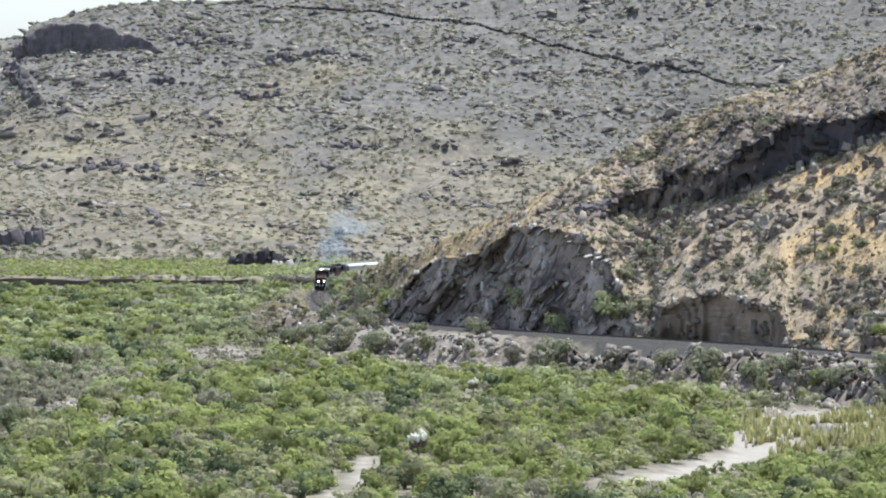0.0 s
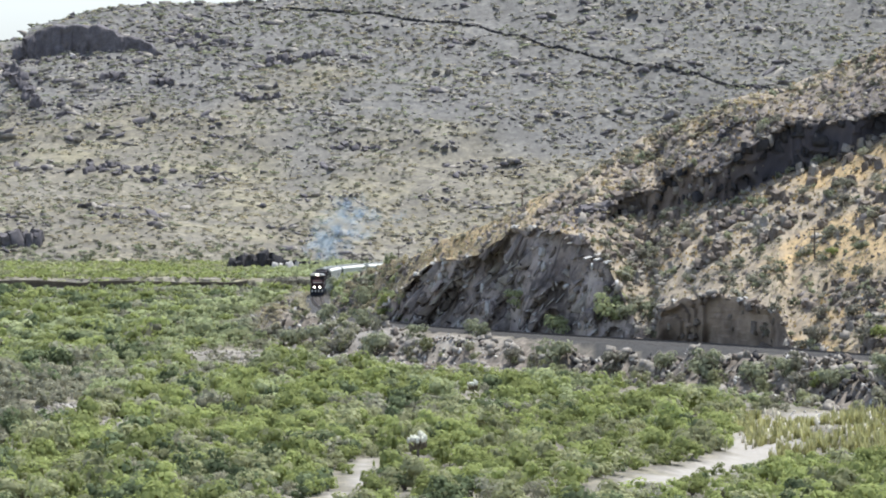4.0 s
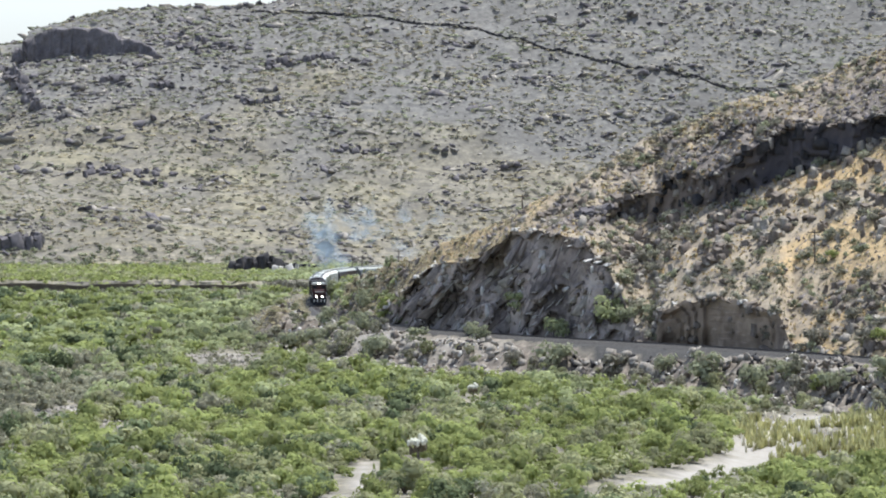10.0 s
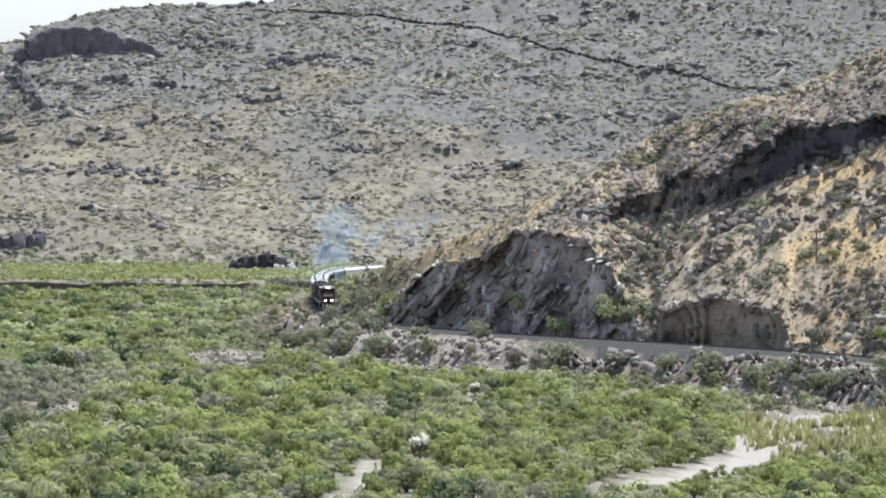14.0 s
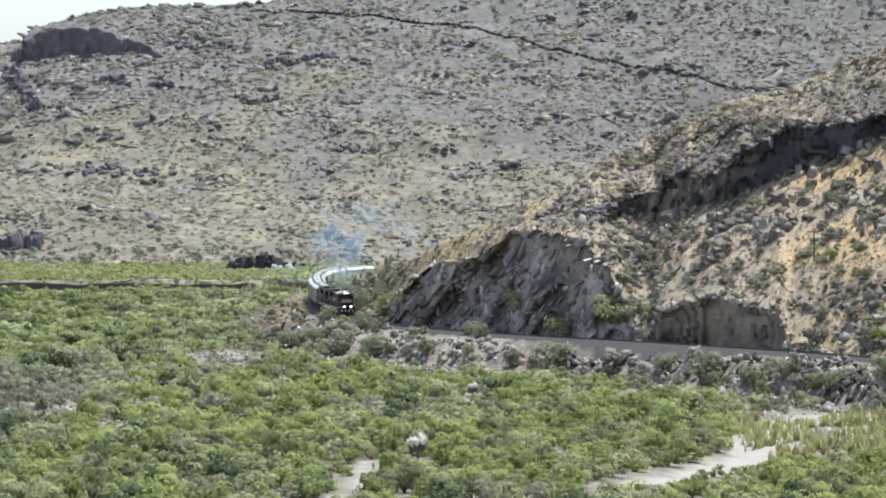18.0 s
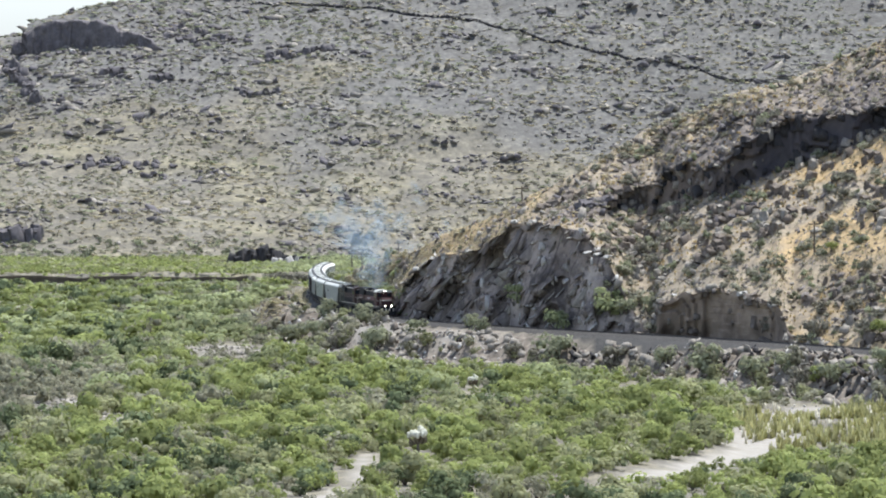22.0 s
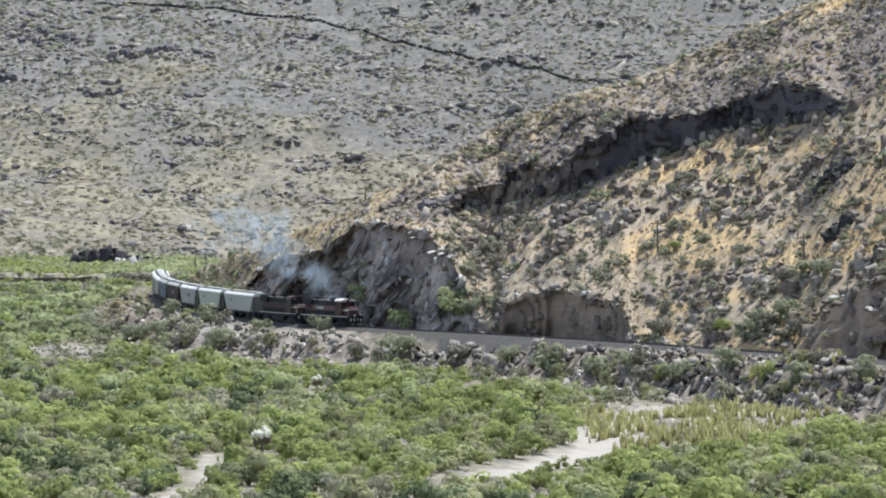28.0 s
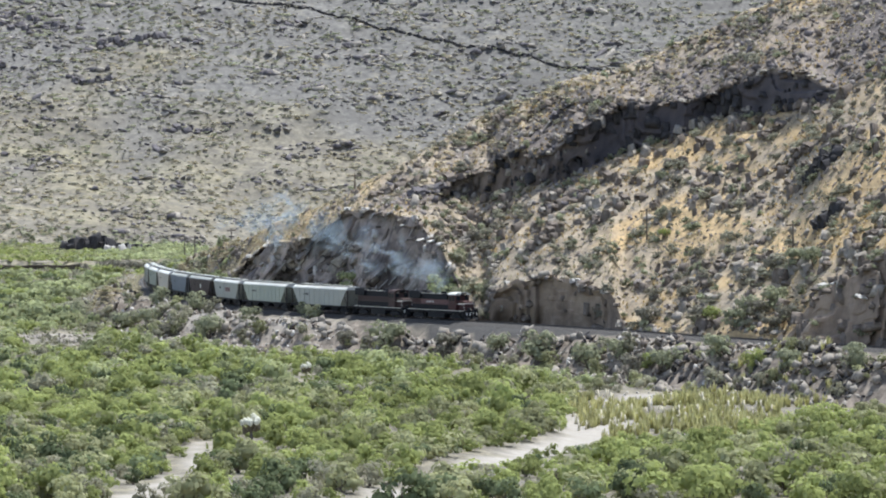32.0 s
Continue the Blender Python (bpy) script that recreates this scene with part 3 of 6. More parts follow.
for px, py, rx, ry in ((-40, 888, 4.5, 11), (-33.5, 868, 3.2, 10), (-54, 738, 4, 10), (-45, 700, 2.5, 8), (-63, 715, 2.5, 9), (-56, 1192, 9, 2.2)):
    sand = np.maximum(sand, smooth((1.1 - np.hypot((gx.ravel() - px) / rx, (gy.ravel() - py) / ry) + 0.55 * edge) / 0.35) * (1 if py > 1100 else 0.85))
near_line = (gy.ravel() > 500) & (gy.ravel() < 1300) & (np.abs(gx.ravel()) < 200)
line_d, line_side = np.full(gx.size, 99.0), np.ones(gx.size)
line_d[near_line], line_side[near_line], _ = nearest(THIN, gx.ravel()[near_line], gy.ravel()[near_line])
sand = sand * np.where((line_side > 0) & (line_d < 14.5), 0, 1)
dirt = smooth((line_d - 4.5) / 1.0) * smooth((10.5 + 1.5 * edge - line_d) / 1.5) * (line_side > 0) * smooth((gy.ravel() - 830) / 8) * smooth((905 - gy.ravel()) / 12) * smooth(1.2 + fbm(gx.ravel() / 6, gy.ravel() / 6, 0, 2, 46))
sand = np.maximum(sand, 0.85 * dirt)
gravel = smooth((np.interp(gy.ravel(), [765, 785, 812, 835], [4.4, 8.4, 8.4, 2.9]) + 0.5 * edge - line_d) / 0.9)
rubble = smooth((line_d - 3.2) / 1.0) * smooth((17.5 + 2 * edge - line_d) / 2.0) * (line_side > 0) * smooth((965 - gy.ravel()) / 25) * (1 - gravel)
scree = smooth((gz.ravel() - 26 + 13 * smooth((gx.ravel() - 12) / 30) * smooth((gx.ravel() * -1 + 110) / 30) + 16 * fbm(gx.ravel() / 35, gy.ravel() / 35, 0, 3, 44)) / 22)
ground = tagged(new("ground", mesh_np("ground", np.stack([gx, gy, gz], 2).reshape(-1, 3), grid_faces(*gx.shape), M_GROUND, {"sand": sand, "scree": scree, "gravel": gravel, "rubble": rubble}, True)),
                "tan desert valley floor rising into a stony scrub-covered mountain", "ground", kind="structure")

hx, hy, hz, hk, hsteep = hill_grid()
rockiness = hsteep.astype(float)
gold_ground = smooth((fbm(hx / 13, (hz - 0.3 * hx) / 4.5, 0, 4, 52) + np.interp(hx, [15, 50, 62, 95], [-0.75, -0.3, 0.3, 0.3]) - 0.6 * smooth((hz - 34) / 12) - 0.12) / 0.6)
gold_ground = np.maximum(gold_ground, 0.75 * smooth((0.024 - hx / hy) / 0.006) * smooth(0.8 + fbm(hx / 5, hy / 12, 0, 3, 55)))
crest_gap = np.interp(hx / hy, HB, HTOP) - hz
stony_ground = (hk == 3) * smooth((hx / hy - 0.034) / 0.014) * smooth((crest_gap - 1.2 + 1.6 * fbm(hx / 6, hy / 6, 0, 3, 54)) / 2.5) * (0.62 + 0.38 * smooth(0.6 + 1.4 * fbm(hx / 7, hy / 16, 0, 3, 53)))
stony_ground = np.maximum(stony_ground, ((hk == 1) | (hk == 3)) * smooth((hx / hy - 0.017) / 0.006) * smooth((0.042 - hx / hy) / 0.005) * smooth((hz - 19 - 0.25 * (hx - 15)) / 3) * smooth((crest_gap - 0.8) / 2) * smooth(0.75 + 1.6 * fbm(hx / 5, hz / 3, 0, 3, 58)))
hill = tagged(new("hill", mesh_np("hill", np.stack([hx, hy, hz], 2).reshape(-1, 3), grid_faces(*hx.shape), M_HILL, {"rock": rockiness, "gold": gold_ground, "brown": smooth((hx / hy - 0.038) / 0.004), "stony": stony_ground, "band_shade": (hsteep & (hk == 2)) * np.interp(hx / hy, [0.036, 0.046, 0.056, 0.064], [0.1, 0.35, 0.75, 1.0])})),
              "stony hillside of golden dry grass cut by dark rock faces", "hill", kind="structure")

# ---- railway ----
S_AT_START = 288.9  # where the leading coupler is at 0 s


def sweep(profile, s0, s1, step, z_off=0.0):
    """A strip along the railway: profile of (offset to the right, height) points."""
    s = np.arange(s0, s1, step)
    pts = []
    for q in s:
        a, b = on_track(q - 0.5), on_track(q + 0.5)
        h = (b - a)[:2] / np.linalg.norm((b - a)[:2])
        c = on_track(q)
        pts.append([[c[0] + h[1] * n, c[1] - h[0] * n, c[2] + z + z_off] for n, z in profile])
    return np.array(pts).reshape(-1, 3), grid_faces(len(s), len(profile))


S_FAR, S_NEAR = 60.0, float(ARC[-1]) - 60
track = tagged(new("railway_track", None), "single railway track on grey ballast along the hill's foot", "railway track", kind="structure")
for name, prof, mat in (("ballast", [(-2.6, -0.75), (-1.75, -0.16), (1.75, -0.16), (3.1, -0.85)], M_BALLAST),
                        ("rail", [(-0.80, -0.14), (-0.75, -0.02), (-0.75, 0.0), (-0.68, 0.0), (-0.68, -0.02), (-0.63, -0.14)], M_RAIL),
                        ("rail", [(0.63, -0.14), (0.68, -0.02), (0.68, 0.0), (0.75, 0.0), (0.75, -0.02), (0.80, -0.14)], M_RAIL)):
    v, f = sweep(prof, S_FAR, S_NEAR, 1.5)
    ob = new(name, mesh_np(name, v, f, mat))
    ob.parent = track
v, f = [], []
for i, q in enumerate(np.arange(S_FAR, S_NEAR, 0.62)):
    a, b = on_track(q - 0.5), on_track(q + 0.5)
    h = (b - a)[:2] / np.linalg.norm((b - a)[:2])
    c = on_track(q)
    for n in (-1.3, 1.3):
        for l in (-0.12, 0.12):
            for z in (-0.24, -0.135):
                v.append((c[0] + h[1] * n + h[0] * l, c[1] - h[0] * n + h[1] * l, c[2] + z))
    k = 8 * i
    f += [(k, k + 2, k + 6, k + 4), (k + 1, k + 5, k + 7, k + 3), (k, k + 1, k + 3, k + 2), (k + 4, k + 6, k + 7, k + 5), (k, k + 4, k + 5, k + 1), (k + 2, k + 3, k + 7, k + 6)]
ob = tagged(new("sleepers", mesh_np("sleepers", v, f, M_SLEEPER)), kind="stuff")
ob.parent = track


def hill_pick(n, seed, kinds=(1, 3), test=None):
    """Random places on the hill's slopes."""
    g = np.random.default_rng(seed)
    e1 = np.stack([np.diff(hx, axis=1)[:-1], np.diff(hy, axis=1)[:-1], np.diff(hz, axis=1)[:-1]], 2)
    e2 = np.stack([np.diff(hx, axis=0)[:, :-1], np.diff(hy, axis=0)[:, :-1], np.diff(hz, axis=0)[:, :-1]], 2)
    area = np.linalg.norm(np.cross(e1, e2), axis=2) * np.isin(hk[:-1, :-1], kinds)
    if test is not None:
        area = area * test(hx[:-1, :-1], hy[:-1, :-1], hz[:-1, :-1])
    p = (area / area.sum()).ravel()
    k = g.choice(len(p), n, p=p)
    r, c = np.unravel_index(k, area.shape)
    u, w = g.uniform(size=(2, n, 1))
    corner = np.stack([hx[r, c], hy[r, c], hz[r, c]], 1)
    return corner + u * e1[r, c] + w * e2[r, c]


# ---- plants ----
# dark soil: shade on the undercut bank face is put into the colour
M_SHADEDBANK = two_tone("shaded_bank_soil", (0.075, 0.064, 0.05), (0.17, 0.148, 0.115), 0.5)
BUSH_NEAR = [bush_template(i, 210, leaf=0.118, lobes=8, flat=0.11, heart=0.55) for i in range(6)]
BUSH_MID = [bush_template(20 + i, 124, leaf=0.142, lobes=7, flat=0.11, heart=0.55) for i in range(6)]
BUSH_FAR = [bush_template(40 + i, 54, leaf=0.2, lobes=6, flat=0.11, heart=0.55) for i in range(5)]
BUSH_TINY = [bush_template(60 + i, 12, leaf=0.45, lobes=4) for i in range(5)]
BUSH_HILL = [bush_template(140 + i, 28, leaf=0.29, heart=0.7) for i in range(5)]
PEBBLES = [rock_template(150 + i, 5, False, 1) for i in range(8)]
SHARDS = [rock_template(170 + i, 7, True, 1) for i in range(8)]
SLIVERS = []
for i in range(8):  # flat broken plates lying at all angles
    tv, tf = rock_template(180 + i, 7, True, 1)
    tv = tv * np.array([1.7, 1.1, 0.6]) @ np.array(Matrix.Rotation(0.25 + 0.13 * i, 3, (math.cos(i * 2.4), math.sin(i * 2.4), 0.2))).T
    SLIVERS.append((tv, tf))
TUFT = [tuft_template(80 + i, 8) for i in range(4)]
REED = [tuft_template(90 + i, 22, h=1.0, w=0.28) for i in range(4)]
ROCKS = [rock_template(100 + i, 12, False, 1) for i in range(7)]
BLOCKS = [rock_template(120 + i, 9, True) for i in range(6)]


def lifted(p, dz=-0.08):
    return np.column_stack([p, ground_z(p[:, 0], p[:, 1]) + dz])


def open_floor(p, gap=1.0):
    """True where valley shrubs may stand: off the sand, the railway slope and the hill."""
    wd = nearest(WASH[::3], p[:, 0], p[:, 1])[0]
    pd = nearest(PATH, p[:, 0], p[:, 1])[0]
    td, side, _ = nearest(THIN, p[:, 0], p[:, 1])
    ok = (wd > np.interp(p[:, 1], [575, 605, 660], [2.8, 3.2, 4.4]) + 0.5 * gap) & (pd > 1.0 + gap * 0.6 + np.interp(p[:, 1], [560, 585], [1, 0])) & (side > 0) & (td > 15)
    reed = (p[:, 0] > 37) & (p[:, 1] > 632 + np.maximum(p[:, 0] - 62, 0) * 2.8)
    for px, py, rx, ry in ((-39.5, 876, 5, 25), (-33, 858, 3.2, 23), (-54, 722, 5.5, 24), (-45, 690, 2.5, 16), (-63, 705, 2.5, 16)):
        ok &= np.hypot((p[:, 0] - px) / rx, (p[:, 1] - py) / ry) > 1
    ok &= ~((np.abs(p[:, 1] - 1184) < 7) & (p[:, 0] < -46))
    _, wside, _ = nearest(WASH[::3], p[:, 0], p[:, 1])
    for cx, cy, cw in ((-3.1, 629.5, 2.2), (4.6, 763, 1.8)):  # shrubs kept off the camera's sight line to the cacti
        ok &= ~((np.abs(p[:, 0] - cx) < cw) & (p[:, 1] > cy - 17) & (p[:, 1] < cy + 2))
    return ok & ~(reed & (wside > 0))


def kinds_of(p):
    """Which sort of shrub grows where: 0 green, 1 olive, 2 dark, 3 grey."""
    g = np.random.default_rng(7)
    n = fbm(p[:, 0] / 16, p[:, 1] / 30, 0, 3, 61)
    grey = n * 0.5 + 1.7 * np.exp(-((p[:, 0] + 60) / 15) ** 2 - ((p[:, 1] - 735) / 85) ** 2)
    td, _, _ = nearest(THIN, p[:, 0], p[:, 1])
    edge_of_line = 0.5 * np.exp(-((td - 20) / 14) ** 2)
    r = g.uniform(size=len(p)) - 0.62 * grey
    r = r - 0.10 * smooth((p[:, 1] - 760) / 150)
    k = np.where(r < 0.10, 3, np.where(r < 0.42 + edge_of_line, 1, 0))
    k[(g.uniform(size=len(p)) < 0.085 + 0.06 * (n > 0.3))] = 2
    return k


SHRUB = {0: ("mesquite_bush", M_GREEN, "rounded yellow-green mesquite bush on the valley floor"),
         1: ("creosote_bush", M_OLIVE, "olive-green desert bush on the valley floor"),
         2: ("juniper_bush", M_DARK, "dark green bush among paler scrub"),
         3: ("dry_bush", M_ASH, "leafless grey-brown twiggy bush on the valley floor")}
floor_spots = spread(3.6, 530, 1180, -0.092, 0.1245, 3)
floor_spots = floor_spots[open_floor(floor_spots)]
floor_kind = kinds_of(floor_spots)
g0 = np.random.default_rng(5)
floor_size = (1.0 + 2.0 * g0.uniform(size=len(floor_spots)) ** 1.5) * np.where(floor_kind == 3, 0.85, 1.0) * (1.05 + 0.3 * fbm(floor_spots[:, 0] / 9, floor_spots[:, 1] / 16, 0, 2, 63))
floor_size *= np.interp(floor_spots[:, 1], [1110, 1150], [1, 0.55])
floor_size *= np.where(floor_spots[:, 1] < 900, np.interp(nearest(THIN, floor_spots[:, 0], floor_spots[:, 1])[0], [15, 38], [0.42, 1]), 1)
bearing = floor_spots[:, 0] / floor_spots[:, 1]  # only low growth before the bare patch at the bend
floor_size = np.where((bearing > -0.0497) & (bearing < -0.0352) & (floor_spots[:, 1] > 790) & (floor_spots[:, 1] < 880), np.minimum(floor_size, np.interp(floor_spots[:, 1], [795, 862], [1.9, 0.55])), floor_size)
wash_gap, wash_side, _ = nearest(WASH[::3], floor_spots[:, 0], floor_spots[:, 1])
clear = (wash_gap > np.interp(floor_spots[:, 1], [575, 605, 660], [2.8, 3.1, 4.2]) + np.where(wash_side > 0, 0.9, 0.4) * floor_size) & (nearest(PATH, floor_spots[:, 0], floor_spots[:, 1])[0] > 0.7 + 0.75 * floor_size)
for cx, cy in ((-3.1, 629.5), (4.6, 763)):  # nothing tall before the cacti
    clear &= ~((np.abs(floor_spots[:, 0] - cx * floor_spots[:, 1] / cy) < 1.2 + 0.9 * floor_size) & (floor_spots[:, 1] > cy - 24) & (floor_spots[:, 1] < cy + 2.5))
for k in (2.5, 5.0, 7.5):  # nothing tall before the sandy side path
    q = floor_spots * (1 + k * floor_size / floor_spots[:, 1])[:, None]
    clear &= nearest(PATH, q[:, 0], q[:, 1])[0] > 0.35 + 0.5 * floor_size
floor_spots, floor_kind, floor_size = floor_spots[clear], floor_kind[clear], floor_size[clear]
wash_gap, wash_side, _ = nearest(WASH[::3], floor_spots[:, 0], floor_spots[:, 1])
low_bank = (wash_side > 0) & (floor_spots[:, 1] > 570) & (floor_spots[:, 1] < 665) & (floor_spots[:, 0] < 52)
floor_size = floor_size * np.where(low_bank, np.interp(wash_gap, [4, 24], [0.4, 1]), 1)
own = (floor_spots[:, 1] < 640) & (floor_size > 1.3) & (np.abs(floor_spots[:, 0] - 4) < 52)
own &= np.cumsum(own) <= 280
# single bushes nearest the lookout
for k, (name, mat, label) in SHRUB.items():
    made = {}
    for i in np.where(own & (floor_kind == k))[0]:
        x, y = floor_spots[i]
        j = int(i) % 4
        m = pose(x, y, float(ground_z(x, y)) - 0.05, 0, 0, (i * 67) % 360) @ Matrix.Scale(float(floor_size[i]), 4)
        if j not in made:
            bm = bm_new()
            for a in range(5):
                tube(bm, (0, 0, 0), (0.35 * math.cos(a * 1.26 + j), 0.35 * math.sin(a * 1.26 + j), 0.6), 0.045, 0.015, 5)
            bush = part(name, bm, M_BARK, None)
            tv, tf = BUSH_NEAR[(j + k) % 6]
            crown = new("crown", mesh_np("crown", tv, tf, mat, {"tone": np.full(len(tv), (j + 0.5) / 4)}))
            crown.parent = bush
            made[j] = tagged(bush, label, "bush", "valley bushes")
            bush.matrix_basis = m
        else:
            c = copy_thing(made[j], pose(0, 0, 0))
            c.matrix_basis = m
for k, (name, mat, label) in SHRUB.items():
    for tag, y0, y1, temps in (("near", 0, 720, BUSH_NEAR), ("middle", 720, 880, BUSH_MID), ("far", 880, 2000, BUSH_FAR)):
        m = (floor_kind == k) & ~own & (floor_spots[:, 1] >= y0) & (floor_spots[:, 1] < y1)
        if m.sum() < 3:
            continue
        tagged(scatter("scrub_" + tag, temps, lifted(floor_spots[m]), floor_size[m], M_SAGE if k == 1 and tag != "near" else mat, 70 + k, squash=(0.6, 0.95) if tag == "far" else (0.7, 1.15)),
               label.replace("bush", "scrub"), "scrub", kind="stuff")
# terrace field beyond the bank
far = spread(2.3, 1184, 1286, -0.1, 0.02, 11)
far = far[far[:, 1] > 1187 + 6 * vnoise(far[:, 0] / 14, 7.7, 0, 9)]
far = far[(nearest(THIN, far[:, 0], far[:, 1])[0] > 12) & ~((np.abs(far[:, 0] + 46) < 9) & (np.abs(far[:, 1] - 1250) < 6))]
near_m = far[:, 0] > -44 + 5 * np.random.default_rng(412).normal(size=len(far))
tagged(scatter("meadow_dry_scrub", BUSH_TINY, lifted(far[near_m]), 1.3, M_SAGE, 413, squash=(0.5, 0.9)), "grey-green scrub beside the railway's far leg", "scrub", kind="stuff")
far = far[~near_m]
darker = fbm(far[:, 0] / 7, far[:, 1] / 9, 0, 3, 415) + np.random.default_rng(416).uniform(-0.5, 0.5, len(far)) > 0.12
for name, mat, m, label in (("meadow_scrub", M_GREEN, ~darker, "low bright green scrub on the far river terrace"), ("meadow_olive_scrub", M_OLIVE, darker, "low olive scrub on the far river terrace")):
    tagged(scatter(name, BUSH_TINY, lifted(far[m]), 1.3, mat, 12, squash=(0.5, 0.85)), label, "scrub", kind="stuff")
bx = np.arange(-125.0, -45.0, 1.2)
by = 1186 + 6 * vnoise(bx / 14, 7.7, 0, 9)
bh = 1.25 + 0.4 * vnoise(bx / 5, 2.2, 0, 19)
prof = ((0.3, -0.6, 0.0), (0.2, 0.0, 0.0), (0.1, 0.0, 0.6), (-0.5, 0.0, 0.95), (-0.3, 0.0, 1.05), (0.9, 0.0, 1.0), (2.2, -0.3, 0.9), (4.0, -0.8, 0.6))
bank_v = np.array([[[x, y + dy + 0.4 * float(vnoise(x / 1.7, dy, 0, 29)), z0 + h * zz] for dy, z0, zz in prof] for x, y, h in zip(bx, by, bh)]).reshape(-1, 3)
tagged(new("river_bank", mesh_np("river_bank", bank_v, grid_faces(len(bx), len(prof)), M_SHADEDBANK)), "undercut river bank at the far terrace, its shaded face coloured dark", "river bank", kind="structure")
edge_p = spread(4.2, 1280, 1308, -0.1, 0.04, 13, 0.7)
tagged(scatter("foot_scrub", BUSH_FAR, lifted(edge_p), np.random.default_rng(130).uniform(0.7, 1.7, len(edge_p)), M_SHRUB, 14, squash=(0.7, 1.0)), "grey-green scrub along the mountain's foot", "scrub", kind="stuff")
# mountain
def low_mat(seed, n, leaf, wide=1.5, high=0.5):
    """A low spreading mat of twigs, wider than tall."""
    tv, tf = bush_template(seed, n, leaf=leaf, lobes=4)
    return tv * np.array([wide, 1.1, high]), tf


MATS = [low_mat(160 + i, 20, 0.33) for i in range(6)]
low = spread(2.15, 1292, 1508, -0.103, 0.108, 115, 0.9)
low = low[fbm(low[:, 0] / 12, low[:, 1] / 8, 0, 3, 68) > -0.4]
lk = np.random.default_rng(116).uniform(size=len(low)) + 0.45 * fbm(low[:, 0] / 35, low[:, 1] / 35, 0, 3, 69) + np.interp(low[:, 1], [1300, 1420], [0.15, -0.12])
for name, mat, lo, hi, label in (("low_brush", M_SHRUB, -9, 0.16, "low grey-green brush over the mountain"), ("low_twigs", M_ASH, 0.16, 0.4, "low ash-grey brush over the mountain"),
                                 ("low_dry_brush", M_BRUSH, 0.4, 0.58, "low olive-grey brush over the mountain"), ("low_grass", M_STRAW, 0.58, 9, "low dry grass over the mountain")):
    m = (lk > lo) & (lk <= hi)
    tagged(scatter(name, MATS, lifted(low[m]), np.random.default_rng(117).uniform(0.45, 1.05, m.sum()), mat, 118, squash=(0.7, 1.2)), label, "brush", kind="stuff")
mt = spread(3.6, 1292, 1512, -0.105, 0.11, 15, 0.8)
gm = np.random.default_rng(16)
mk = gm.uniform(size=len(mt)) + 0.4 * fbm(mt[:, 0] / 30, mt[:, 1] / 30, 0, 3, 66)
for name, mat, lo, hi, label in (("slope_brush", M_SHRUB, -9, 0.30, "grey-green brush dotting the stony mountain"), ("slope_dry_brush", M_GREY, 0.30, 0.70, "grey dry brush on the stony mountain"),
                                 ("slope_twigs", M_BRUSH, 0.70, 0.80, "olive-grey brush on the stony mountain")):
    m = (mk > lo) & (mk <= hi)
    tagged(scatter(name, MATS, lifted(mt[m]), gm.uniform(0.6, 1.35, m.sum()), mat, 17, squash=(0.9, 1.5)), label, "brush", kind="stuff")
# hill
off_spur = lambda x, y, z: np.where(x < 20, 0.25, 1.0)
hp = np.vstack([hill_pick(460, 21, (1,), off_spur), hill_pick(140, 121, (3,), off_spur)])
tagged(scatter("hill_brush", BUSH_HILL, hp, np.random.default_rng(1).uniform(0.35, 1.0, len(hp)), M_GREY, 22, squash=(0.8, 1.2)), "grey-brown brush on the hillside", "brush", kind="stuff")
hp = np.vstack([hill_pick(290, 23, (1,), off_spur), hill_pick(50, 123, (3,), off_spur), hill_pick(60, 230, (0, 1, 3, 4), lambda x, y, z: (x < -9) & (y < 985))])
hs = hill_pick(120, 330, (0, 1, 3, 4), lambda x, y, z: (x < -7) & (y < 990))
tagged(scatter("spur_brush", BUSH_MID, hs[::2], np.random.default_rng(331).uniform(0.8, 1.9, len(hs[::2])), M_SAGE, 332, squash=(0.7, 1.0)), "grey-green brush on the end of the spur", "brush", kind="stuff")
tagged(scatter("spur_dry_brush", BUSH_MID, hs[1::2], np.random.default_rng(333).uniform(0.6, 1.4, len(hs[1::2])), M_STRAW, 334, squash=(0.7, 1.0)), "straw-coloured dry brush on the end of the spur", "brush", kind="stuff")
tagged(scatter("hill_olive_brush", BUSH_HILL, hp, np.random.default_rng(2).uniform(0.6, 1.3, len(hp)), M_SHRUB, 24, squash=(0.7, 1.1)), "grey-green brush on the hillside", "brush", kind="stuff")
hp = hill_pick(9000, 25)
gold = fbm(hp[:, 0] / 14, hp[:, 1] / 14, 0, 3, 81) + np.interp(hp[:, 0], [20, 60], [-0.5, 0.15]) > 0
for name, m, mat in (("hill_grass", ~gold, M_STRAW), ("hill_golden_grass", gold, M_GOLD)):
    tagged(scatter(name, TUFT, hp[m], np.random.default_rng(3).uniform(0.6, 1.1, m.sum()), mat, 26), "dry grass tufts on the hillside", "grass", kind="stuff")
crest = hill_pick(900, 423, (3,), lambda x, y, z: np.where(x < 18, 0.35, 1) * np.exp(-((z - np.interp(x / y, HB, HTOP)) / 5.0) ** 2))
tagged(scatter("crest_brush", BUSH_HILL, crest[:150], np.random.default_rng(424).uniform(0.5, 1.1, 150), M_BRUSH, 425, squash=(0.6, 0.95)), "olive-grey brush along the hill's crest", "brush", kind="stuff")
tagged(scatter("crest_grass", MATS, crest[150:], np.random.default_rng(426).uniform(0.4, 0.9, 750), M_STRAW, 427, squash=(0.6, 0.9)), "dry grass along the hill's crest", "grass", kind="stuff")
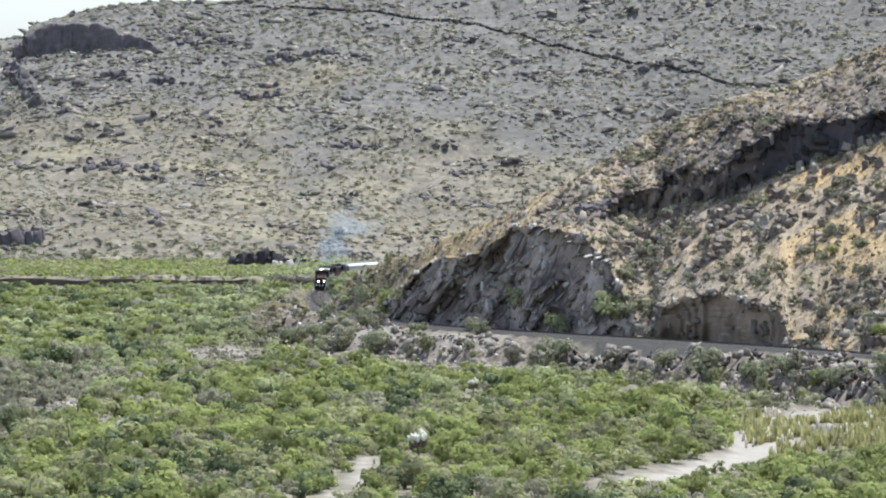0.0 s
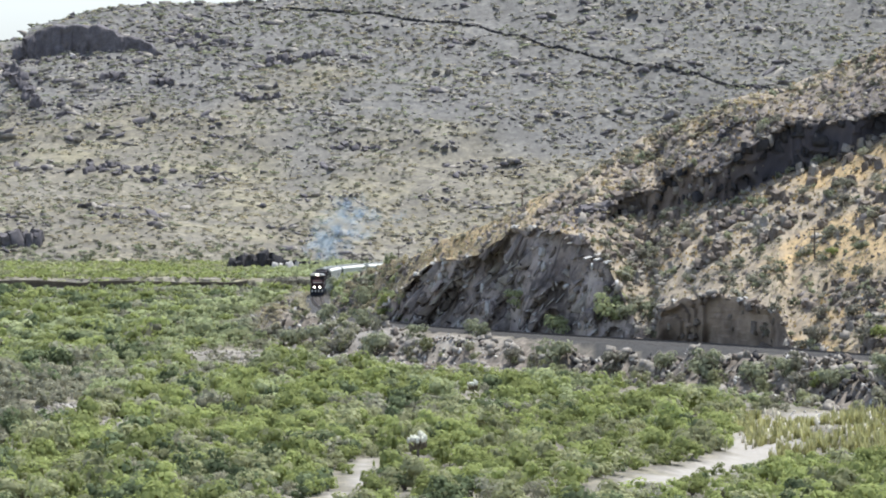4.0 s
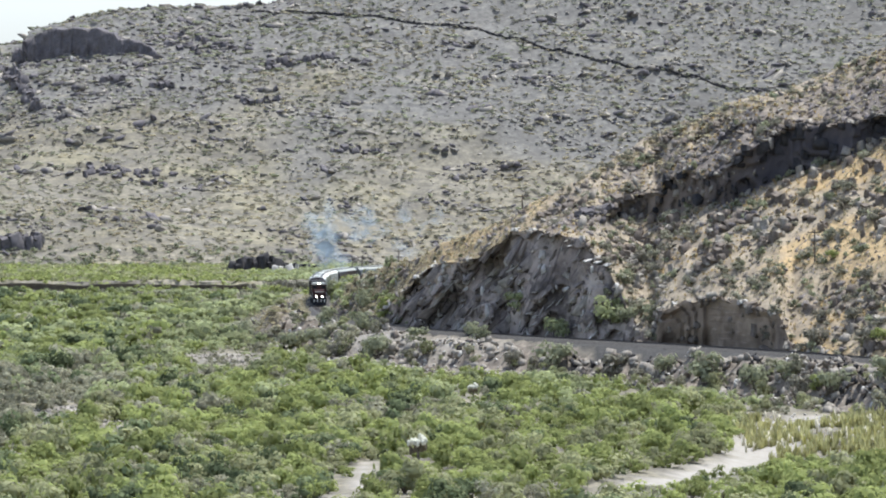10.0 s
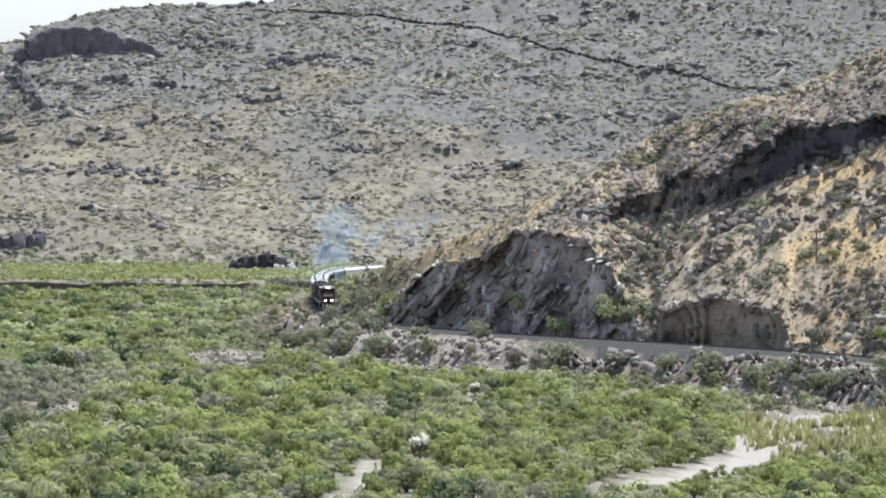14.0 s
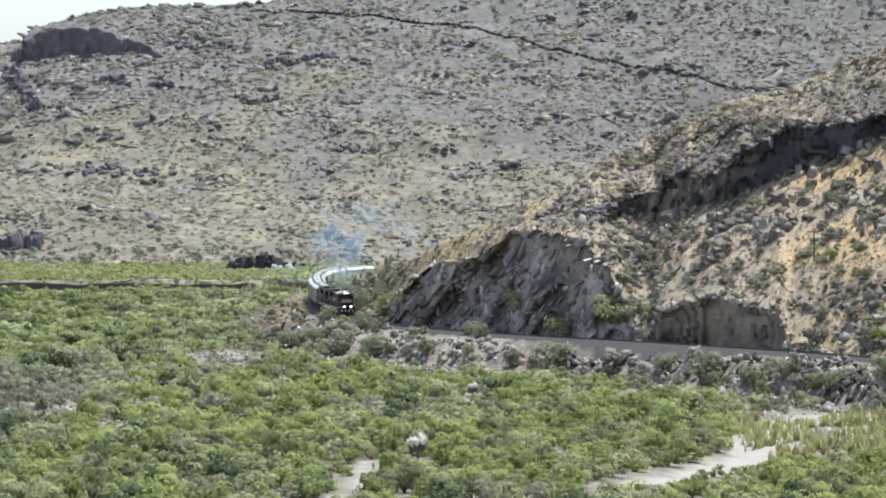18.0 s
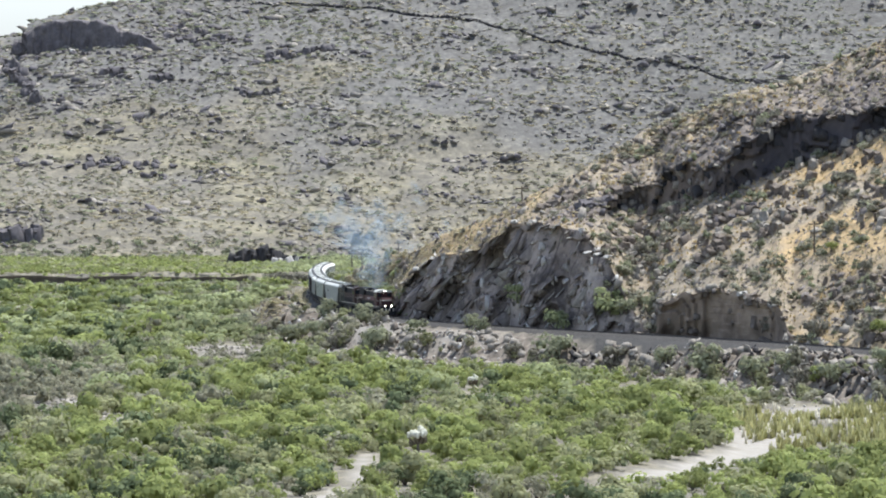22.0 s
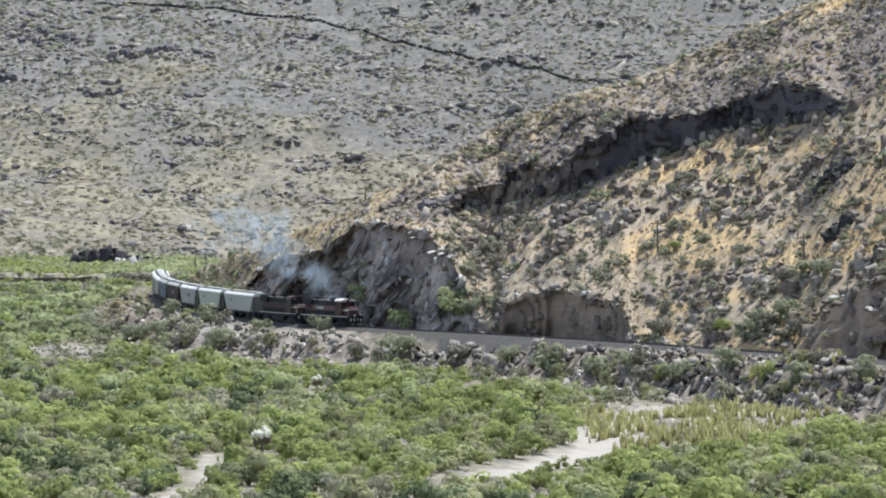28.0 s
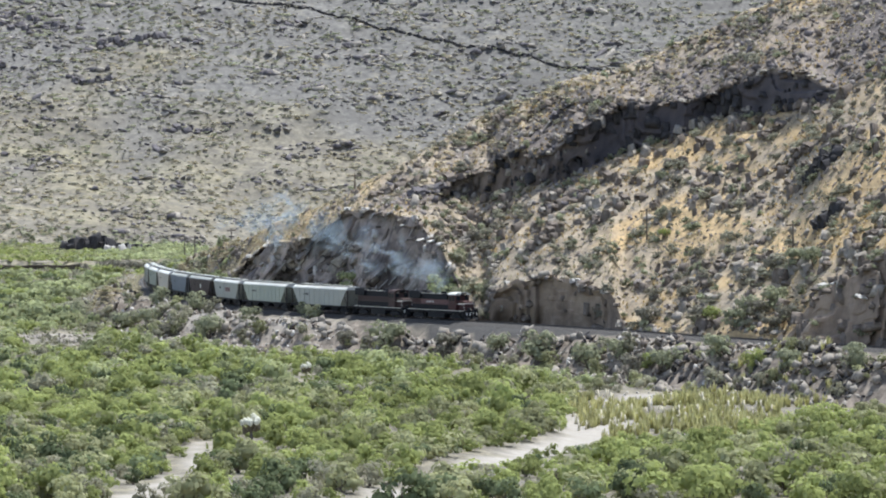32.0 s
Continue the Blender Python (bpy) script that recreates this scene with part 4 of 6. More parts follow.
spur = hill_pick(1500, 523, (1, 3), lambda x, y, z: (x < 18) * 1.0)
tagged(scatter("spur_grass", TUFT, spur, np.random.default_rng(526).uniform(0.5, 0.9, len(spur)), M_STRAW, 527, squash=(0.6, 1.0)), "pale dry grass on the crest of the spur", "grass", kind="stuff")
# the inner side of the curve and the line's edge, overgrown
sl = spread(2.1, 880, 1125, -0.05, 0.01, 127, 0.62)
sd, ss, _ = nearest(THIN, sl[:, 0], sl[:, 1])
sl = sl[(np.random.default_rng(130).uniform(size=len(sl)) < np.where(ss < 0, 0.55, 0.4)) & (sd > np.where(ss > 0, 7.5, 2.9)) & (sd < 14) & (np.hypot((sl[:, 0] + 32.1) / 5, (sl[:, 1] - 949) / 17) > 1)]
for name, mat, m in (("line_brush", M_SHRUB, slice(0, None, 2)), ("line_dry_brush", M_ASH, slice(1, None, 2))):
    tagged(scatter(name, BUSH_FAR, lifted(sl[m]), np.random.default_rng(128).uniform(0.7, 1.6, len(sl[m])), mat, 129, squash=(0.6, 0.9)), "brush crowding the railway curve", "brush", kind="stuff")
tk = spread(0.9, 950, 1060, -0.052, -0.026, 137, 0.5)
tagged(scatter("knoll_grass", TUFT, lifted(tk, 0), np.random.default_rng(138).uniform(0.6, 1.2, len(tk)), M_STRAW, 139), "dry grass on the knoll beside the curve", "grass", kind="stuff")
tk = np.stack([-32.1 + 4.2 * np.random.default_rng(338).normal(size=800) * 0.55, 951 + 14 * np.random.default_rng(339).normal(size=800) * 0.55], 1)
tagged(scatter("knoll_golden_grass", MATS, lifted(tk[:420], 0), np.random.default_rng(340).uniform(0.35, 0.7, 420), M_STRAW, 341, squash=(0.7, 1.1)), "golden dry grass on the knoll beside the curve", "grass", kind="stuff")
hp = np.vstack([hill_pick(215, 141, (1,), off_spur), hill_pick(40, 144, (3,), off_spur), hill_pick(40, 145, (1,), lambda x, y, z: (x > 30) * 1.0)])
tagged(scatter("hill_dark_brush", BUSH_MID, hp, np.random.default_rng(142).uniform(0.8, 2.0, len(hp)), M_BRUSH, 143, squash=(0.6, 0.85)), "rounded dull grey bushes on the hillside", "brush", kind="stuff")
# railway slope
sl = spread(2.6, 690, 1010, -0.05, 0.13, 27, 0.15)
sd, ss, _ = nearest(THIN, sl[:, 0], sl[:, 1])
sl = sl[(ss > 0) & (sd > np.interp(sl[:, 1], [765, 785, 815, 850], [6, 10.5, 10.5, 5])) & (sd < 18)]
tagged(scatter("bank_brush", BUSH_MID, lifted(sl), np.random.default_rng(4).uniform(0.4, 1.3, len(sl)), M_OLIVE, 28, squash=(0.8, 1.3)), "olive brush on the railway embankment", "brush", kind="stuff")
sl = spread(4.8, 690, 1000, -0.05, 0.128, 227, 0.45)
sd, ss, _ = nearest(THIN, sl[:, 0], sl[:, 1])
sl = sl[(ss > 0) & (sd > np.interp(sl[:, 1], [765, 785, 815, 850], [7.5, 11.5, 11.5, 6])) & (sd < 18) & (np.hypot((sl[:, 0] + 32.1) / 5, (sl[:, 1] - 949) / 17) > 1)]
for name, mat, m, label in (("bank_shrubs", M_OLIVE, slice(0, None, 2), "grey-green rounded shrubs on the railway embankment"), ("bank_dry_shrubs", M_ASH, slice(1, None, 2), "grey dry rounded shrubs on the railway embankment")):
    tagged(scatter(name, BUSH_NEAR, lifted(sl[m]), np.random.default_rng(228).uniform(1.2, 2.5, len(sl[m])), mat, 229, squash=(0.75, 1.1)), label, "scrub", kind="stuff")
# reeds
rd = spread(1.25, 634, 710, 0.056, 0.1, 29, 0.75)
rd = np.vstack([rd, spread(1.7, 690, 730, 0.08, 0.112, 129, 0.6)])
rd = rd[(rd[:, 0] > 39.5) & (rd[:, 0] < 78) & (fbm(rd[:, 0] / 5, rd[:, 1] / 9, 0, 2, 91) > -0.35) & ((nearest(WASH[::3], rd[:, 0], rd[:, 1])[0] > 2.2) | ((rd[:, 1] > 657) & (rd[:, 1] < 712)))]
tagged(scatter("reeds", REED, lifted(rd), np.random.default_rng(6).uniform(0.9, 1.9, len(rd)), M_REED, 30), "tall yellow-green reeds beside the dry wash", "reeds", kind="stuff")

# ---- rocks ----
bl = spread(0.86, 690, 1010, -0.05, 0.126, 31, 0.75)
sd, ss, _ = nearest(THIN, bl[:, 0], bl[:, 1])
bl = bl[(np.random.default_rng(310).uniform(size=len(bl)) < np.where((bl[:, 1] > 816) & (bl[:, 1] < 905) & (sd < 10), 0.8, 1)) & (ss > 0) & (sd > np.interp(bl[:, 1], [765, 785, 812, 840], [4.6, 8.3, 8.3, 4.8]) + 1.5 * vnoise(bl[:, 0] / 8, bl[:, 1] / 8, 0, 77)) & (sd < 17)]
bl = bl[np.hypot((bl[:, 0] + 32.1) / 4, (bl[:, 1] - 949) / 14) > 1]
bs = (np.random.default_rng(8).lognormal(-0.95, 0.5, len(bl)) * np.interp(bl[:, 1], [860, 920], [1, 0.7])).clip(0.18, 1.15)
big = np.argsort(-bs * (bl[:, 1] < 900))[:240]
made = {}
for i in big:
    x, y = bl[i]
    m = pose(x, y, float(ground_z(x, y)) + 0.15 * bs[i], 25 * math.sin(i), 25 * math.cos(i), (i * 41) % 360) @ Matrix.Diagonal((*([float(bs[i]) * 1.35] * 2), float(bs[i]) * 1.15, 1))
    j = int(i) % 7
    if j not in made:
        made[j] = tagged(new("boulder", mesh_np("boulder", *SHARDS[j], M_BOULDER)), "angular grey boulder on the railway embankment", "boulder", "embankment boulders")
        made[j].matrix_basis = m
    else:
        copy_thing(made[j], pose(0, 0, 0)).matrix_basis = m
rest = np.setdiff1d(np.arange(len(bl)), big)
tone_r = np.random.default_rng(232).uniform(size=len(rest)) + 0.38 * smooth((bl[rest, 1] - 814) / 12) * smooth((915 - bl[rest, 1]) / 20) + 0.35 * fbm(bl[rest, 0] / 7, bl[rest, 1] / 7, 0, 2, 78)
# near-black stones: shaded gaps between the rocks are put into colour
for mat, lo, hi, label in ((M_BLACKSHADE, -9, 0.22, "broken rock coloured near-black for the embankment's shaded gaps"), (M_ROCK, 0.22, 0.5, "dark broken rock tipped down the embankment"), (M_BOULDER, 0.5, 0.86, "grey broken rock tipped down the embankment"), (M_PALE, 0.86, 9, "pale broken rock on the embankment")):
    m = (tone_r > lo) & (tone_r <= hi)
    tagged(scatter("rubble", SLIVERS + SHARDS[:3], lifted(bl[rest][m], 0.25), bs[rest][m] * (0.85 if mat is M_PALE else 1.35) * np.interp(bl[rest][m][:, 1], [815, 845], [1, 0.9]), mat, 32, 0.5, squash=(0.55, 1.0)), label, "rubble", kind="stuff")
hp = np.vstack([hill_pick(3300, 33), hill_pick(800, 333, (3,)), hill_pick(2400, 133, (1, 3), lambda x, y, z: smooth((fbm(x / 9, (y + z) / 6, 0, 3, 51) - 0.25) / 0.2))])
for mat, m, label in ((M_BOULDER, slice(0, None, 3), "scattered grey stones on the hillside"), (M_CLIFF, slice(1, None, 3), "scattered brown-grey stones on the hillside"), (M_ROCK, slice(2, None, 3), "scattered dark stones on the hillside")):
    tagged(scatter("hill_stones", PEBBLES[:4] + SLIVERS, hp[m], np.random.default_rng(9).lognormal(-1.0, 0.5, len(hp[m])).clip(0.15, 1.2), mat, 34, 0.3), label, "stones", kind="stuff")
hp = hill_pick(1650, 433, (1, 3), lambda x, y, z: stony_ground[:-1, :-1])
for mat, m, label in ((M_SLATEROCK, slice(0, None, 3), "purple-brown rocks above the cliff band"), (M_CLIFF, slice(1, None, 3), "brown-grey rocks above the cliff band"), (M_ROCK, slice(2, None, 3), "dark rocks above the cliff band")):
    tagged(scatter("upper_rocks", [(v * np.array([1.7, 1.1, 0.75]), f) for v, f in SHARDS] + SLIVERS, hp[m], np.random.default_rng(434).lognormal(-0.75, 0.45, len(hp[m])).clip(0.2, 1.1), mat, 435, 0.3), label, "rocks", kind="stuff")
hp = hill_pick(150, 35, (0,), lambda x, y, z: hsteep[:-1, :-1])
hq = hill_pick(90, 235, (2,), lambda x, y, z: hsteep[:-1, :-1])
hb = hill_pick(90, 237, (1, 2, 3), lambda x, y, z: ((x / y > 0.027) & (x / y < 0.064)) * np.exp(-((z - np.interp(x / y, HB, HFOOT) - 3.5) / 3.2) ** 2))
for name, mat, m, label in (("band_rubble", M_ROCK, slice(0, None, 2), "broken brown rock along the ragged cliff band"), ("band_rubble", M_BOULDER, slice(1, None, 2), "broken grey rock along the ragged cliff band")):
    tagged(scatter(name, SHARDS, hb[m], np.random.default_rng(238).lognormal(-0.6, 0.5, len(hb[m])).clip(0.25, 1.2), mat, 239, 0.5, squash=(0.7, 1.6)), label, "rocks", kind="stuff")
# near-black blocks: shade of the band is put into their colour
tagged(scatter("band_blocks", BLOCKS, hq, np.random.default_rng(210).lognormal(-0.45, 0.45, len(hq)).clip(0.3, 1.5), M_BLACKSHADE, 236, 0.4), "near-black blocks coloured with the cliff band's shade", "rocks", kind="stuff")
tagged(scatter("cliff_blocks", SHARDS, hp, np.random.default_rng(10).lognormal(-0.45, 0.45, len(hp)).clip(0.3, 1.8), M_ROCK, 36, 0.6), "dark blocks standing out of the rock faces", "rocks", kind="stuff")
mr = spread(2.1, 1300, 1512, -0.105, 0.11, 37)
mr = mr[fbm(mr[:, 0] / 16, mr[:, 1] / 7, 0, 4, 71) > 0.36 - 0.26 * (mr[:, 1] > 1400) - 0.22 * smooth((-50 - mr[:, 0]) / 20) * smooth((mr[:, 1] - 1395) / 20)]
for name, mat, m, label in (("mountain_rocks", M_SLATEROCK, slice(0, None, 2), "dark purple-grey rocks on the mountain"), ("mountain_stones", M_BOULDER, slice(1, None, 2), "grey weathered stones on the mountain")):
    tagged(scatter(name, [(v * np.array([2.0, 1.2, 0.62]), f) for v, f in PEBBLES + SHARDS], lifted(mr[m], 0.05), np.random.default_rng(11).lognormal(-0.5, 0.55, len(mr[m])).clip(0.25, 2.0), mat, 38, 0.25), label, "rocks", kind="stuff")

stony = spread(3.4, 1296, 1510, -0.104, 0.109, 437, 0.75)
tagged(scatter("mountain_pale_stones", [(v * np.array([1.8, 1.2, 0.6]), f) for v, f in PEBBLES], lifted(stony, 0.04), np.random.default_rng(438).lognormal(-1.05, 0.4, len(stony)).clip(0.2, 0.8), M_BOULDER, 439, 0.25), "weathered pale stones strewn over the mountain", "stones", kind="stuff")

# ---- single landmarks ----


BLOCK_MESH = {m: [unit_mesh("block", b, m) for b in BLOCKS] for m in (M_ROCK, M_SLATEROCK, M_CLIFF, M_BOULDER, M_PALE, M_BLACKSHADE)}


def outcrop(label, blocks, mat=M_ROCK):
    """A rock outcrop of standing blocks: rows of x, y, foot level, width, height."""
    x, y, z = blocks[0][:3]
    root = tagged(new("rock_outcrop", None), label, "rock outcrop")
    root.location = (x, y, z)
    for i, (bx, by, bz, w, h) in enumerate(blocks):
        ob = new("block", BLOCK_MESH[mat][i % 6])
        ob.parent = root
        ob.matrix_basis = pose(bx - x, by - y, bz - z + h * 0.35, 13 * math.sin(i * 2.1), 15 * math.cos(i * 1.7), (i * 53) % 360) @ Matrix.Diagonal((w * (1.25 + 0.4 * math.sin(i * 3.7)), w, h * (0.85 + 0.3 * math.sin(i * 5.1)), 1))
    return root


go = np.random.default_rng(44)


def ledge(label, x0, y0, x1, y1, n, h0, h1, wide=1.6, jitter=1.2, mat=M_ROCK):
    """An outcrop along a line on the ground sheet."""
    rows = []
    for i in range(n):
        u = (i + go.uniform(-0.3, 0.3)) / max(n - 1, 1)
        x, y = x0 + (x1 - x0) * u + go.uniform(-0.35, 0.35) * jitter, y0 + (y1 - y0) * u + go.uniform(-jitter, jitter)
        h = (h0 + (h1 - h0) * u) * go.uniform(0.75, 1.15)
        rows.append((x, y, float(ground_z(x, y)) - 0.3, wide * go.uniform(0.8, 1.3), h))
    return outcrop(label, rows, mat)


def shoulder_cliff():
    """A jointed rock wall let into the slope; its flat top runs back into the ground."""
    n, m = 150, 18
    x = np.linspace(-120.5, -79.5, n)
    top = np.interp(x, [-120.5, -118, -112, -99.5, -95, -94, -87, -84.5, -82, -79.5], [60.5, 63.2, 64.8, 64.6, 63.4, 61.8, 61.0, 59.6, 57.8, 55.8]) + 0.35 * np.round(2 * vnoise(x / 2.1, 1.1, 0, 501)) / 2
    wall = np.interp(x, [-121, -103, -83], [1470, 1465, 1457])
    joint = np.round(3 * vnoise(x / 2.6, 5.5, 0, 502)) / 3
    rows = []
    for u in np.linspace(0, 1, m):
        z = 52.5 + (top - 52.5) * u
        y = wall + 1.6 * u + 1.5 * joint + 0.6 * np.round(2 * vnoise(x / 1.3, z / 2.4, 0, 503)) / 2 + 0.25 * vnoise(x / 0.6, z / 0.8, 0, 504)
        rows.append(np.stack([x, y, z], 1))
    for back in (1.0, 4.0, 9.0, 18.0, 30.0):
        rows.append(np.stack([x, wall + 1.6 + 1.5 * joint + back, top + 0.35 * vnoise(x / 2, back / 2, 0, 505) + 0.02 * back], 1))
    v = np.array(rows).reshape(-1, 3)
    return tagged(new("rock_cliff", mesh_np("rock_cliff", v, grid_faces(m + 5, n), M_SLATEROCK)), "dark purple-grey jointed cliff on the mountain's shoulder", "rock cliff")


shoulder_cliff()
ledge("fallen blocks at the foot of the mountain cliff", -116, 1463, -84, 1452, 14, 1.6, 1.2, 1.3, 1.5, M_SLATEROCK)
ledge("pale boulder at the foot of the mountain cliff", -106.5, 1461, -105.5, 1461, 2, 1.8, 1.2, 1.1, 0.2, M_PALE)
ledge("dark broken rocks beside the mountain cliff", -78, 1466, -56, 1462, 16, 1.8, 1.4, 1.5, 5, mat=M_SLATEROCK)
ledge("dark broken rocks beside the mountain cliff", -84, 1478, -62, 1474, 14, 1.6, 1.4, 1.4, 4, mat=M_SLATEROCK)
ledge("low dark rocks at the skyline", -124, 1484, -116, 1472, 8, 5.0, 7.5, 2.6, mat=M_SLATEROCK)
ledge("dark boulders strewn below the mountain cliff", -96, 1440, -91, 1437, 6, 2.2, 2.4, 1.7, mat=M_SLATEROCK)
ledge("dark boulders strewn below the mountain cliff", -82, 1436, -77, 1434, 6, 2.4, 2.0, 1.6, mat=M_SLATEROCK)
ledge("dark broken ledge across the mountain slope", -98, 1377, -74, 1368, 34, 1.6, 1.2, 1.5, 6, mat=M_SLATEROCK)
ledge("dark broken ledge across the mountain slope", -50, 1448, -31, 1449, 16, 2.0, 1.6, 1.5, 2, mat=M_SLATEROCK)
ledge("dark broken ledge across the mountain slope", -56, 1421, -46, 1420, 9, 1.7, 1.6, 1.4, 1, mat=M_SLATEROCK)
ledge("dark rock knob at the mountain's foot", -114, 1304, -104, 1307, 12, 4.0, 3.6, 2.0, 3, mat=M_SLATEROCK)
ledge("dark broken rocks down the mountain's shoulder", -128, 1476, -114, 1420, 26, 2.6, 2.6, 2.0, 3, mat=M_SLATEROCK)
ledge("dark broken ledge across the mountain slope", -30, 1392, -18, 1391, 10, 1.6, 1.4, 1.4, 2, mat=M_SLATEROCK)
ledge("black broken rock knob beside the far meadow", -52, 1255, -38.5, 1256, 18, 4.0, 3.8, 1.7, 0.8, M_BLACKSHADE)
ledge("black flat-topped rock beside the far meadow", -49, 1257, -43, 1257, 6, 4.5, 4.3, 2.0, 0.5, M_BLACKSHADE)
ledge("bleached stones on the black rock knob", -42, 1253, -36.5, 1253, 6, 2.6, 2.2, 1.0, 0.5, M_PALE)
ledge("low black rocks beside the far meadow", -40.5, 1257, -31.5, 1258, 9, 3.0, 1.8, 1.4, 0.6, M_BLACKSHADE)

# old stone dike down the mountain; its shaded side is put into near-black stone
dike_line = spline([(-55, 1495), (-40, 1489), (-27, 1481.5), (-13.8, 1476.5), (14, 1463.5), (34.9, 1447.5), (58.7, 1437.7), (80.5, 1425.7), (97, 1417)], 40)
dike = tagged(new("stone_dike", None), "dry-stone dike running down the mountain slope, coloured as its shaded side", "stone dike")
seg = np.concatenate([[0], np.cumsum(np.hypot(*np.diff(dike_line, axis=0).T))])
for i, q in enumerate(np.arange(0, seg[-1], 0.62)):
    if go.uniform() < 0.05:
        continue
    x, y = np.interp(q, seg, dike_line[:, 0]), np.interp(q, seg, dike_line[:, 1])
    r = go.uniform(0.42, 0.72)
    ob = new("stone", BLOCK_MESH[M_BLACKSHADE][i % 6])
    ob.parent = dike
    ob.matrix_basis = pose(x, y, float(ground_z(x, y)) + 0.35 * r, 8 * math.sin(i), 8 * math.cos(i), i * 37 % 360) @ Matrix.Diagonal((r * 1.15, r, r * 1.25, 1))

# tilted beds of the big cut, and blocks of the smaller cuts, standing proud of the face
gb = np.random.default_rng(55)
for i, p in enumerate(hill_pick(130, 56, (0,), lambda x, y, z: hsteep[:-1, :-1] * np.where(x / y < 0.0135, 1.0, 0.35) * (x / y < 0.035))):
    ob = new("slab", BLOCK_MESH[(M_CLIFF, M_ROCK, M_CLIFF, M_BOULDER)[i % 4]][i * 5 % 6])
    ob.parent = hill
    ob.matrix_basis = pose(p[0], p[1] + 0.15, p[2], gb.uniform(-10, 4), 40 + gb.uniform(-12, 12), gb.uniform(-25, 25)) @ Matrix.Diagonal((gb.uniform(0.3, 1.0) ** 2 * 2.2, gb.uniform(0.8, 1.4), 1.0 + 4.5 * gb.uniform() ** 2, 1))
for i, p in enumerate(hill_pick(150, 57, (0, 2), lambda x, y, z: hsteep[:-1, :-1] * (x / y > 0.037))):
    band_row = p[2] > 21
    if not band_row and 0.041 < p[0] / p[1] < 0.069 and i % 4:
        continue
    # band blocks go near-black to carry the shade of the face
    ob = new("block", BLOCK_MESH[(M_ROCK if p[0] < 44 and i % 2 else M_BLACKSHADE) if band_row else M_ROCK][i % 6])
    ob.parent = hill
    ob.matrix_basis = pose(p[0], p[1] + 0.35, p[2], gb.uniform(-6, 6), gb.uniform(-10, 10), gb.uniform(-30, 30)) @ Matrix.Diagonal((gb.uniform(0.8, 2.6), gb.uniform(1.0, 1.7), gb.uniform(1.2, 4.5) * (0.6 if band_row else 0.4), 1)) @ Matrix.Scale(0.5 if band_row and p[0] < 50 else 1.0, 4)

for i, p in enumerate(hill_pick(56, 457, (0,), lambda x, y, z: hsteep[:-1, :-1] * (x / y < 0.037))):  # paler slabs: sunlit ledge tops put into the stone colour
    ob = new("slab", BLOCK_MESH[(M_BOULDER, M_PALE, M_CLIFF)[i % 3]][i % 6])
    ob.parent = hill
    ob.matrix_basis = pose(p[0], p[1] - 0.25, p[2], gb.uniform(-8, 8), -28 + gb.uniform(-20, 20), gb.uniform(-25, 25)) @ Matrix.Diagonal((gb.uniform(0.4, 1.8), gb.uniform(0.7, 1.2), gb.uniform(0.12, 0.35), 1))
for i, p in enumerate(hill_pick(40, 458, (0,), lambda x, y, z: hsteep[:-1, :-1] * (x / y < 0.03))):  # pale slivers along the beds: bright sunlit edges put into stone colour
    ob = new("slab", BLOCK_MESH[M_PALE][i % 6])
    ob.parent = hill
    ob.matrix_basis = pose(p[0], p[1] - 0.4, p[2], gb.uniform(-10, 10), 42 + gb.uniform(-18, 18), gb.uniform(-20, 20)) @ Matrix.Diagonal((gb.uniform(0.14, 0.3), 0.6, gb.uniform(0.6, 2.6), 1))
chips = hill_pick(130, 156, (0,), lambda x, y, z: hsteep[:-1, :-1] * (x / y < 0.037))
chips[:, 1] -= 0.35
tagged(scatter("cliff_chips", SHARDS, chips, np.random.default_rng(157).lognormal(-1.0, 0.5, len(chips)).clip(0.15, 0.8), M_PALE, 158, 0.8, squash=(0.5, 2.0)), "pale rock chips on the dark cut", "rocks", kind="stuff")
for i, p in enumerate(hill_pick(60, 357, (0,), lambda x, y, z: hsteep[:-1, :-1] * (x / y > 0.095))):
    ob = new("block", BLOCK_MESH[(M_ROCK, M_ROCK, M_BOULDER)[i % 3]][i % 6])
    ob.parent = hill
    ob.matrix_basis = pose(p[0], p[1] + 0.25, p[2], gb.uniform(-10, 10), gb.uniform(-30, 30), gb.uniform(-40, 40)) @ Matrix.Diagonal((gb.uniform(0.6, 2.6), gb.uniform(1.0, 2.0), gb.uniform(0.6, 2.4), 1))
hd = hill_pick(46, 358, (0,), lambda x, y, z: hsteep[:-1, :-1] * (x / y > 0.095))
tagged(scatter("cut_brush", BUSH_MID, hd, np.random.default_rng(359).uniform(0.7, 1.7, len(hd)), M_SHRUB, 360, squash=(0.7, 1.0)), "grey-green brush on the broken rock cut", "brush", kind="stuff")
# lips of broken rock along the tops of the cuts
lip = np.where((hsteep[66] > 0) & (hk[75] == 0))[0]
for i in range(110):
    c = int(lip[gb.integers(0, len(lip))])
    r = 76 + int(gb.integers(-1, 3))
    ob = new("block", BLOCK_MESH[(M_BOULDER, M_ROCK, M_BOULDER, M_ROCK, M_PALE)[i % 5]][i % 6])
    ob.parent = hill
    ob.matrix_basis = pose(hx[r, c], hy[r, c] + 0.2, hz[r, c], gb.uniform(-10, 10), gb.uniform(-18, 18), gb.uniform(-40, 40)) @ Matrix.Diagonal((gb.uniform(0.5, 1.7), gb.uniform(0.9, 1.8), gb.uniform(0.3, 0.65), 1))
rim = np.where(hsteep[160])[0]
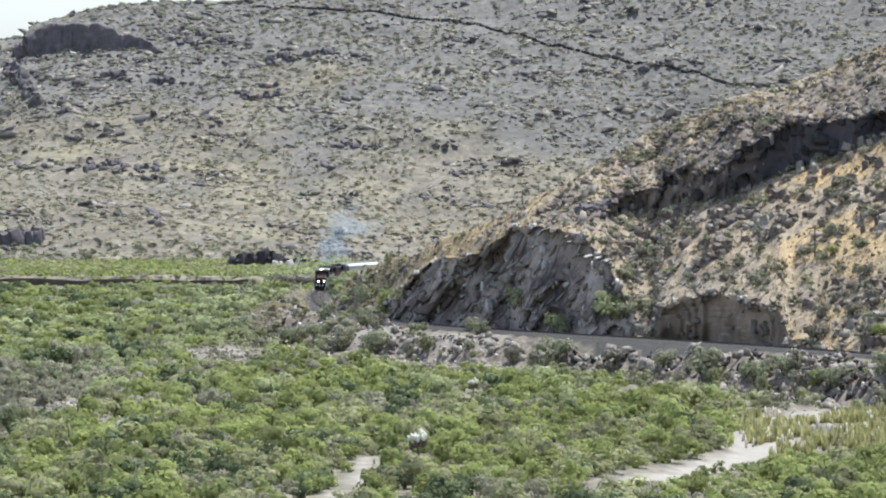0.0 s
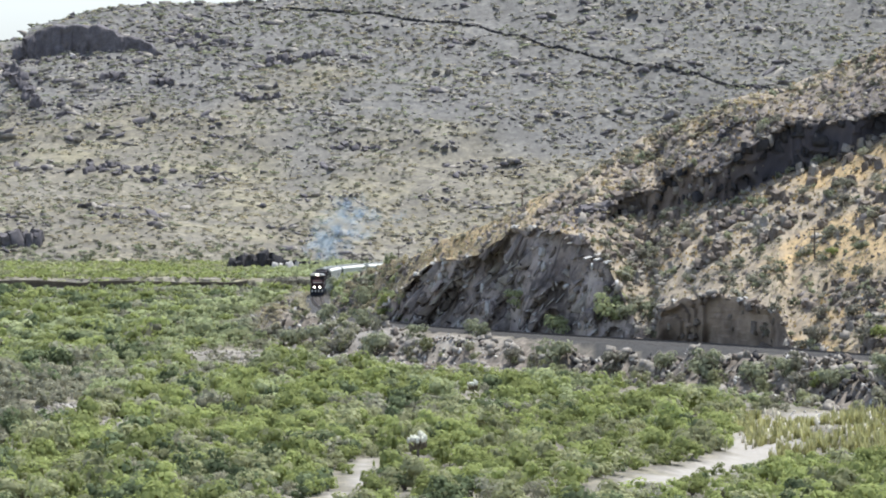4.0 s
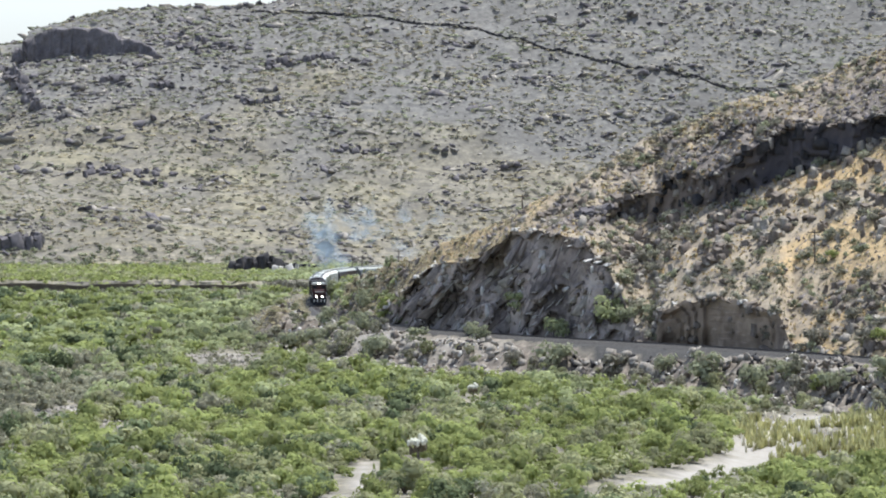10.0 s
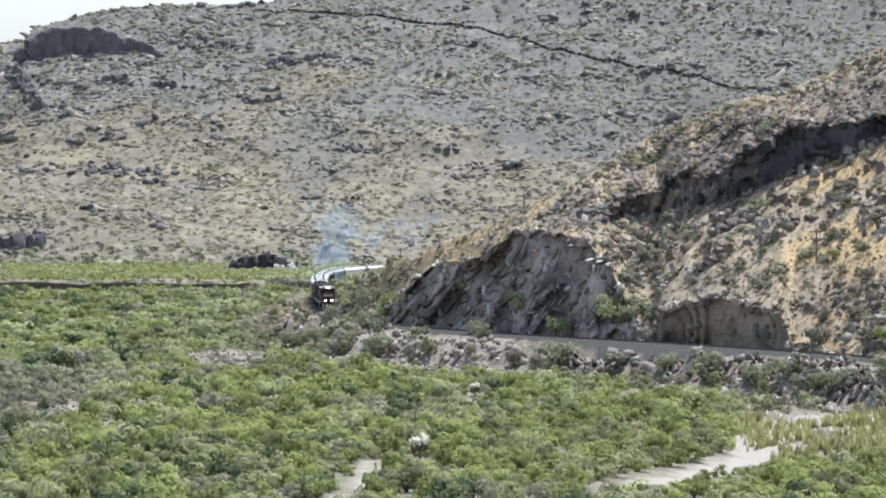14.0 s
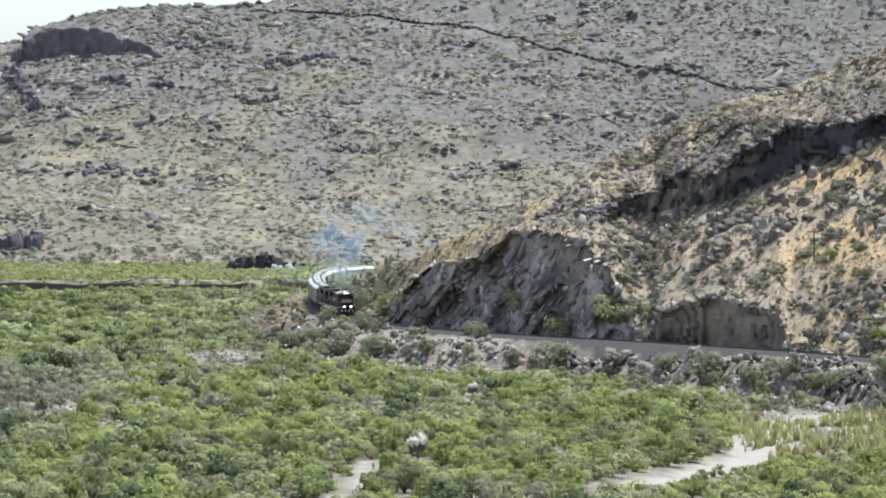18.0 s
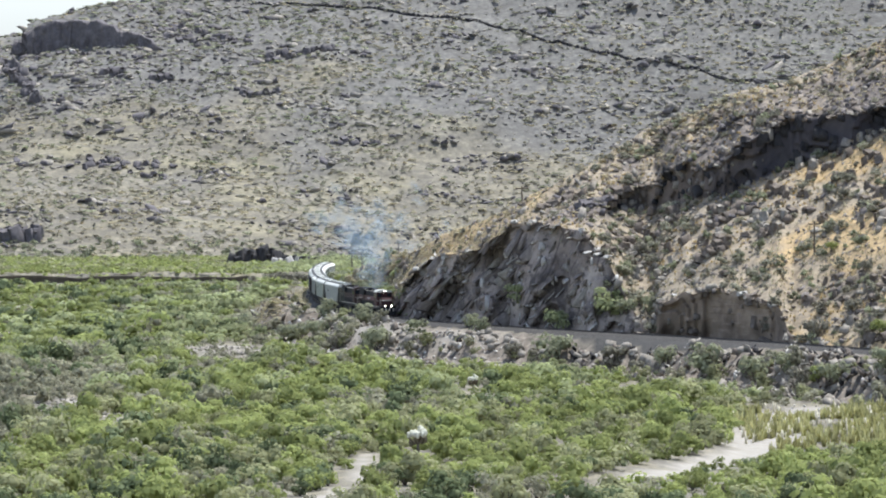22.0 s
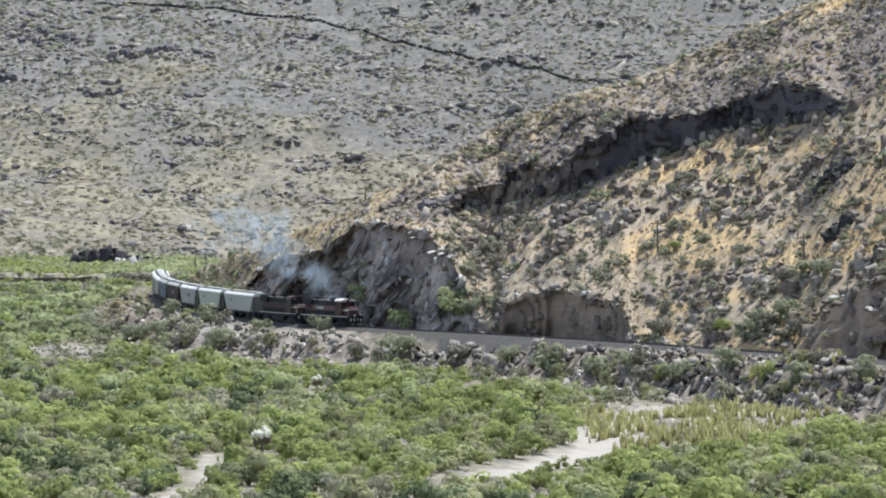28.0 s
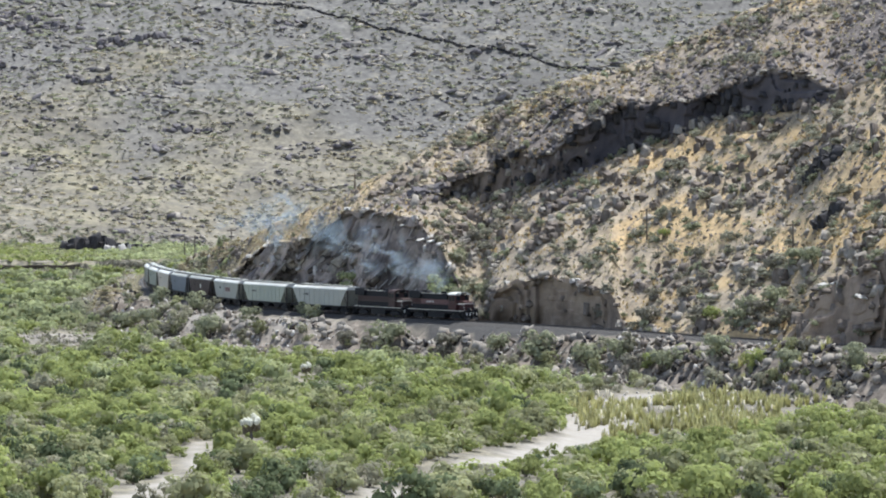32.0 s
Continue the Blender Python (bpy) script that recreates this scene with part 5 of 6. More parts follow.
for i in range(90):
    c = int(rim[gb.integers(0, len(rim))])
    r = 166 + int(gb.integers(-1, 2))
    ob = new("block", BLOCK_MESH[(M_BOULDER, M_ROCK, M_ROCK, M_BLACKSHADE)[i % 4]][i % 6])
    ob.parent = hill
    ob.matrix_basis = pose(hx[r, c], hy[r, c], hz[r, c], gb.uniform(-8, 8), gb.uniform(-14, 14), gb.uniform(-40, 40)) @ Matrix.Diagonal((gb.uniform(0.5, 1.6), gb.uniform(0.8, 1.5), gb.uniform(0.25, 0.6), 1))
gap = hill_pick(190, 256, (0, 1, 2), lambda x, y, z: ((x / y > 0.031) & (x / y < 0.046) & (z < 26)) * 1.0)
tagged(scatter("gully_stones", SHARDS, gap[:140], np.random.default_rng(257).lognormal(-0.8, 0.5, 140).clip(0.2, 1.2), M_BOULDER, 258, 0.4), "grey stones in the gully between the rock cuts", "stones", kind="stuff")
tagged(scatter("gully_brush", BUSH_MID, gap[165:], np.random.default_rng(259).uniform(0.6, 1.5, 25), M_SHRUB, 260, squash=(0.7, 1.0)), "grey-green brush in the gully between the rock cuts", "brush", kind="stuff")
# broken ledges on the hillside
for i, c in enumerate(hill_pick(58, 61, (1,), lambda x, y, z: (x > 22) * 1.0)):
    rows = []
    off = np.abs(hz - c[2] - 0.32 * (hx - c[0])) + 0.18 * np.abs(hx - c[0]) + 40.0 * ((hk == 4) | (hk == 0))
    near = np.argsort(off.ravel())
    for k in range(gb.integers(8, 17)):
        j = near[int(gb.integers(0, 330))]
        rows.append((hx.ravel()[j], hy.ravel()[j], hz.ravel()[j] - 0.25, gb.uniform(0.6, 1.5), gb.uniform(0.8, 2.1)))
    outcrop("dark broken rock ledge on the grassy hillside", rows, M_ROCK if i % 4 else M_BOULDER)

for i, c in enumerate(hill_pick(18, 62, (3,), lambda x, y, z: (x > 36) * 1.0)):
    off = np.abs(hz - c[2] - 0.25 * (hx - c[0])) + 0.12 * np.abs(hx - c[0]) + 40.0 * (hk != 3)
    near = np.argsort(off.ravel())
    rows = []
    for k in range(gb.integers(7, 13)):
        j = near[int(gb.integers(0, 260))]
        rows.append((hx.ravel()[j], hy.ravel()[j], hz.ravel()[j] - 0.15, gb.uniform(0.6, 1.4), gb.uniform(0.4, 0.9)))
    outcrop("low dark rock ledge along the hill's crest", rows, M_ROCK)

# the larger dark ledges on the slope: middle, length, height, number of blocks
for x, y, z, wide, high, n, mat in ((48.1, 832, 24.1, 8, 1.8, 12, M_ROCK), (20.3, 856.7, 26.4, 6, 1.3, 9, M_ROCK), (25, 853, 26.2, 5, 1.6, 9, M_SLATEROCK), (29.6, 857.9, 27.5, 5, 1.8, 9, M_ROCK), (38.1, 871, 37.2, 5, 1.2, 8, M_ROCK), (45.5, 861.4, 40, 6, 1.2, 9, M_ROCK), (48.5, 852.7, 39.3, 4, 1, 6, M_SLATEROCK), (83.8, 780.8, 30.6, 10, 3.2, 18, M_BLACKSHADE), (84.1, 761.1, 24.4, 6, 2.4, 10, M_BLACKSHADE), (82.8, 794.6, 32.9, 6, 1.4, 8, M_ROCK), (43.8, 822.5, 18.4, 5.5, 2.6, 9, M_ROCK), (47.8, 832.7, 24.2, 6.5, 1.8, 10, M_SLATEROCK), (87.8, 739.9, 21.9, 6, 2, 9, M_ROCK), (78.8, 813.6, 35.8, 7, 1.2, 9, M_ROCK), (31.6, 844.7, 18.4, 4, 1.2, 6, M_BOULDER)):
    rows = []
    for k in range(n):
        dx, dz = gb.uniform(-0.5, 0.5) * wide, gb.uniform(-0.35, 0.35) * high
        j = int(np.argmin(((hx - x - dx) ** 2 + (hz - z - 0.3 * dx - dz) ** 2 + 0.2 * (hy - y) ** 2 + 1e4 * (hk == 4)).ravel()))
        rows.append((hx.ravel()[j], hy.ravel()[j] - 0.2, hz.ravel()[j] - 0.3, gb.uniform(0.9, 1.9), gb.uniform(0.45, 0.9) * high))
    outcrop("broken ledge of dark blocks across the dry hillside", rows, mat)

# pale slabs on the big rock cut; lit ledges' brightness is in their colour
for x, y, z, w, h, tilt in ((16.7, 848.6, 18.9, 0.9, 1.2, 10), (23.9, 836.0, 18.3, 1.5, 0.35, -12), (25.6, 834.4, 18.1, 1.4, 0.4, -8), (27.1, 832.8, 17.8, 1.2, 0.35, -15),
                            (14.2, 850.9, 11.6, 0.32, 1.6, 40), (20.5, 842.0, 13.4, 1.1, 0.5, -25), (84.5, 728.0, 13.5, 1.6, 0.5, 12)):
    ob = tagged(new("rock_slab", BLOCK_MESH[M_PALE][int(abs(x * 7)) % 6]), "pale slab standing out of the dark rock cut", "rock slab", "pale slabs")
    ob.matrix_basis = pose(x, y, z, 0, tilt, 20) @ Matrix.Diagonal((w, 0.9, h, 1))

# bleached stones in the wash
ws = spread(1.4, 690, 745, 0.055, 0.11, 58, 0.5)
ws = ws[(nearest(WASH[::3], ws[:, 0], ws[:, 1])[0] < 6.5) & (ws[:, 0] > 44)]
tagged(scatter("wash_stones", ROCKS, lifted(ws, 0.05), np.random.default_rng(59).lognormal(-1.0, 0.5, len(ws)).clip(0.12, 0.9), M_PALE, 60, 0.2), "bleached stones lying in the dry wash", "stones", kind="stuff")

pt = np.vstack([np.random.default_rng(71).normal(size=(70, 2)) * np.array([w, l]) + np.array([x, y]) for x, y, w, l in ((-39, 882, 3, 8), (-54, 736, 3.5, 8), (-33, 866, 2, 6), (-60, 715, 3, 10), (-47, 702, 3, 8))])
tagged(scatter("floor_stones", SLIVERS, lifted(pt, 0.05), np.random.default_rng(72).lognormal(-1.0, 0.5, len(pt)).clip(0.12, 0.6), M_BOULDER, 73, 0.3), "grey stones on bare patches of the valley floor", "stones", kind="stuff")
pt = np.vstack([np.random.default_rng(74).normal(size=(26, 2)) * np.array([w, l]) + np.array([x, y]) for x, y, w, l in ((-39, 870, 4, 14), (-54, 724, 5, 13), (-33, 855, 3, 10), (-60, 705, 4, 12))])
tagged(scatter("patch_brush", BUSH_MID, lifted(pt), np.random.default_rng(75).uniform(0.4, 0.9, len(pt)), M_ASH, 76, squash=(0.6, 1.0)), "low grey brush on bare patches of the valley floor", "brush", kind="stuff")

# bushes that stand out
# the pale kind puts sunlight missing on the cut into its leaf colour
LONE = {"sunlit": ("sunlit_bush", M_SAGE, "pale green bush"), "green": ("mesquite_bush", M_GREEN, "bright green bush"), "olive": ("creosote_bush", M_SHRUB, "grey-green bush"), "grey": ("dry_bush", M_DUSK, "grey-brown rounded dry bush")}
BUSH_LONE = [bush_template(300 + i, 380, h=1.35, leaf=0.105, lobes=11, flat=0.15, heart=0.6) for i in range(3)]
lone_made = {}


def lone(kind, x, y, size, place, z=None):
    name, mat, label = LONE[kind]
    z = float(ground_z(x, y)) - 0.1 if z is None else z
    key = (kind, int(abs(x * 10)) % 3)
    m = pose(x, y, z - 0.15, 0, 0, x * 77 % 360) @ Matrix.Scale(size * (1.12 if kind == "olive" else 1), 4)
    if key not in lone_made:
        bm = bm_new()
        for a in range(6):
            tube(bm, (0, 0, -0.1), (0.4 * math.cos(a * 1.05), 0.4 * math.sin(a * 1.05), 0.6), 0.05, 0.015, 5)
        bush = part(name, bm, M_BARK, None)
        crown = new("crown", unit_mesh("crown", BUSH_LONE[key[1]], mat))
        crown.parent = bush
        lone_made[key] = bush
        bush.matrix_basis = m
    else:
        bush = copy_thing(lone_made[key], pose(0, 0, 0))
        bush.matrix_basis = m
    tagged(bush, label + " " + place, "bush")


for kind, x, y, size in (("olive", 17.8, 813.5, 3.0), ("grey", 27, 797.5, 2.9), ("olive", 40.7, 771.5, 3.1), ("olive", 46.9, 760.5, 3.0), ("grey", 52.4, 746.5, 2.9), ("grey", 11.5, 825.7, 2.0), ("olive", 5.9, 844.5, 1.7),
                         ("olive", -14, 880.8, 2.3), ("olive", -4.2, 856.8, 2.3), ("olive", -11.2, 860.2, 3.0), ("olive", -20.3, 910, 2.2), ("olive", 4.7, 851.3, 1.8), ("grey", 15.5, 818.9, 2.2), ("olive", 34.9, 789, 2.2),
                         ("olive", 57.4, 738.5, 2.6), ("green", 55.2, 743, 1.8), ("olive", 51.1, 755, 2.2), ("olive", -21.7, 891.3, 2.6), ("grey", -17.8, 870.3, 2.6), ("olive", -26.5, 902.1, 2.7), ("grey", -32.4, 912.1, 2.4), ("olive", -37.1, 940.9, 2.6),
                         ("green", 68.5, 719, 2.3), ("olive", 72, 712, 2.6), ("grey", 76, 714, 2.4), ("olive", 80, 700, 2.6), ("grey", 30, 792, 2.2), ("olive", 63, 728, 2.8)):
    lone(kind, x, y, size, "on the railway embankment")
for kind, x, y, size, z in (("grey", 35.1, 837, 1.9, 15.2), ("grey", 57.4, 778.4, 2.3, 7.1), ("grey", 63.1, 775.4, 1.9, 11), ("grey", 64.3, 816.7, 1.7, 27.4), ("grey", 65.8, 785.9, 1.5, 16.9), ("sunlit", 27.5, 828.6, 3.4, 8.6), ("sunlit", 12.0, 851.4, 2.5, 9.2), ("sunlit", 18.7, 838.6, 2.8, 5.4), ("green", -9.3, 896.1, 2.9, 6.3), ("grey", 51.2, 791.9, 2.0, 7.2), ("green", 61.6, 801.5, 1.2, 19.8), ("olive", -14, 914.8, 2.6, 7), ("olive", 30.1, 825.5, 2.0, 8.5), ("green", 65.8, 761.2, 1.9, 8.4), ("grey", 71.4, 750.9, 2.2, 9.2), ("grey", 75.7, 742.9, 2.3, 9), ("olive", 33.8, 825.1, 2.2, 8.5), ("grey", 36.9, 819.2, 2.4, 8.9), ("olive", 30.5, 835.3, 1.8, 14.5), ("grey", 33.1, 844.1, 1.7, 17.8), ("grey", 71.4, 765.9, 1.8, 14), ("grey", 75.4, 763, 2.2, 15.5), ("olive", 78.3, 757.5, 2.3, 16.1), ("olive", 80.2, 751.7, 2.2, 16.9), ("olive", 70.9, 753, 2.5, 9.2), ("olive", 68.4, 752.1, 2.3, 7.3), ("grey", 64.3, 765.5, 2.1, 8), ("olive", 74.5, 753.6, 2.4, 10.8), ("grey", 59, 784.6, 1.5, 10.6), ("grey", 73.2, 744.6, 2.2, 7)):
    lone(kind, x, y, size, "on the stony hillside", z)


for x, y, size in ((-40, 1176, 2.0), (-37.3, 1178, 2.3), (-34, 1177, 2.2), (-31, 1174, 2.0), (-44, 1179, 1.6)):
    lone("grey", x, y, size, "along the far river bank")
outcrop("dark overhanging rock ledge on the brushy spur", [(-10.2, 912, 10.9, 1.5, 1.1), (-8.9, 909, 11.5, 1.7, 1.0), (-7.6, 906, 12.0, 1.6, 0.9), (-6.3, 903, 12.6, 1.5, 0.9), (-9.6, 910, 10.4, 1.0, 0.9)], M_ROCK)
for kind, x, y, size in (("olive", -21.1, 1029.3, 3.0), ("green", -18.6, 1045, 3.2), ("olive", -16.6, 1060.6, 3.2), ("olive", -14.2, 1068.4, 3.4), ("green", -11.9, 1073.8, 3.4), ("olive", -9, 1080, 3.5), ("green", -19.7, 1017.4, 2.6), ("olive", -5.7, 1083.9, 3.4), ("olive", -18.4, 972.6, 2.9), ("green", -15.5, 959.6, 2.6), ("olive", -17.4, 993.5, 3.0), ("olive", -12.2, 941.7, 2.5), ("green", -19.2, 1015.8, 2.9), ("olive", -9.3, 928.6, 2.4), ("grey", -14.5, 981.5, 2.6), ("green", -13.5, 1005.5, 2.8), ("olive", -10.7, 957.2, 2.6)):
    lone(kind, x, y, size * 1.05, "inside the railway curve")


def pole(x, y, z, high, arm_turn, label):
    root = tagged(new("utility_pole", None), label, "utility pole", "telegraph poles")
    root.location = (x, y, z)
    part("shaft", tube(bm_new(), (0, 0, -0.6), (0, 0, high), 0.17, 0.11, 10), M_WOOD, root)
    c, s = math.cos(radians(arm_turn)), math.sin(radians(arm_turn))
    bm = bm_new()
    box(bm, -1.25, 1.25, -0.08, 0.08, high - 0.55, high - 0.38)
    arm = part("crossarm", bm, M_WOOD, root)
    arm.rotation_euler = (0, 0, radians(arm_turn))
    for k in (-1.1, -0.45, 0.45, 1.1):
        part("insulator", tube(bm_new(), (k, 0, high - 0.38), (k, 0, high - 0.2), 0.06, 0.04, 8), M_CERAMIC, arm)


M_CERAMIC = two_tone("brown_ceramic", (0.10, 0.05, 0.03), (0.18, 0.10, 0.06), 5.0, 0.3)
for x, y, z, high, turn in ((59.1, 804.4, 18.7, 5.6, 25), (78.2, 762.9, 17.6, 5.6, 25), (13.9, 885, 23.2, 5.2, 30), (-8.7, 1000, 4.5, 10.8, 50), (-19.8, 1105, 1.4, 8.8, 10), (-18.1, 1137, 1.2, 8.4, 15)):
    pole(x, y, z, high, turn, "weathered wooden utility pole with a crossarm above the railway")

yucca = tagged(new("yucca", None), "dark yucca with a tall dry flower stalk on the hillside", "plant")
yucca.location = (38.8, 843.9, 21.4)
part("stalk", tube(bm_new(), (0, 0, -0.3), (0.1, 0, 2.6), 0.16, 0.12, 8), M_BARK, yucca)
bm = bm_new()
for a in range(16):
    c, s = math.cos(a * 2.4), math.sin(a * 2.4)
    tube(bm, (0.1 * c, 0.1 * s, 0.1), (0.7 * c, 0.7 * s, 0.35 + 0.05 * a), 0.06, 0.01, 4)
part("leaves", bm, M_DARK, yucca)
bm = bm_new()
for a in range(10):
    bmesh.ops.create_icosphere(bm, subdivisions=1, radius=0.16, matrix=Matrix.Translation((0.1 + 0.14 * math.cos(a * 2.4), 0.14 * math.sin(a * 2.4), 1.9 + 0.09 * a)))
part("flower_head", bm, M_BARK, yucca)

# cholla cacti with pale spiny tops


def cholla(x, y, size):
    root = tagged(new("cholla_cactus", None), "pale-spined cholla cactus among green mesquite", "cactus")
    root.matrix_basis = pose(x, y, float(ground_z(x, y)), 0, 0, 30) @ Matrix.Scale(size, 4)
    part("trunk", tube(bm_new(), (0, 0, -0.1), (0, 0, 0.9), 0.13, 0.09, 8), M_BARK, root)
    gc = np.random.default_rng(12)
    for k in range(20):
        pale = k % 3 != 0
        a, r = gc.uniform(0, 6.28), gc.uniform(0.1, 0.72)
        h = (1.85 if pale else 1.35) - 0.7 * r * r + gc.uniform(-0.14, 0.14)
        p0 = (0.3 * r * math.cos(a), 0.3 * r * math.sin(a), 0.75 + 0.2 * gc.uniform())
        p1 = (r * math.cos(a), r * math.sin(a), h - 0.25)
        limb = part("branch", tube(bm_new(), p0, p1, 0.07, 0.08, 6), M_CHOLLA_DARK, root)
        bm = bm_new()
        for j in range(3 if pale else 4):
            q = Vector(p1) + Vector((gc.uniform(-0.17, 0.17), gc.uniform(-0.17, 0.17), gc.uniform(0, 0.22)))
            bmesh.ops.create_icosphere(bm, subdivisions=1, radius=0.15, matrix=Matrix.Translation(q) @ Matrix.Diagonal((1, 1, 1.5, 1)))
        part("joint", bm, M_CHOLLA if pale else M_CHOLLA_DARK, limb, "pale spiny joints" if pale else "")


M_CHOLLA = two_tone("cholla_spines", (0.55, 0.53, 0.42), (0.82, 0.80, 0.67), 6.0)
M_CHOLLA_DARK = two_tone("cholla_stem", (0.10, 0.085, 0.06), (0.22, 0.19, 0.14), 5.0)
cholla(-3.1, 629.5, 1.75)
cholla(4.6, 763, 1.15)
# bleached stems among the reeds
st = spread(2.2, 650, 718, 0.058, 0.098, 47, 0.3)
st = st[(st[:, 0] > 39) & (st[:, 0] < 70)]
STEM = []
for i in range(3):
    bm = tube(bm_new(), (0, 0, 0), (0.1 * i - 0.1, 0.05, 1.0), 0.13, 0.07, 6)
    tube(bm, (0.05, 0, 0.4), (0.3, 0.1, 0.9), 0.05, 0.03, 5)
    bmesh.ops.triangulate(bm, faces=bm.faces[:])
    bm.verts.index_update()
    STEM.append((np.array([v.co[:] for v in bm.verts]), np.array([[v.index for v in fc.verts] for fc in bm.faces])))
    bm.free()
M_DRYSTEM = two_tone("dry_stem", (0.58, 0.52, 0.38), (0.78, 0.72, 0.56), 4.0)
tagged(scatter("dead_stems", STEM, lifted(st), np.random.default_rng(48).uniform(0.8, 1.8, len(st)), M_DRYSTEM, 49), "bleached dead stems standing in the reeds", "stems", kind="stuff")

# ---- train ----
M_MAROON = plain("maroon_paint", (0.066, 0.027, 0.026), 0.5)
M_DULLRED = plain("faded_brown_red_paint", (0.07, 0.044, 0.04), 0.6)
# black paint of the engines, and shade under the wagons put into colour
M_BLACK = plain("black_paint_and_shade", (0.010, 0.011, 0.015), 0.6, 0.0, 0.12)
M_CREAM = plain("cream_paint", (0.62, 0.58, 0.50), 0.5)
M_WHITE = plain("white_paint", (0.72, 0.71, 0.65), 0.5)
M_GREYP = plain("pale_grey_paint", (0.43, 0.44, 0.395), 0.6)
M_GREENP = plain("pale_green_grey_paint", (0.43, 0.46, 0.385), 0.6)
M_SLATE = plain("slate_grey_paint", (0.22, 0.25, 0.28), 0.55)
M_BROWN = plain("dark_brown_paint", (0.075, 0.055, 0.05), 0.6)
M_GLASS = plain("dark_cab_glass", (0.02, 0.025, 0.03), 0.08, 0.0, 0.0)
# steel darkened: shade under the wagons is put into its colour
M_STEEL = plain("worn_steel", (0.07, 0.065, 0.06), 0.55, 0.5)
M_LAMP = glowing("headlight_glow", (1.0, 0.93, 0.80), 7.0)
M_ROSE = plain("faded_rose_paint", (0.19, 0.105, 0.10), 0.55)


def bogie(parent, y, axles, base, wheel_r):
    """A wheel set with its side frames."""
    bm = bm_new()
    half = base / 2
    for sx in (-1, 1):
        prism(bm, [(y - half - 0.45, 0.62), (y - half, 0.85), (y - 0.5, 0.95), (y + 0.5, 0.95), (y + half, 0.85), (y + half + 0.45, 0.62), (y + half + 0.3, 0.38), (y + 0.4, 0.28), (y - 0.4, 0.28), (y - half - 0.3, 0.38)], sx * 1.02, sx * 1.22)
    box(bm, -1.1, 1.1, y - 0.25, y + 0.25, 0.45, 0.95)
    truck = part("bogie", bm, M_BLACK, parent)
    for i in range(axles):
        yy = y - half + base * i / (axles - 1)
        bm = bm_new()
        for sx in (-1, 1):
            tube(bm, (sx * 0.66, yy, wheel_r), (sx * 0.80, yy, wheel_r), wheel_r, n=20)
            tube(bm, (sx * 0.63, yy, wheel_r), (sx * 0.66, yy, wheel_r), wheel_r + 0.03, n=20)
        tube(bm, (-0.95, yy, wheel_r), (0.95, yy, wheel_r), 0.09, n=8)
        part("wheelset", bm, M_STEEL, truck)


def coupler(parent, y, sgn):
    bm = bm_new()
    box(bm, -0.12, 0.12, y, y + sgn * 0.55, 0.74, 0.98)
    box(bm, -0.2, 0.2, y + sgn * 0.45, y + sgn * 0.72, 0.68, 1.04, 0.04)
    part("coupler", bm, M_STEEL, parent)


def cowl(x, y0, y1, z, r, n=14):
    """A lamp's open tube, made long to hide the lens from the side."""
    bm = bm_new()
    rings = [[bm.verts.new((x + q * math.cos(6.2832 * i / n), y, z + q * math.sin(6.2832 * i / n))) for i in range(n)] for y, q in ((y0, r), (y1, r), (y1, r + 0.02), (y0, r + 0.02))]
    for a, b in ((0, 1), (1, 2), (2, 3)):
        for i in range(n):
            j = (i + 1) % n
            bm.faces.new((rings[a][i], rings[a][j], rings[b][j], rings[b][i]))
    return bm


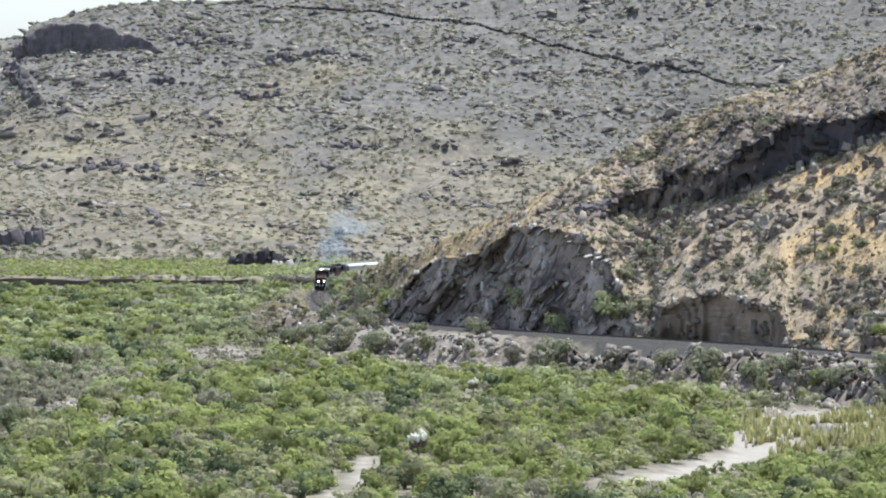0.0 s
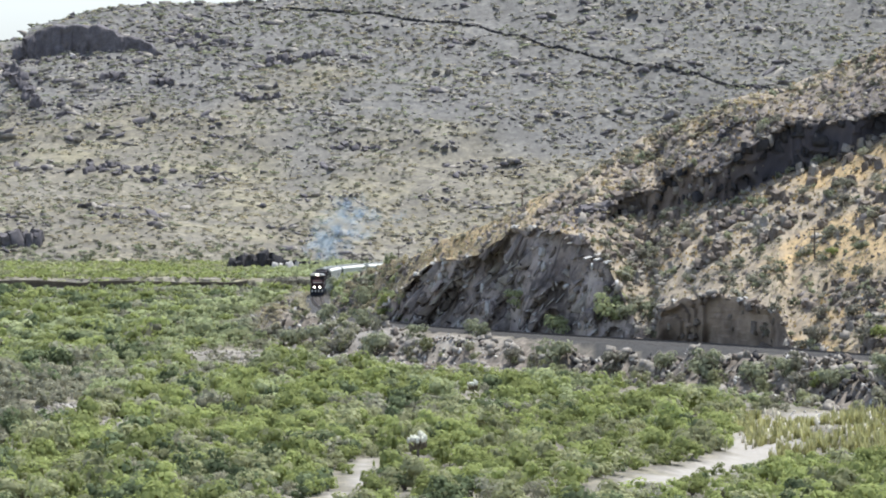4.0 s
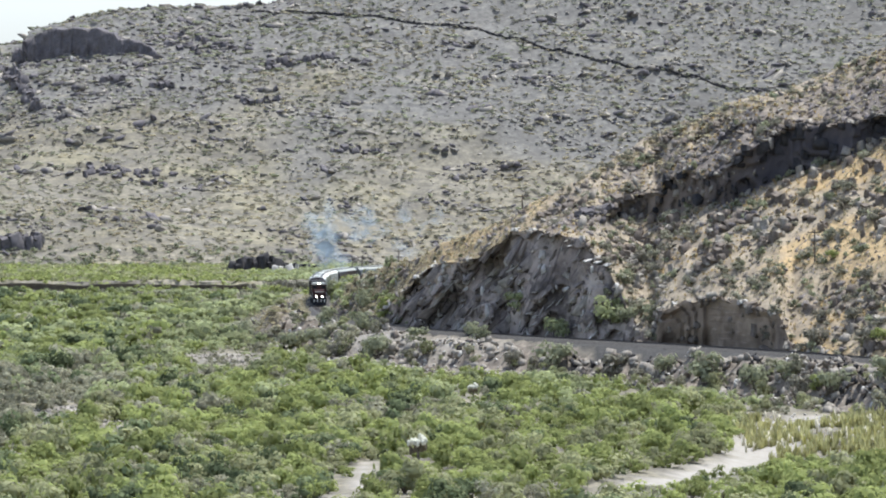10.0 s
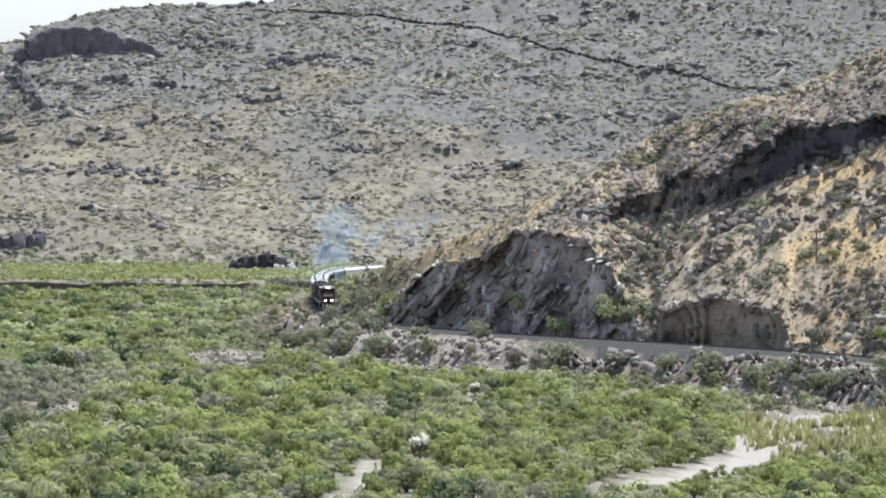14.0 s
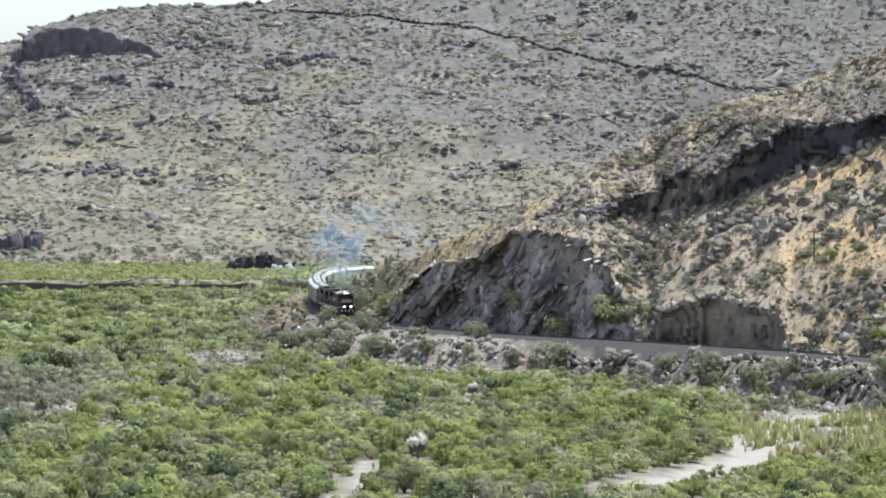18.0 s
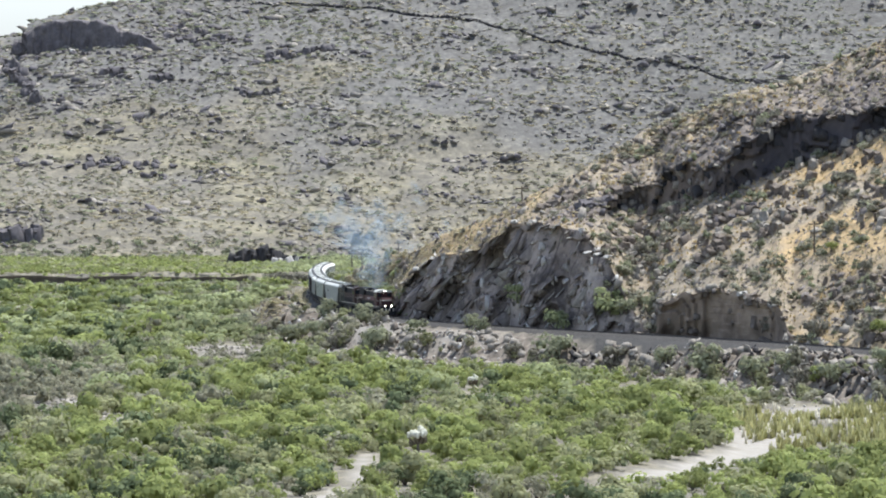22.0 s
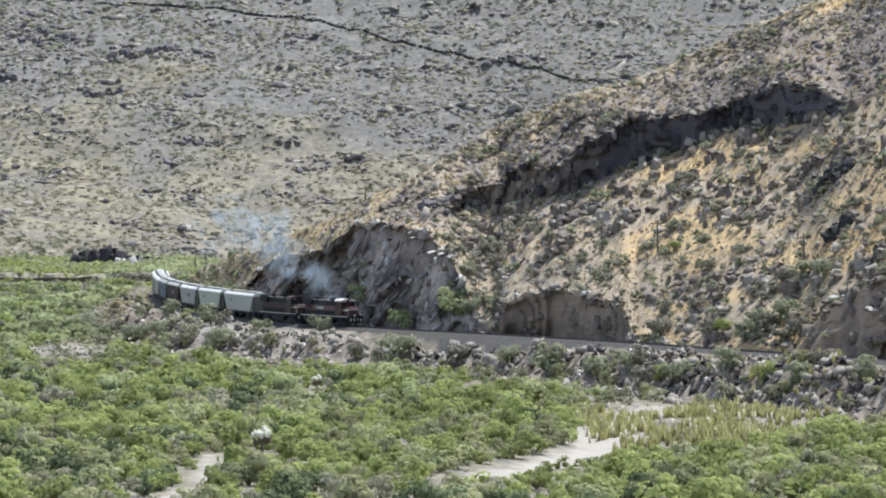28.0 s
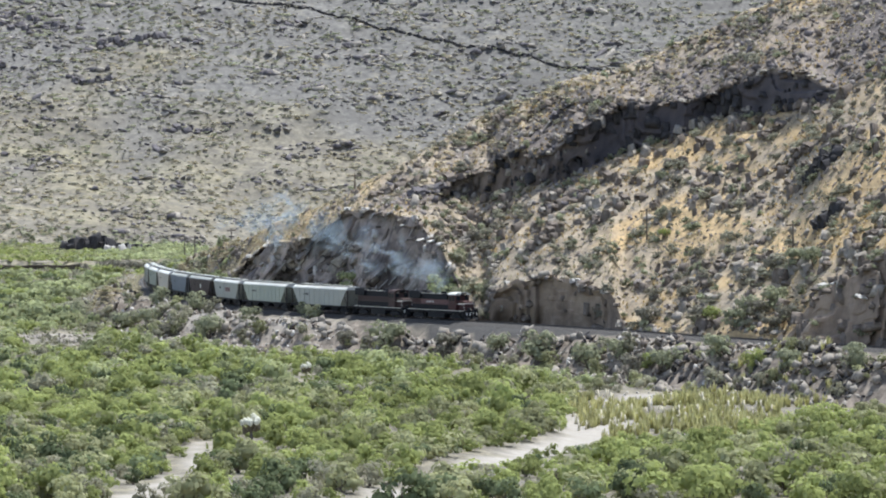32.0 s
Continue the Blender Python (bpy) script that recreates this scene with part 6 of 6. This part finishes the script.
def locomotive(body, stripe, lit, label, length):
    root = tagged(new("locomotive", None), label, "locomotive")

    bm = bm_new()
    box(bm, -1.52, 1.52, -9.9, 9.9, 1.28, 1.62, 0.03)
    box(bm, -1.3, 1.3, -9.6, 9.6, 1.05, 1.28)
    part("underframe", bm, M_BLACK, root)
    for e in (-1, 1):
        bm = bm_new()
        prism(bm, [(e * 9.9, 1.62), (e * 10.12, 1.6), (e * 10.2, 0.5), (e * 10.45, 0.16), (e * 10.38, 0.12), (e * 9.95, 0.42), (e * 9.9, 1.2)], -1.45, 1.45)
        pilot = part("pilot", bm, M_BLACK, root)
        for k in (-1.05, -0.35, 0.35, 1.05):
            bm = bm_new()
            prism(bm, [(e * 10.16, 1.3), (e * 10.21, 0.8), (e * 10.19, 0.8), (e * 10.14, 1.3)], k - 0.1, k + 0.1)
            part("warning_stripe", bm, M_WHITE, pilot, "white warning stripe")
        coupler(root, e * 10.1, e)
        for sx in (-1, 1):
            bm = bm_new()
            for k in range(4):
                box(bm, sx * 1.12, sx * 1.52, e * 9.2, e * 9.75, 0.42 + 0.3 * k, 0.47 + 0.3 * k)
            box(bm, sx * 1.10, sx * 1.14, e * 9.2, e * 9.75, 0.4, 1.4)
            part("steps", bm, M_BLACK, root)
        bogie(root, e * 6.4, 2, 3.1, 0.51)
    bm = bm_new()
    prism(bm, [(-2.9, 1.05), (2.9, 1.05), (2.9, 0.55), (2.5, 0.32), (-2.5, 0.32), (-2.9, 0.55)], -1.35, 1.35)
    part("fuel_tank", bm, M_BLACK, root)
    # long hood with its lower doors, coloured band, dark upper grilles and pale roof edge
    bm = bm_new()
    box(bm, -0.93, 0.93, -9.0, 4.5, 1.62, 2.35)
    part("hood_sill", bm, M_BLACK, root)
    bm = bm_new()
    box(bm, -0.95, 0.95, -9.05, 4.5, 2.35, 3.25, 0.03)
    part("hood_middle", bm, body, root)
    for i in range(14):
        for sx in (-1, 1):
            bm = bm_new()
            box(bm, sx * 0.95, sx * 0.975, -8.6 + i * 0.93, -8.6 + i * 0.93 + 0.80, 2.42, 3.18)
            door = part("hood_door", bm, stripe if i > 2 else body, root)
            if lit and i in (5, 6, 7):
                bm = bm_new()
                box(bm, sx * 0.975, sx * 0.985, -8.55 + i * 0.93, -8.6 + i * 0.93 + 0.7, 2.72, 2.92)
                part("lettering_bar", bm, M_WHITE, door)
    bm = bm_new()
    box(bm, -0.95, 0.95, -9.05, 4.5, 3.25, 4.12, 0.05)
    part("hood_top", bm, M_BLACK, root)
    bm = bm_new()
    for sx in (-1, 1):
        box(bm, sx * 0.88, sx * 1.0, -9.0, 4.4, 4.12, 4.19)
    part("roof_edge", bm, M_CREAM, root, "pale roof edge strips")
    bm = bm_new()
    prism(bm, [(-9.3, 3.35), (-9.3, 4.35), (-9.1, 4.5), (-5.9, 4.5), (-5.6, 4.2), (-5.6, 3.6), (-5.9, 3.35)], -1.38, 1.38)
    part("radiator", bm, M_BLACK, root)
    for k in range(3):
        bm = bm_new()
        tube(bm, (0, -8.3 + k * 1.1, 4.5), (0, -8.3 + k * 1.1, 4.62), 0.5, n=16)
        part("fan", bm, M_STEEL, root)
    bm = bm_new()
    box(bm, -0.35, 0.35, 0.2, 1.2, 4.12, 4.5, 0.05)
    part("exhaust_stack", bm, M_BLACK, root)
    bm = bm_new()
    box(bm, -1.2, 1.2, 2.4, 3.6, 3.4, 4.2, 0.05)
    part("air_intake", bm, M_BLACK, root)
    # cab
    bm = bm_new()
    box(bm, -1.5, 1.5, 4.5, 7.0, 1.62, 2.9, 0.04)
    part("cab_lower", bm, body, root)
    bm = bm_new()
    box(bm, -1.5, 1.5, 4.5, 7.0, 2.9, 4.1, 0.04)
    cab = part("cab_upper", bm, body, root)
    for sx in (-1, 1):
        for y0 in (4.75, 5.8):
            bm = bm_new()
            box(bm, sx * 1.495, sx * 1.52, y0, y0 + 0.85, 3.15, 3.85)
            part("side_window", bm, M_GLASS, cab)
        bm = bm_new()
        box(bm, sx * 0.55, sx * 1.3, 6.99, 7.03, 3.25, 3.9)
        part("windscreen", bm, M_GLASS, cab)
    bm = bm_new()
    n = 8
    va = []
    for yy in (4.35, 7.2):
        ring = []
        for i in range(n + 1):
            a = math.pi * i / n
            ring.append(bm.verts.new((1.56 * math.cos(a), yy, 4.08 + 0.42 * math.sin(a) ** 0.8)))
        va.append(ring)
        bm.faces.new(ring)
    for i in range(n):
        bm.faces.new((va[0][i], va[0][i + 1], va[1][i + 1], va[1][i]))
    bm.faces.new((va[0][0], va[1][0], va[1][n], va[0][n]))
    part("cab_roof", bm, M_WHITE if lit else body, root, "white arched cab roof" if lit else "")
    # nose
    bm = bm_new()
    prism(bm, [(7.0, 1.62), (9.3, 1.62), (9.3, 2.75), (9.05, 3.05), (7.0, 3.15)], -0.92, 0.92)
    part("nose", bm, body, root)
    bm = bm_new()
    box(bm, -0.93, 0.93, 7.05, 9.32, 2.62, 2.78)
    part("nose_stripe", bm, M_CREAM, root, "cream stripe round the nose")
    bm = bm_new()
    box(bm, -0.42, 0.42, 6.98, 7.22, 3.98, 4.42, 0.04)
    house = part("headlight_housing", bm, M_BLACK, root)
    for sx in (-1, 1):
        bm = bm_new()
        tube(bm, (sx * 0.17, 7.23, 4.2), (sx * 0.17, 7.26, 4.2), 0.13, n=12)
        part("headlight", bm, M_LAMP if lit else M_GLASS, house)
        # added tube, long enough to cut off the glowing lens seen sideways
        part("headlight_cutoff", cowl(sx * 0.17, 7.22, 7.95, 4.2, 0.165), M_BLACK, house)
        bm = bm_new()
        box(bm, sx * 0.62 - 0.2, sx * 0.62 + 0.2, 9.95, 10.2, 1.62, 2.02, 0.03)
        lamp = part("ditch_light", bm, M_BLACK, root)
        bm = bm_new()
        tube(bm, (sx * 0.62, 10.19, 1.82), (sx * 0.62, 10.25, 1.82), 0.16, n=12)
        part("lens", bm, M_LAMP if lit else M_GLASS, lamp)
        part("ditch_light_cutoff", cowl(sx * 0.62, 10.18, 10.98, 1.82, 0.20), M_BLACK, lamp)
        bm = bm_new()
        box(bm, sx * 0.5, sx * 1.0, 7.0, 7.12, 4.0, 4.25)
        part("number_board", bm, M_CREAM, root)
        # walkway rail
        for k in range(12):
            bm = bm_new()
            tube(bm, (sx * 1.47, -9.3 + k * 1.2, 1.6), (sx * 1.47, -9.3 + k * 1.2, 2.55), 0.022, n=6)
            part("rail_post", bm, M_STEEL, root)
        bm = bm_new()
        tube(bm, (sx * 1.47, -9.3, 2.55), (sx * 1.47, 4.4, 2.55), 0.025, n=6)
        part("handrail", bm, M_STEEL, root)
        bm = bm_new()
        box(bm, sx * 1.525, sx * 1.54, -9.6, 9.6, 1.5, 1.6)
        part("sill_stripe", bm, M_CREAM, root)
        bm = bm_new()
        tube(bm, (sx * 1.38, 7.1, 2.6), (sx * 1.38, 9.7, 2.6), 0.025, n=6)
        tube(bm, (sx * 1.38, 9.7, 1.6), (sx * 1.38, 9.7, 2.6), 0.025, n=6)
        part("front_handrail", bm, M_WHITE, root)
    bm = bm_new()
    tube(bm, (0.0, -2.4, 4.1), (0.0, -2.4, 4.4), 0.12, n=10)
    part("horn", bm, M_STEEL, root)
    for ob in root.children_recursive:  # four-axle frame, length and width scaled to fit the camera's view
        for v in ob.data.vertices:
            v.co.y *= length / 21.6
            v.co.x *= 0.94
    return root


def hopper(paint, label, mark, length):
    """A covered grain wagon: ribbed sides, sloped end sheets, hatched roof, outlet chutes."""
    root = tagged(new("hopper_wagon", None), label, "rail wagon")
    prof = [(1.55, 1.25), (1.60, 1.5), (1.60, 3.95), (1.5, 4.2), (1.1, 4.45), (0.5, 4.58), (0, 4.6)]
    prof = prof + [(-x, z) for x, z in prof[-2::-1]]

    def reach(z):
        return 6.0 + 1.85 * min(1, max(0, (z - 1.25) / 2.3))
    bm = bm_new()
    rings = [[bm.verts.new((x, e * reach(z), z)) for x, z in prof] for e in (-1, 1)]
    n = len(prof)
    for i in range(n - 1):
        if prof[i][1] <= 3.95 and prof[i + 1][1] <= 3.95:
            bm.faces.new((rings[0][i], rings[0][i + 1], rings[1][i + 1], rings[1][i]))
    bm.faces.new((rings[0][0], rings[1][0], rings[1][n - 1], rings[0][n - 1]))
    bm.faces.new(rings[0])
    bm.faces.new(rings[1])
    body = part("body", bm, paint, root)
    bm = bm_new()
    rr = [[bm.verts.new((x * 1.01, e * 7.95, z + 0.01)) for x, z in prof if z >= 3.9] for e in (-1, 1)]
    for i in range(len(rr[0]) - 1):
        bm.faces.new((rr[0][i], rr[0][i + 1], rr[1][i + 1], rr[1][i]))
    bm.faces.new(rr[0])
    bm.faces.new(rr[1])
    bm.faces.new((rr[0][0], rr[1][0], rr[1][-1], rr[0][-1]))
    # roof paler than the sides: the sunlit top is put into colour
    roof = part("roof", bm, M_WHITE if paint not in (M_BROWN, M_SLATE) else M_GREYP, root, "pale roof, its sunlit brightness put into the paint")
    for k in range(5):
        bm = bm_new()
        box(bm, -0.42, 0.42, -6.9 + k * 2.85, -6.9 + k * 2.85 + 2.4, 4.58, 4.72, 0.03)
        part("hatch", bm, M_GREYP, roof)
    for sx in (-1, 1):
        bm = bm_new()
        box(bm, sx * 0.62, sx * 1.05, -7.9, 7.9, 4.6, 4.64)
        part("running_board", bm, M_STEEL, roof)
        for k in range(9):
            yy = -5.8 + 1.45 * k
            bm = bm_new()
            box(bm, sx * 1.60, sx * 1.66, yy - 0.05, yy + 0.05, 1.4, 3.95)
            part("rib", bm, paint, body)
        bm = bm_new()
        box(bm, sx * 1.5, sx * 1.64, -8.2, 8.2, 1.12, 1.36)
        # black instead of the wagon's paint: shade below the body in colour
        part("side_sill", bm, M_BLACK, root)
        bm = bm_new()
        box(bm, sx * 1.56, sx * 1.65, -7.9, 7.9, 3.88, 4.02)
        part("top_chord", bm, paint, root)
        if mark:
            bm = bm_new()
            box(bm, sx * 1.605, sx * 1.625, 0.4 if mark is M_WHITE else -0.6, 1.1 if mark is M_WHITE else 2.6, 2.5, 3.2)
            part("marking", bm, mark, body)
        bm = bm_new()
        for k in range(3):
            box(bm, sx * 1.605, sx * 1.618, -4.6 + 0.55 * k, -4.25 + 0.55 * k, 2.9, 3.2)
        part("lettering_bars", bm, M_BLACK, body)
    for k in range(3):
        y = -3.9 + 3.9 * k
        bm = bm_new()
        prism(bm, [(y - 1.75, 1.3), (y + 1.75, 1.3), (y + 0.45, 0.45), (y - 0.45, 0.45)], -1.2, 1.2)
        # black chute: the deep shade under the wagon is put into the colour
        part("outlet_chute", bm, M_BLACK, root)
    bm = bm_new()
    box(bm, -0.3, 0.3, -8.4, 8.4, 0.85, 1.2)
    part("centre_sill", bm, M_BLACK, root)
    for e in (-1, 1):
        bm = bm_new()
        for sx in (-1, 1):
            box(bm, sx * 1.42, sx * 1.56, e * 8.1, e * 8.25, 1.1, 3.9)
            tube(bm, (sx * 1.45, e * 8.15, 1.25), (sx * 1.45, e * 7.2, 2.9), 0.06, n=6)
        box(bm, -1.6, 1.6, e * 7.2, e * 8.5, 1.12, 1.24)
        # dark steel: the dark gaps between wagons are put into the colour
        part("end_frame", bm, M_STEEL, root)
        bm = bm_new()
        for k in range(8):
            box(bm, 0.95, 1.4, e * 8.25, e * 8.3, 1.3 + 0.38 * k, 1.34 + 0.38 * k)
        part("ladder", bm, M_STEEL, root)
        coupler(root, e * 8.35, e)
        bogie(root, e * 6.7, 2, 1.75, 0.46)
    for ob in root.children_recursive:  # frame length scaled to fit the camera's view
        for v in ob.data.vertices:
            v.co.y *= length / 18.12
    return root


TRAIN = [(locomotive(M_MAROON, M_ROSE, True, "maroon diesel freight locomotive with lit headlights and white cab roof", 16.3), 16.3, 9.6),
         (locomotive(M_DULLRED, M_DULLRED, False, "faded brown-red diesel locomotive coupled behind the leader", 15.2), 15.2, 9.0)]
for paint, label, mark, length in ((M_GREYP, "pale grey covered hopper wagon with ribbed sides", None, 19.0), (M_GREENP, "pale green-grey covered hopper wagon", None, 18.0),
                                   (M_GREYP, "pale grey covered hopper wagon with a faded red mark", M_ROSE, 16.4), (M_BROWN, "dark brown covered hopper wagon", M_WHITE, 17.2),
                                   (M_SLATE, "slate grey covered hopper wagon", None, 16.4), (M_CREAM, "cream covered hopper wagon", None, 16.0), (M_GREENP, "pale green-grey covered hopper wagon", None, 17.5),
                                   (M_GREYP, "pale grey covered hopper wagon at the train's end", None, 17.5)):
    TRAIN.append((hopper(paint, label, mark, length), length, length * 0.74))


def lead_s(t):
    """How far the train's head has come along the railway."""
    return S_AT_START + 5.835 * t + 0.0482 * t * t


def car_pose(s_mid, span):
    a, b = on_track(s_mid - span / 2), on_track(s_mid + span / 2)
    h = b - a
    c = (a + b) / 2
    return pose(*c, math.degrees(math.atan2(h[2], math.hypot(h[0], h[1]))), 0, math.degrees(math.atan2(-h[0], h[1])))


# ---- exhaust ----
def smoke_material():
    m = bpy.data.materials.new("exhaust_haze")
    m.use_nodes = True
    nt = m.node_tree
    nt.nodes.remove(nt.nodes["Principled BSDF"])
    d, t, mx = nt.nodes.new("ShaderNodeBsdfDiffuse"), nt.nodes.new("ShaderNodeBsdfTransparent"), nt.nodes.new("ShaderNodeMixShader")
    col = (0.42, 0.52, 0.60, 1)
    tr = nt.nodes.new("ShaderNodeBsdfTranslucent")
    both = nt.nodes.new("ShaderNodeMixShader")
    d.inputs[0].default_value = tr.inputs[0].default_value = col
    nt.links.new(d.outputs[0], both.inputs[1])
    nt.links.new(tr.outputs[0], both.inputs[2])
    thin = nt.nodes.new("ShaderNodeMath")
    thin.operation = "MULTIPLY"
    thin.inputs[1].default_value = 0.3
    nt.links.new(attribute(nt, "soft"), thin.inputs[0])
    nt.links.new(thin.outputs[0], mx.inputs[0])
    nt.links.new(t.outputs[0], mx.inputs[1])
    nt.links.new(both.outputs[0], mx.inputs[2])
    nt.links.new(mx.outputs[0], nt.nodes["Material Output"].inputs[0])
    return m


M_SMOKE = smoke_material()


def wisp(seed, n=3):
    """A wisp of haze: a few soft-edged flakes that thin out to nothing at the rim."""
    g = np.random.default_rng(seed)
    vs, fs, soft = [], [], []
    k = 12
    ring = np.arange(k) * 2 * np.pi / k
    for i in range(n):
        c = g.normal(size=3) * np.array([0.8, 1.1, 0.8])
        a = g.normal(size=3)
        a /= np.linalg.norm(a)
        e = np.cross(a, g.normal(size=3))
        e /= np.linalg.norm(e)
        r = g.uniform(1.3, 2.5)
        wave = 1 + 0.22 * np.sin(2 * ring + g.uniform(0, 6)) + 0.12 * np.sin(5 * ring + g.uniform(0, 6))
        base = len(soft)
        vs.append(c)
        soft.append(1.0)
        for rr, w in ((0.5, 0.42), (1.0, 0.0)):
            for q, m in zip(ring, wave):
                vs.append(c + rr * r * m * (a * math.cos(q) + e * math.sin(q)))
                soft.append(w)
        for j in range(k):
            p0, p1 = base + 1 + j, base + 1 + (j + 1) % k
            fs += [(base, p0, p1), (p0, p0 + k, p1 + k), (p0, p1 + k, p1)]
    return mesh_np("smoke_puff", np.array(vs), np.array(fs), M_SMOKE, {"soft": soft})


WISPS = [wisp(200 + i) for i in range(4)]
SMOKE = []
gs = np.random.default_rng(99)
for e in range(47):
    te = -5.6 + 0.8 * e
    for k in range(3):
        ob = tagged(new("smoke_puff", WISPS[(e + k) % 4]), "thin blue-grey diesel exhaust haze above the locomotive", "smoke", "exhaust smoke", "stuff")
        SMOKE.append((ob, te + 0.27 * k, gs.uniform(0, 2 * np.pi), gs.uniform(0.1, 1.0), gs.uniform(0.75, 1.2), gs.uniform(-35, 35), gs.uniform(0, 180)))


def stack_place(t):
    return car_pose(lead_s(t) - 8.15, 9.6) @ pose(0, 0.7, 0)


def puff_pose(t, te, ang, spread_k, rise, tilt, turn):
    if t <= te:
        m = stack_place(t)
        return m @ pose(0, -1.5, -6.0)
    age = t - te
    at = stack_place(te).translation
    r = 0.3 + 1.9 * spread_k * min(age, 9) ** 0.8
    x = at.x + 0.7 * min(age, 12) + r * math.cos(ang)
    y = at.y + 0.3 * age + r * math.sin(ang)
    z = at.z + 4.6 + rise * (5.2 * (1 - math.exp(-age / 1.0)) + 0.75 * min(age, 10))
    # old puffs are moved behind the spur, out of the camera's view
    u = min(1.0, max(0.0, (age - 9.5) / 3.5))
    x, y, z = x + (6 + 8 * math.cos(ang) - x) * u, y + (985 + 12 * spread_k - y) * u, z + (7 - z) * u * u
    return pose(x, y, z, tilt, 0, turn % 80 + 6 * min(age, 8))


def motions():
    head = 0.0
    for ob, length, span in TRAIN:
        mid = head + length / 2
        walk(ob, [(t, car_pose(lead_s(t) - mid, span)) for t in range(0, 33)])
        head += length
    for ob, te, *rest in SMOKE:
        times = {0.0, 32.0}
        times |= {float(t) for t in range(0, 33, 2) if t < te - 0.1}
        times |= {te + d for d in (-0.04, 0.4, 1, 2, 3.5, 5.5, 8, 10, 11.5, 13, 15) if 0 < te + d < 32}
        walk(ob, [(t, puff_pose(t, te, *rest)) for t in sorted(times)])


motions()
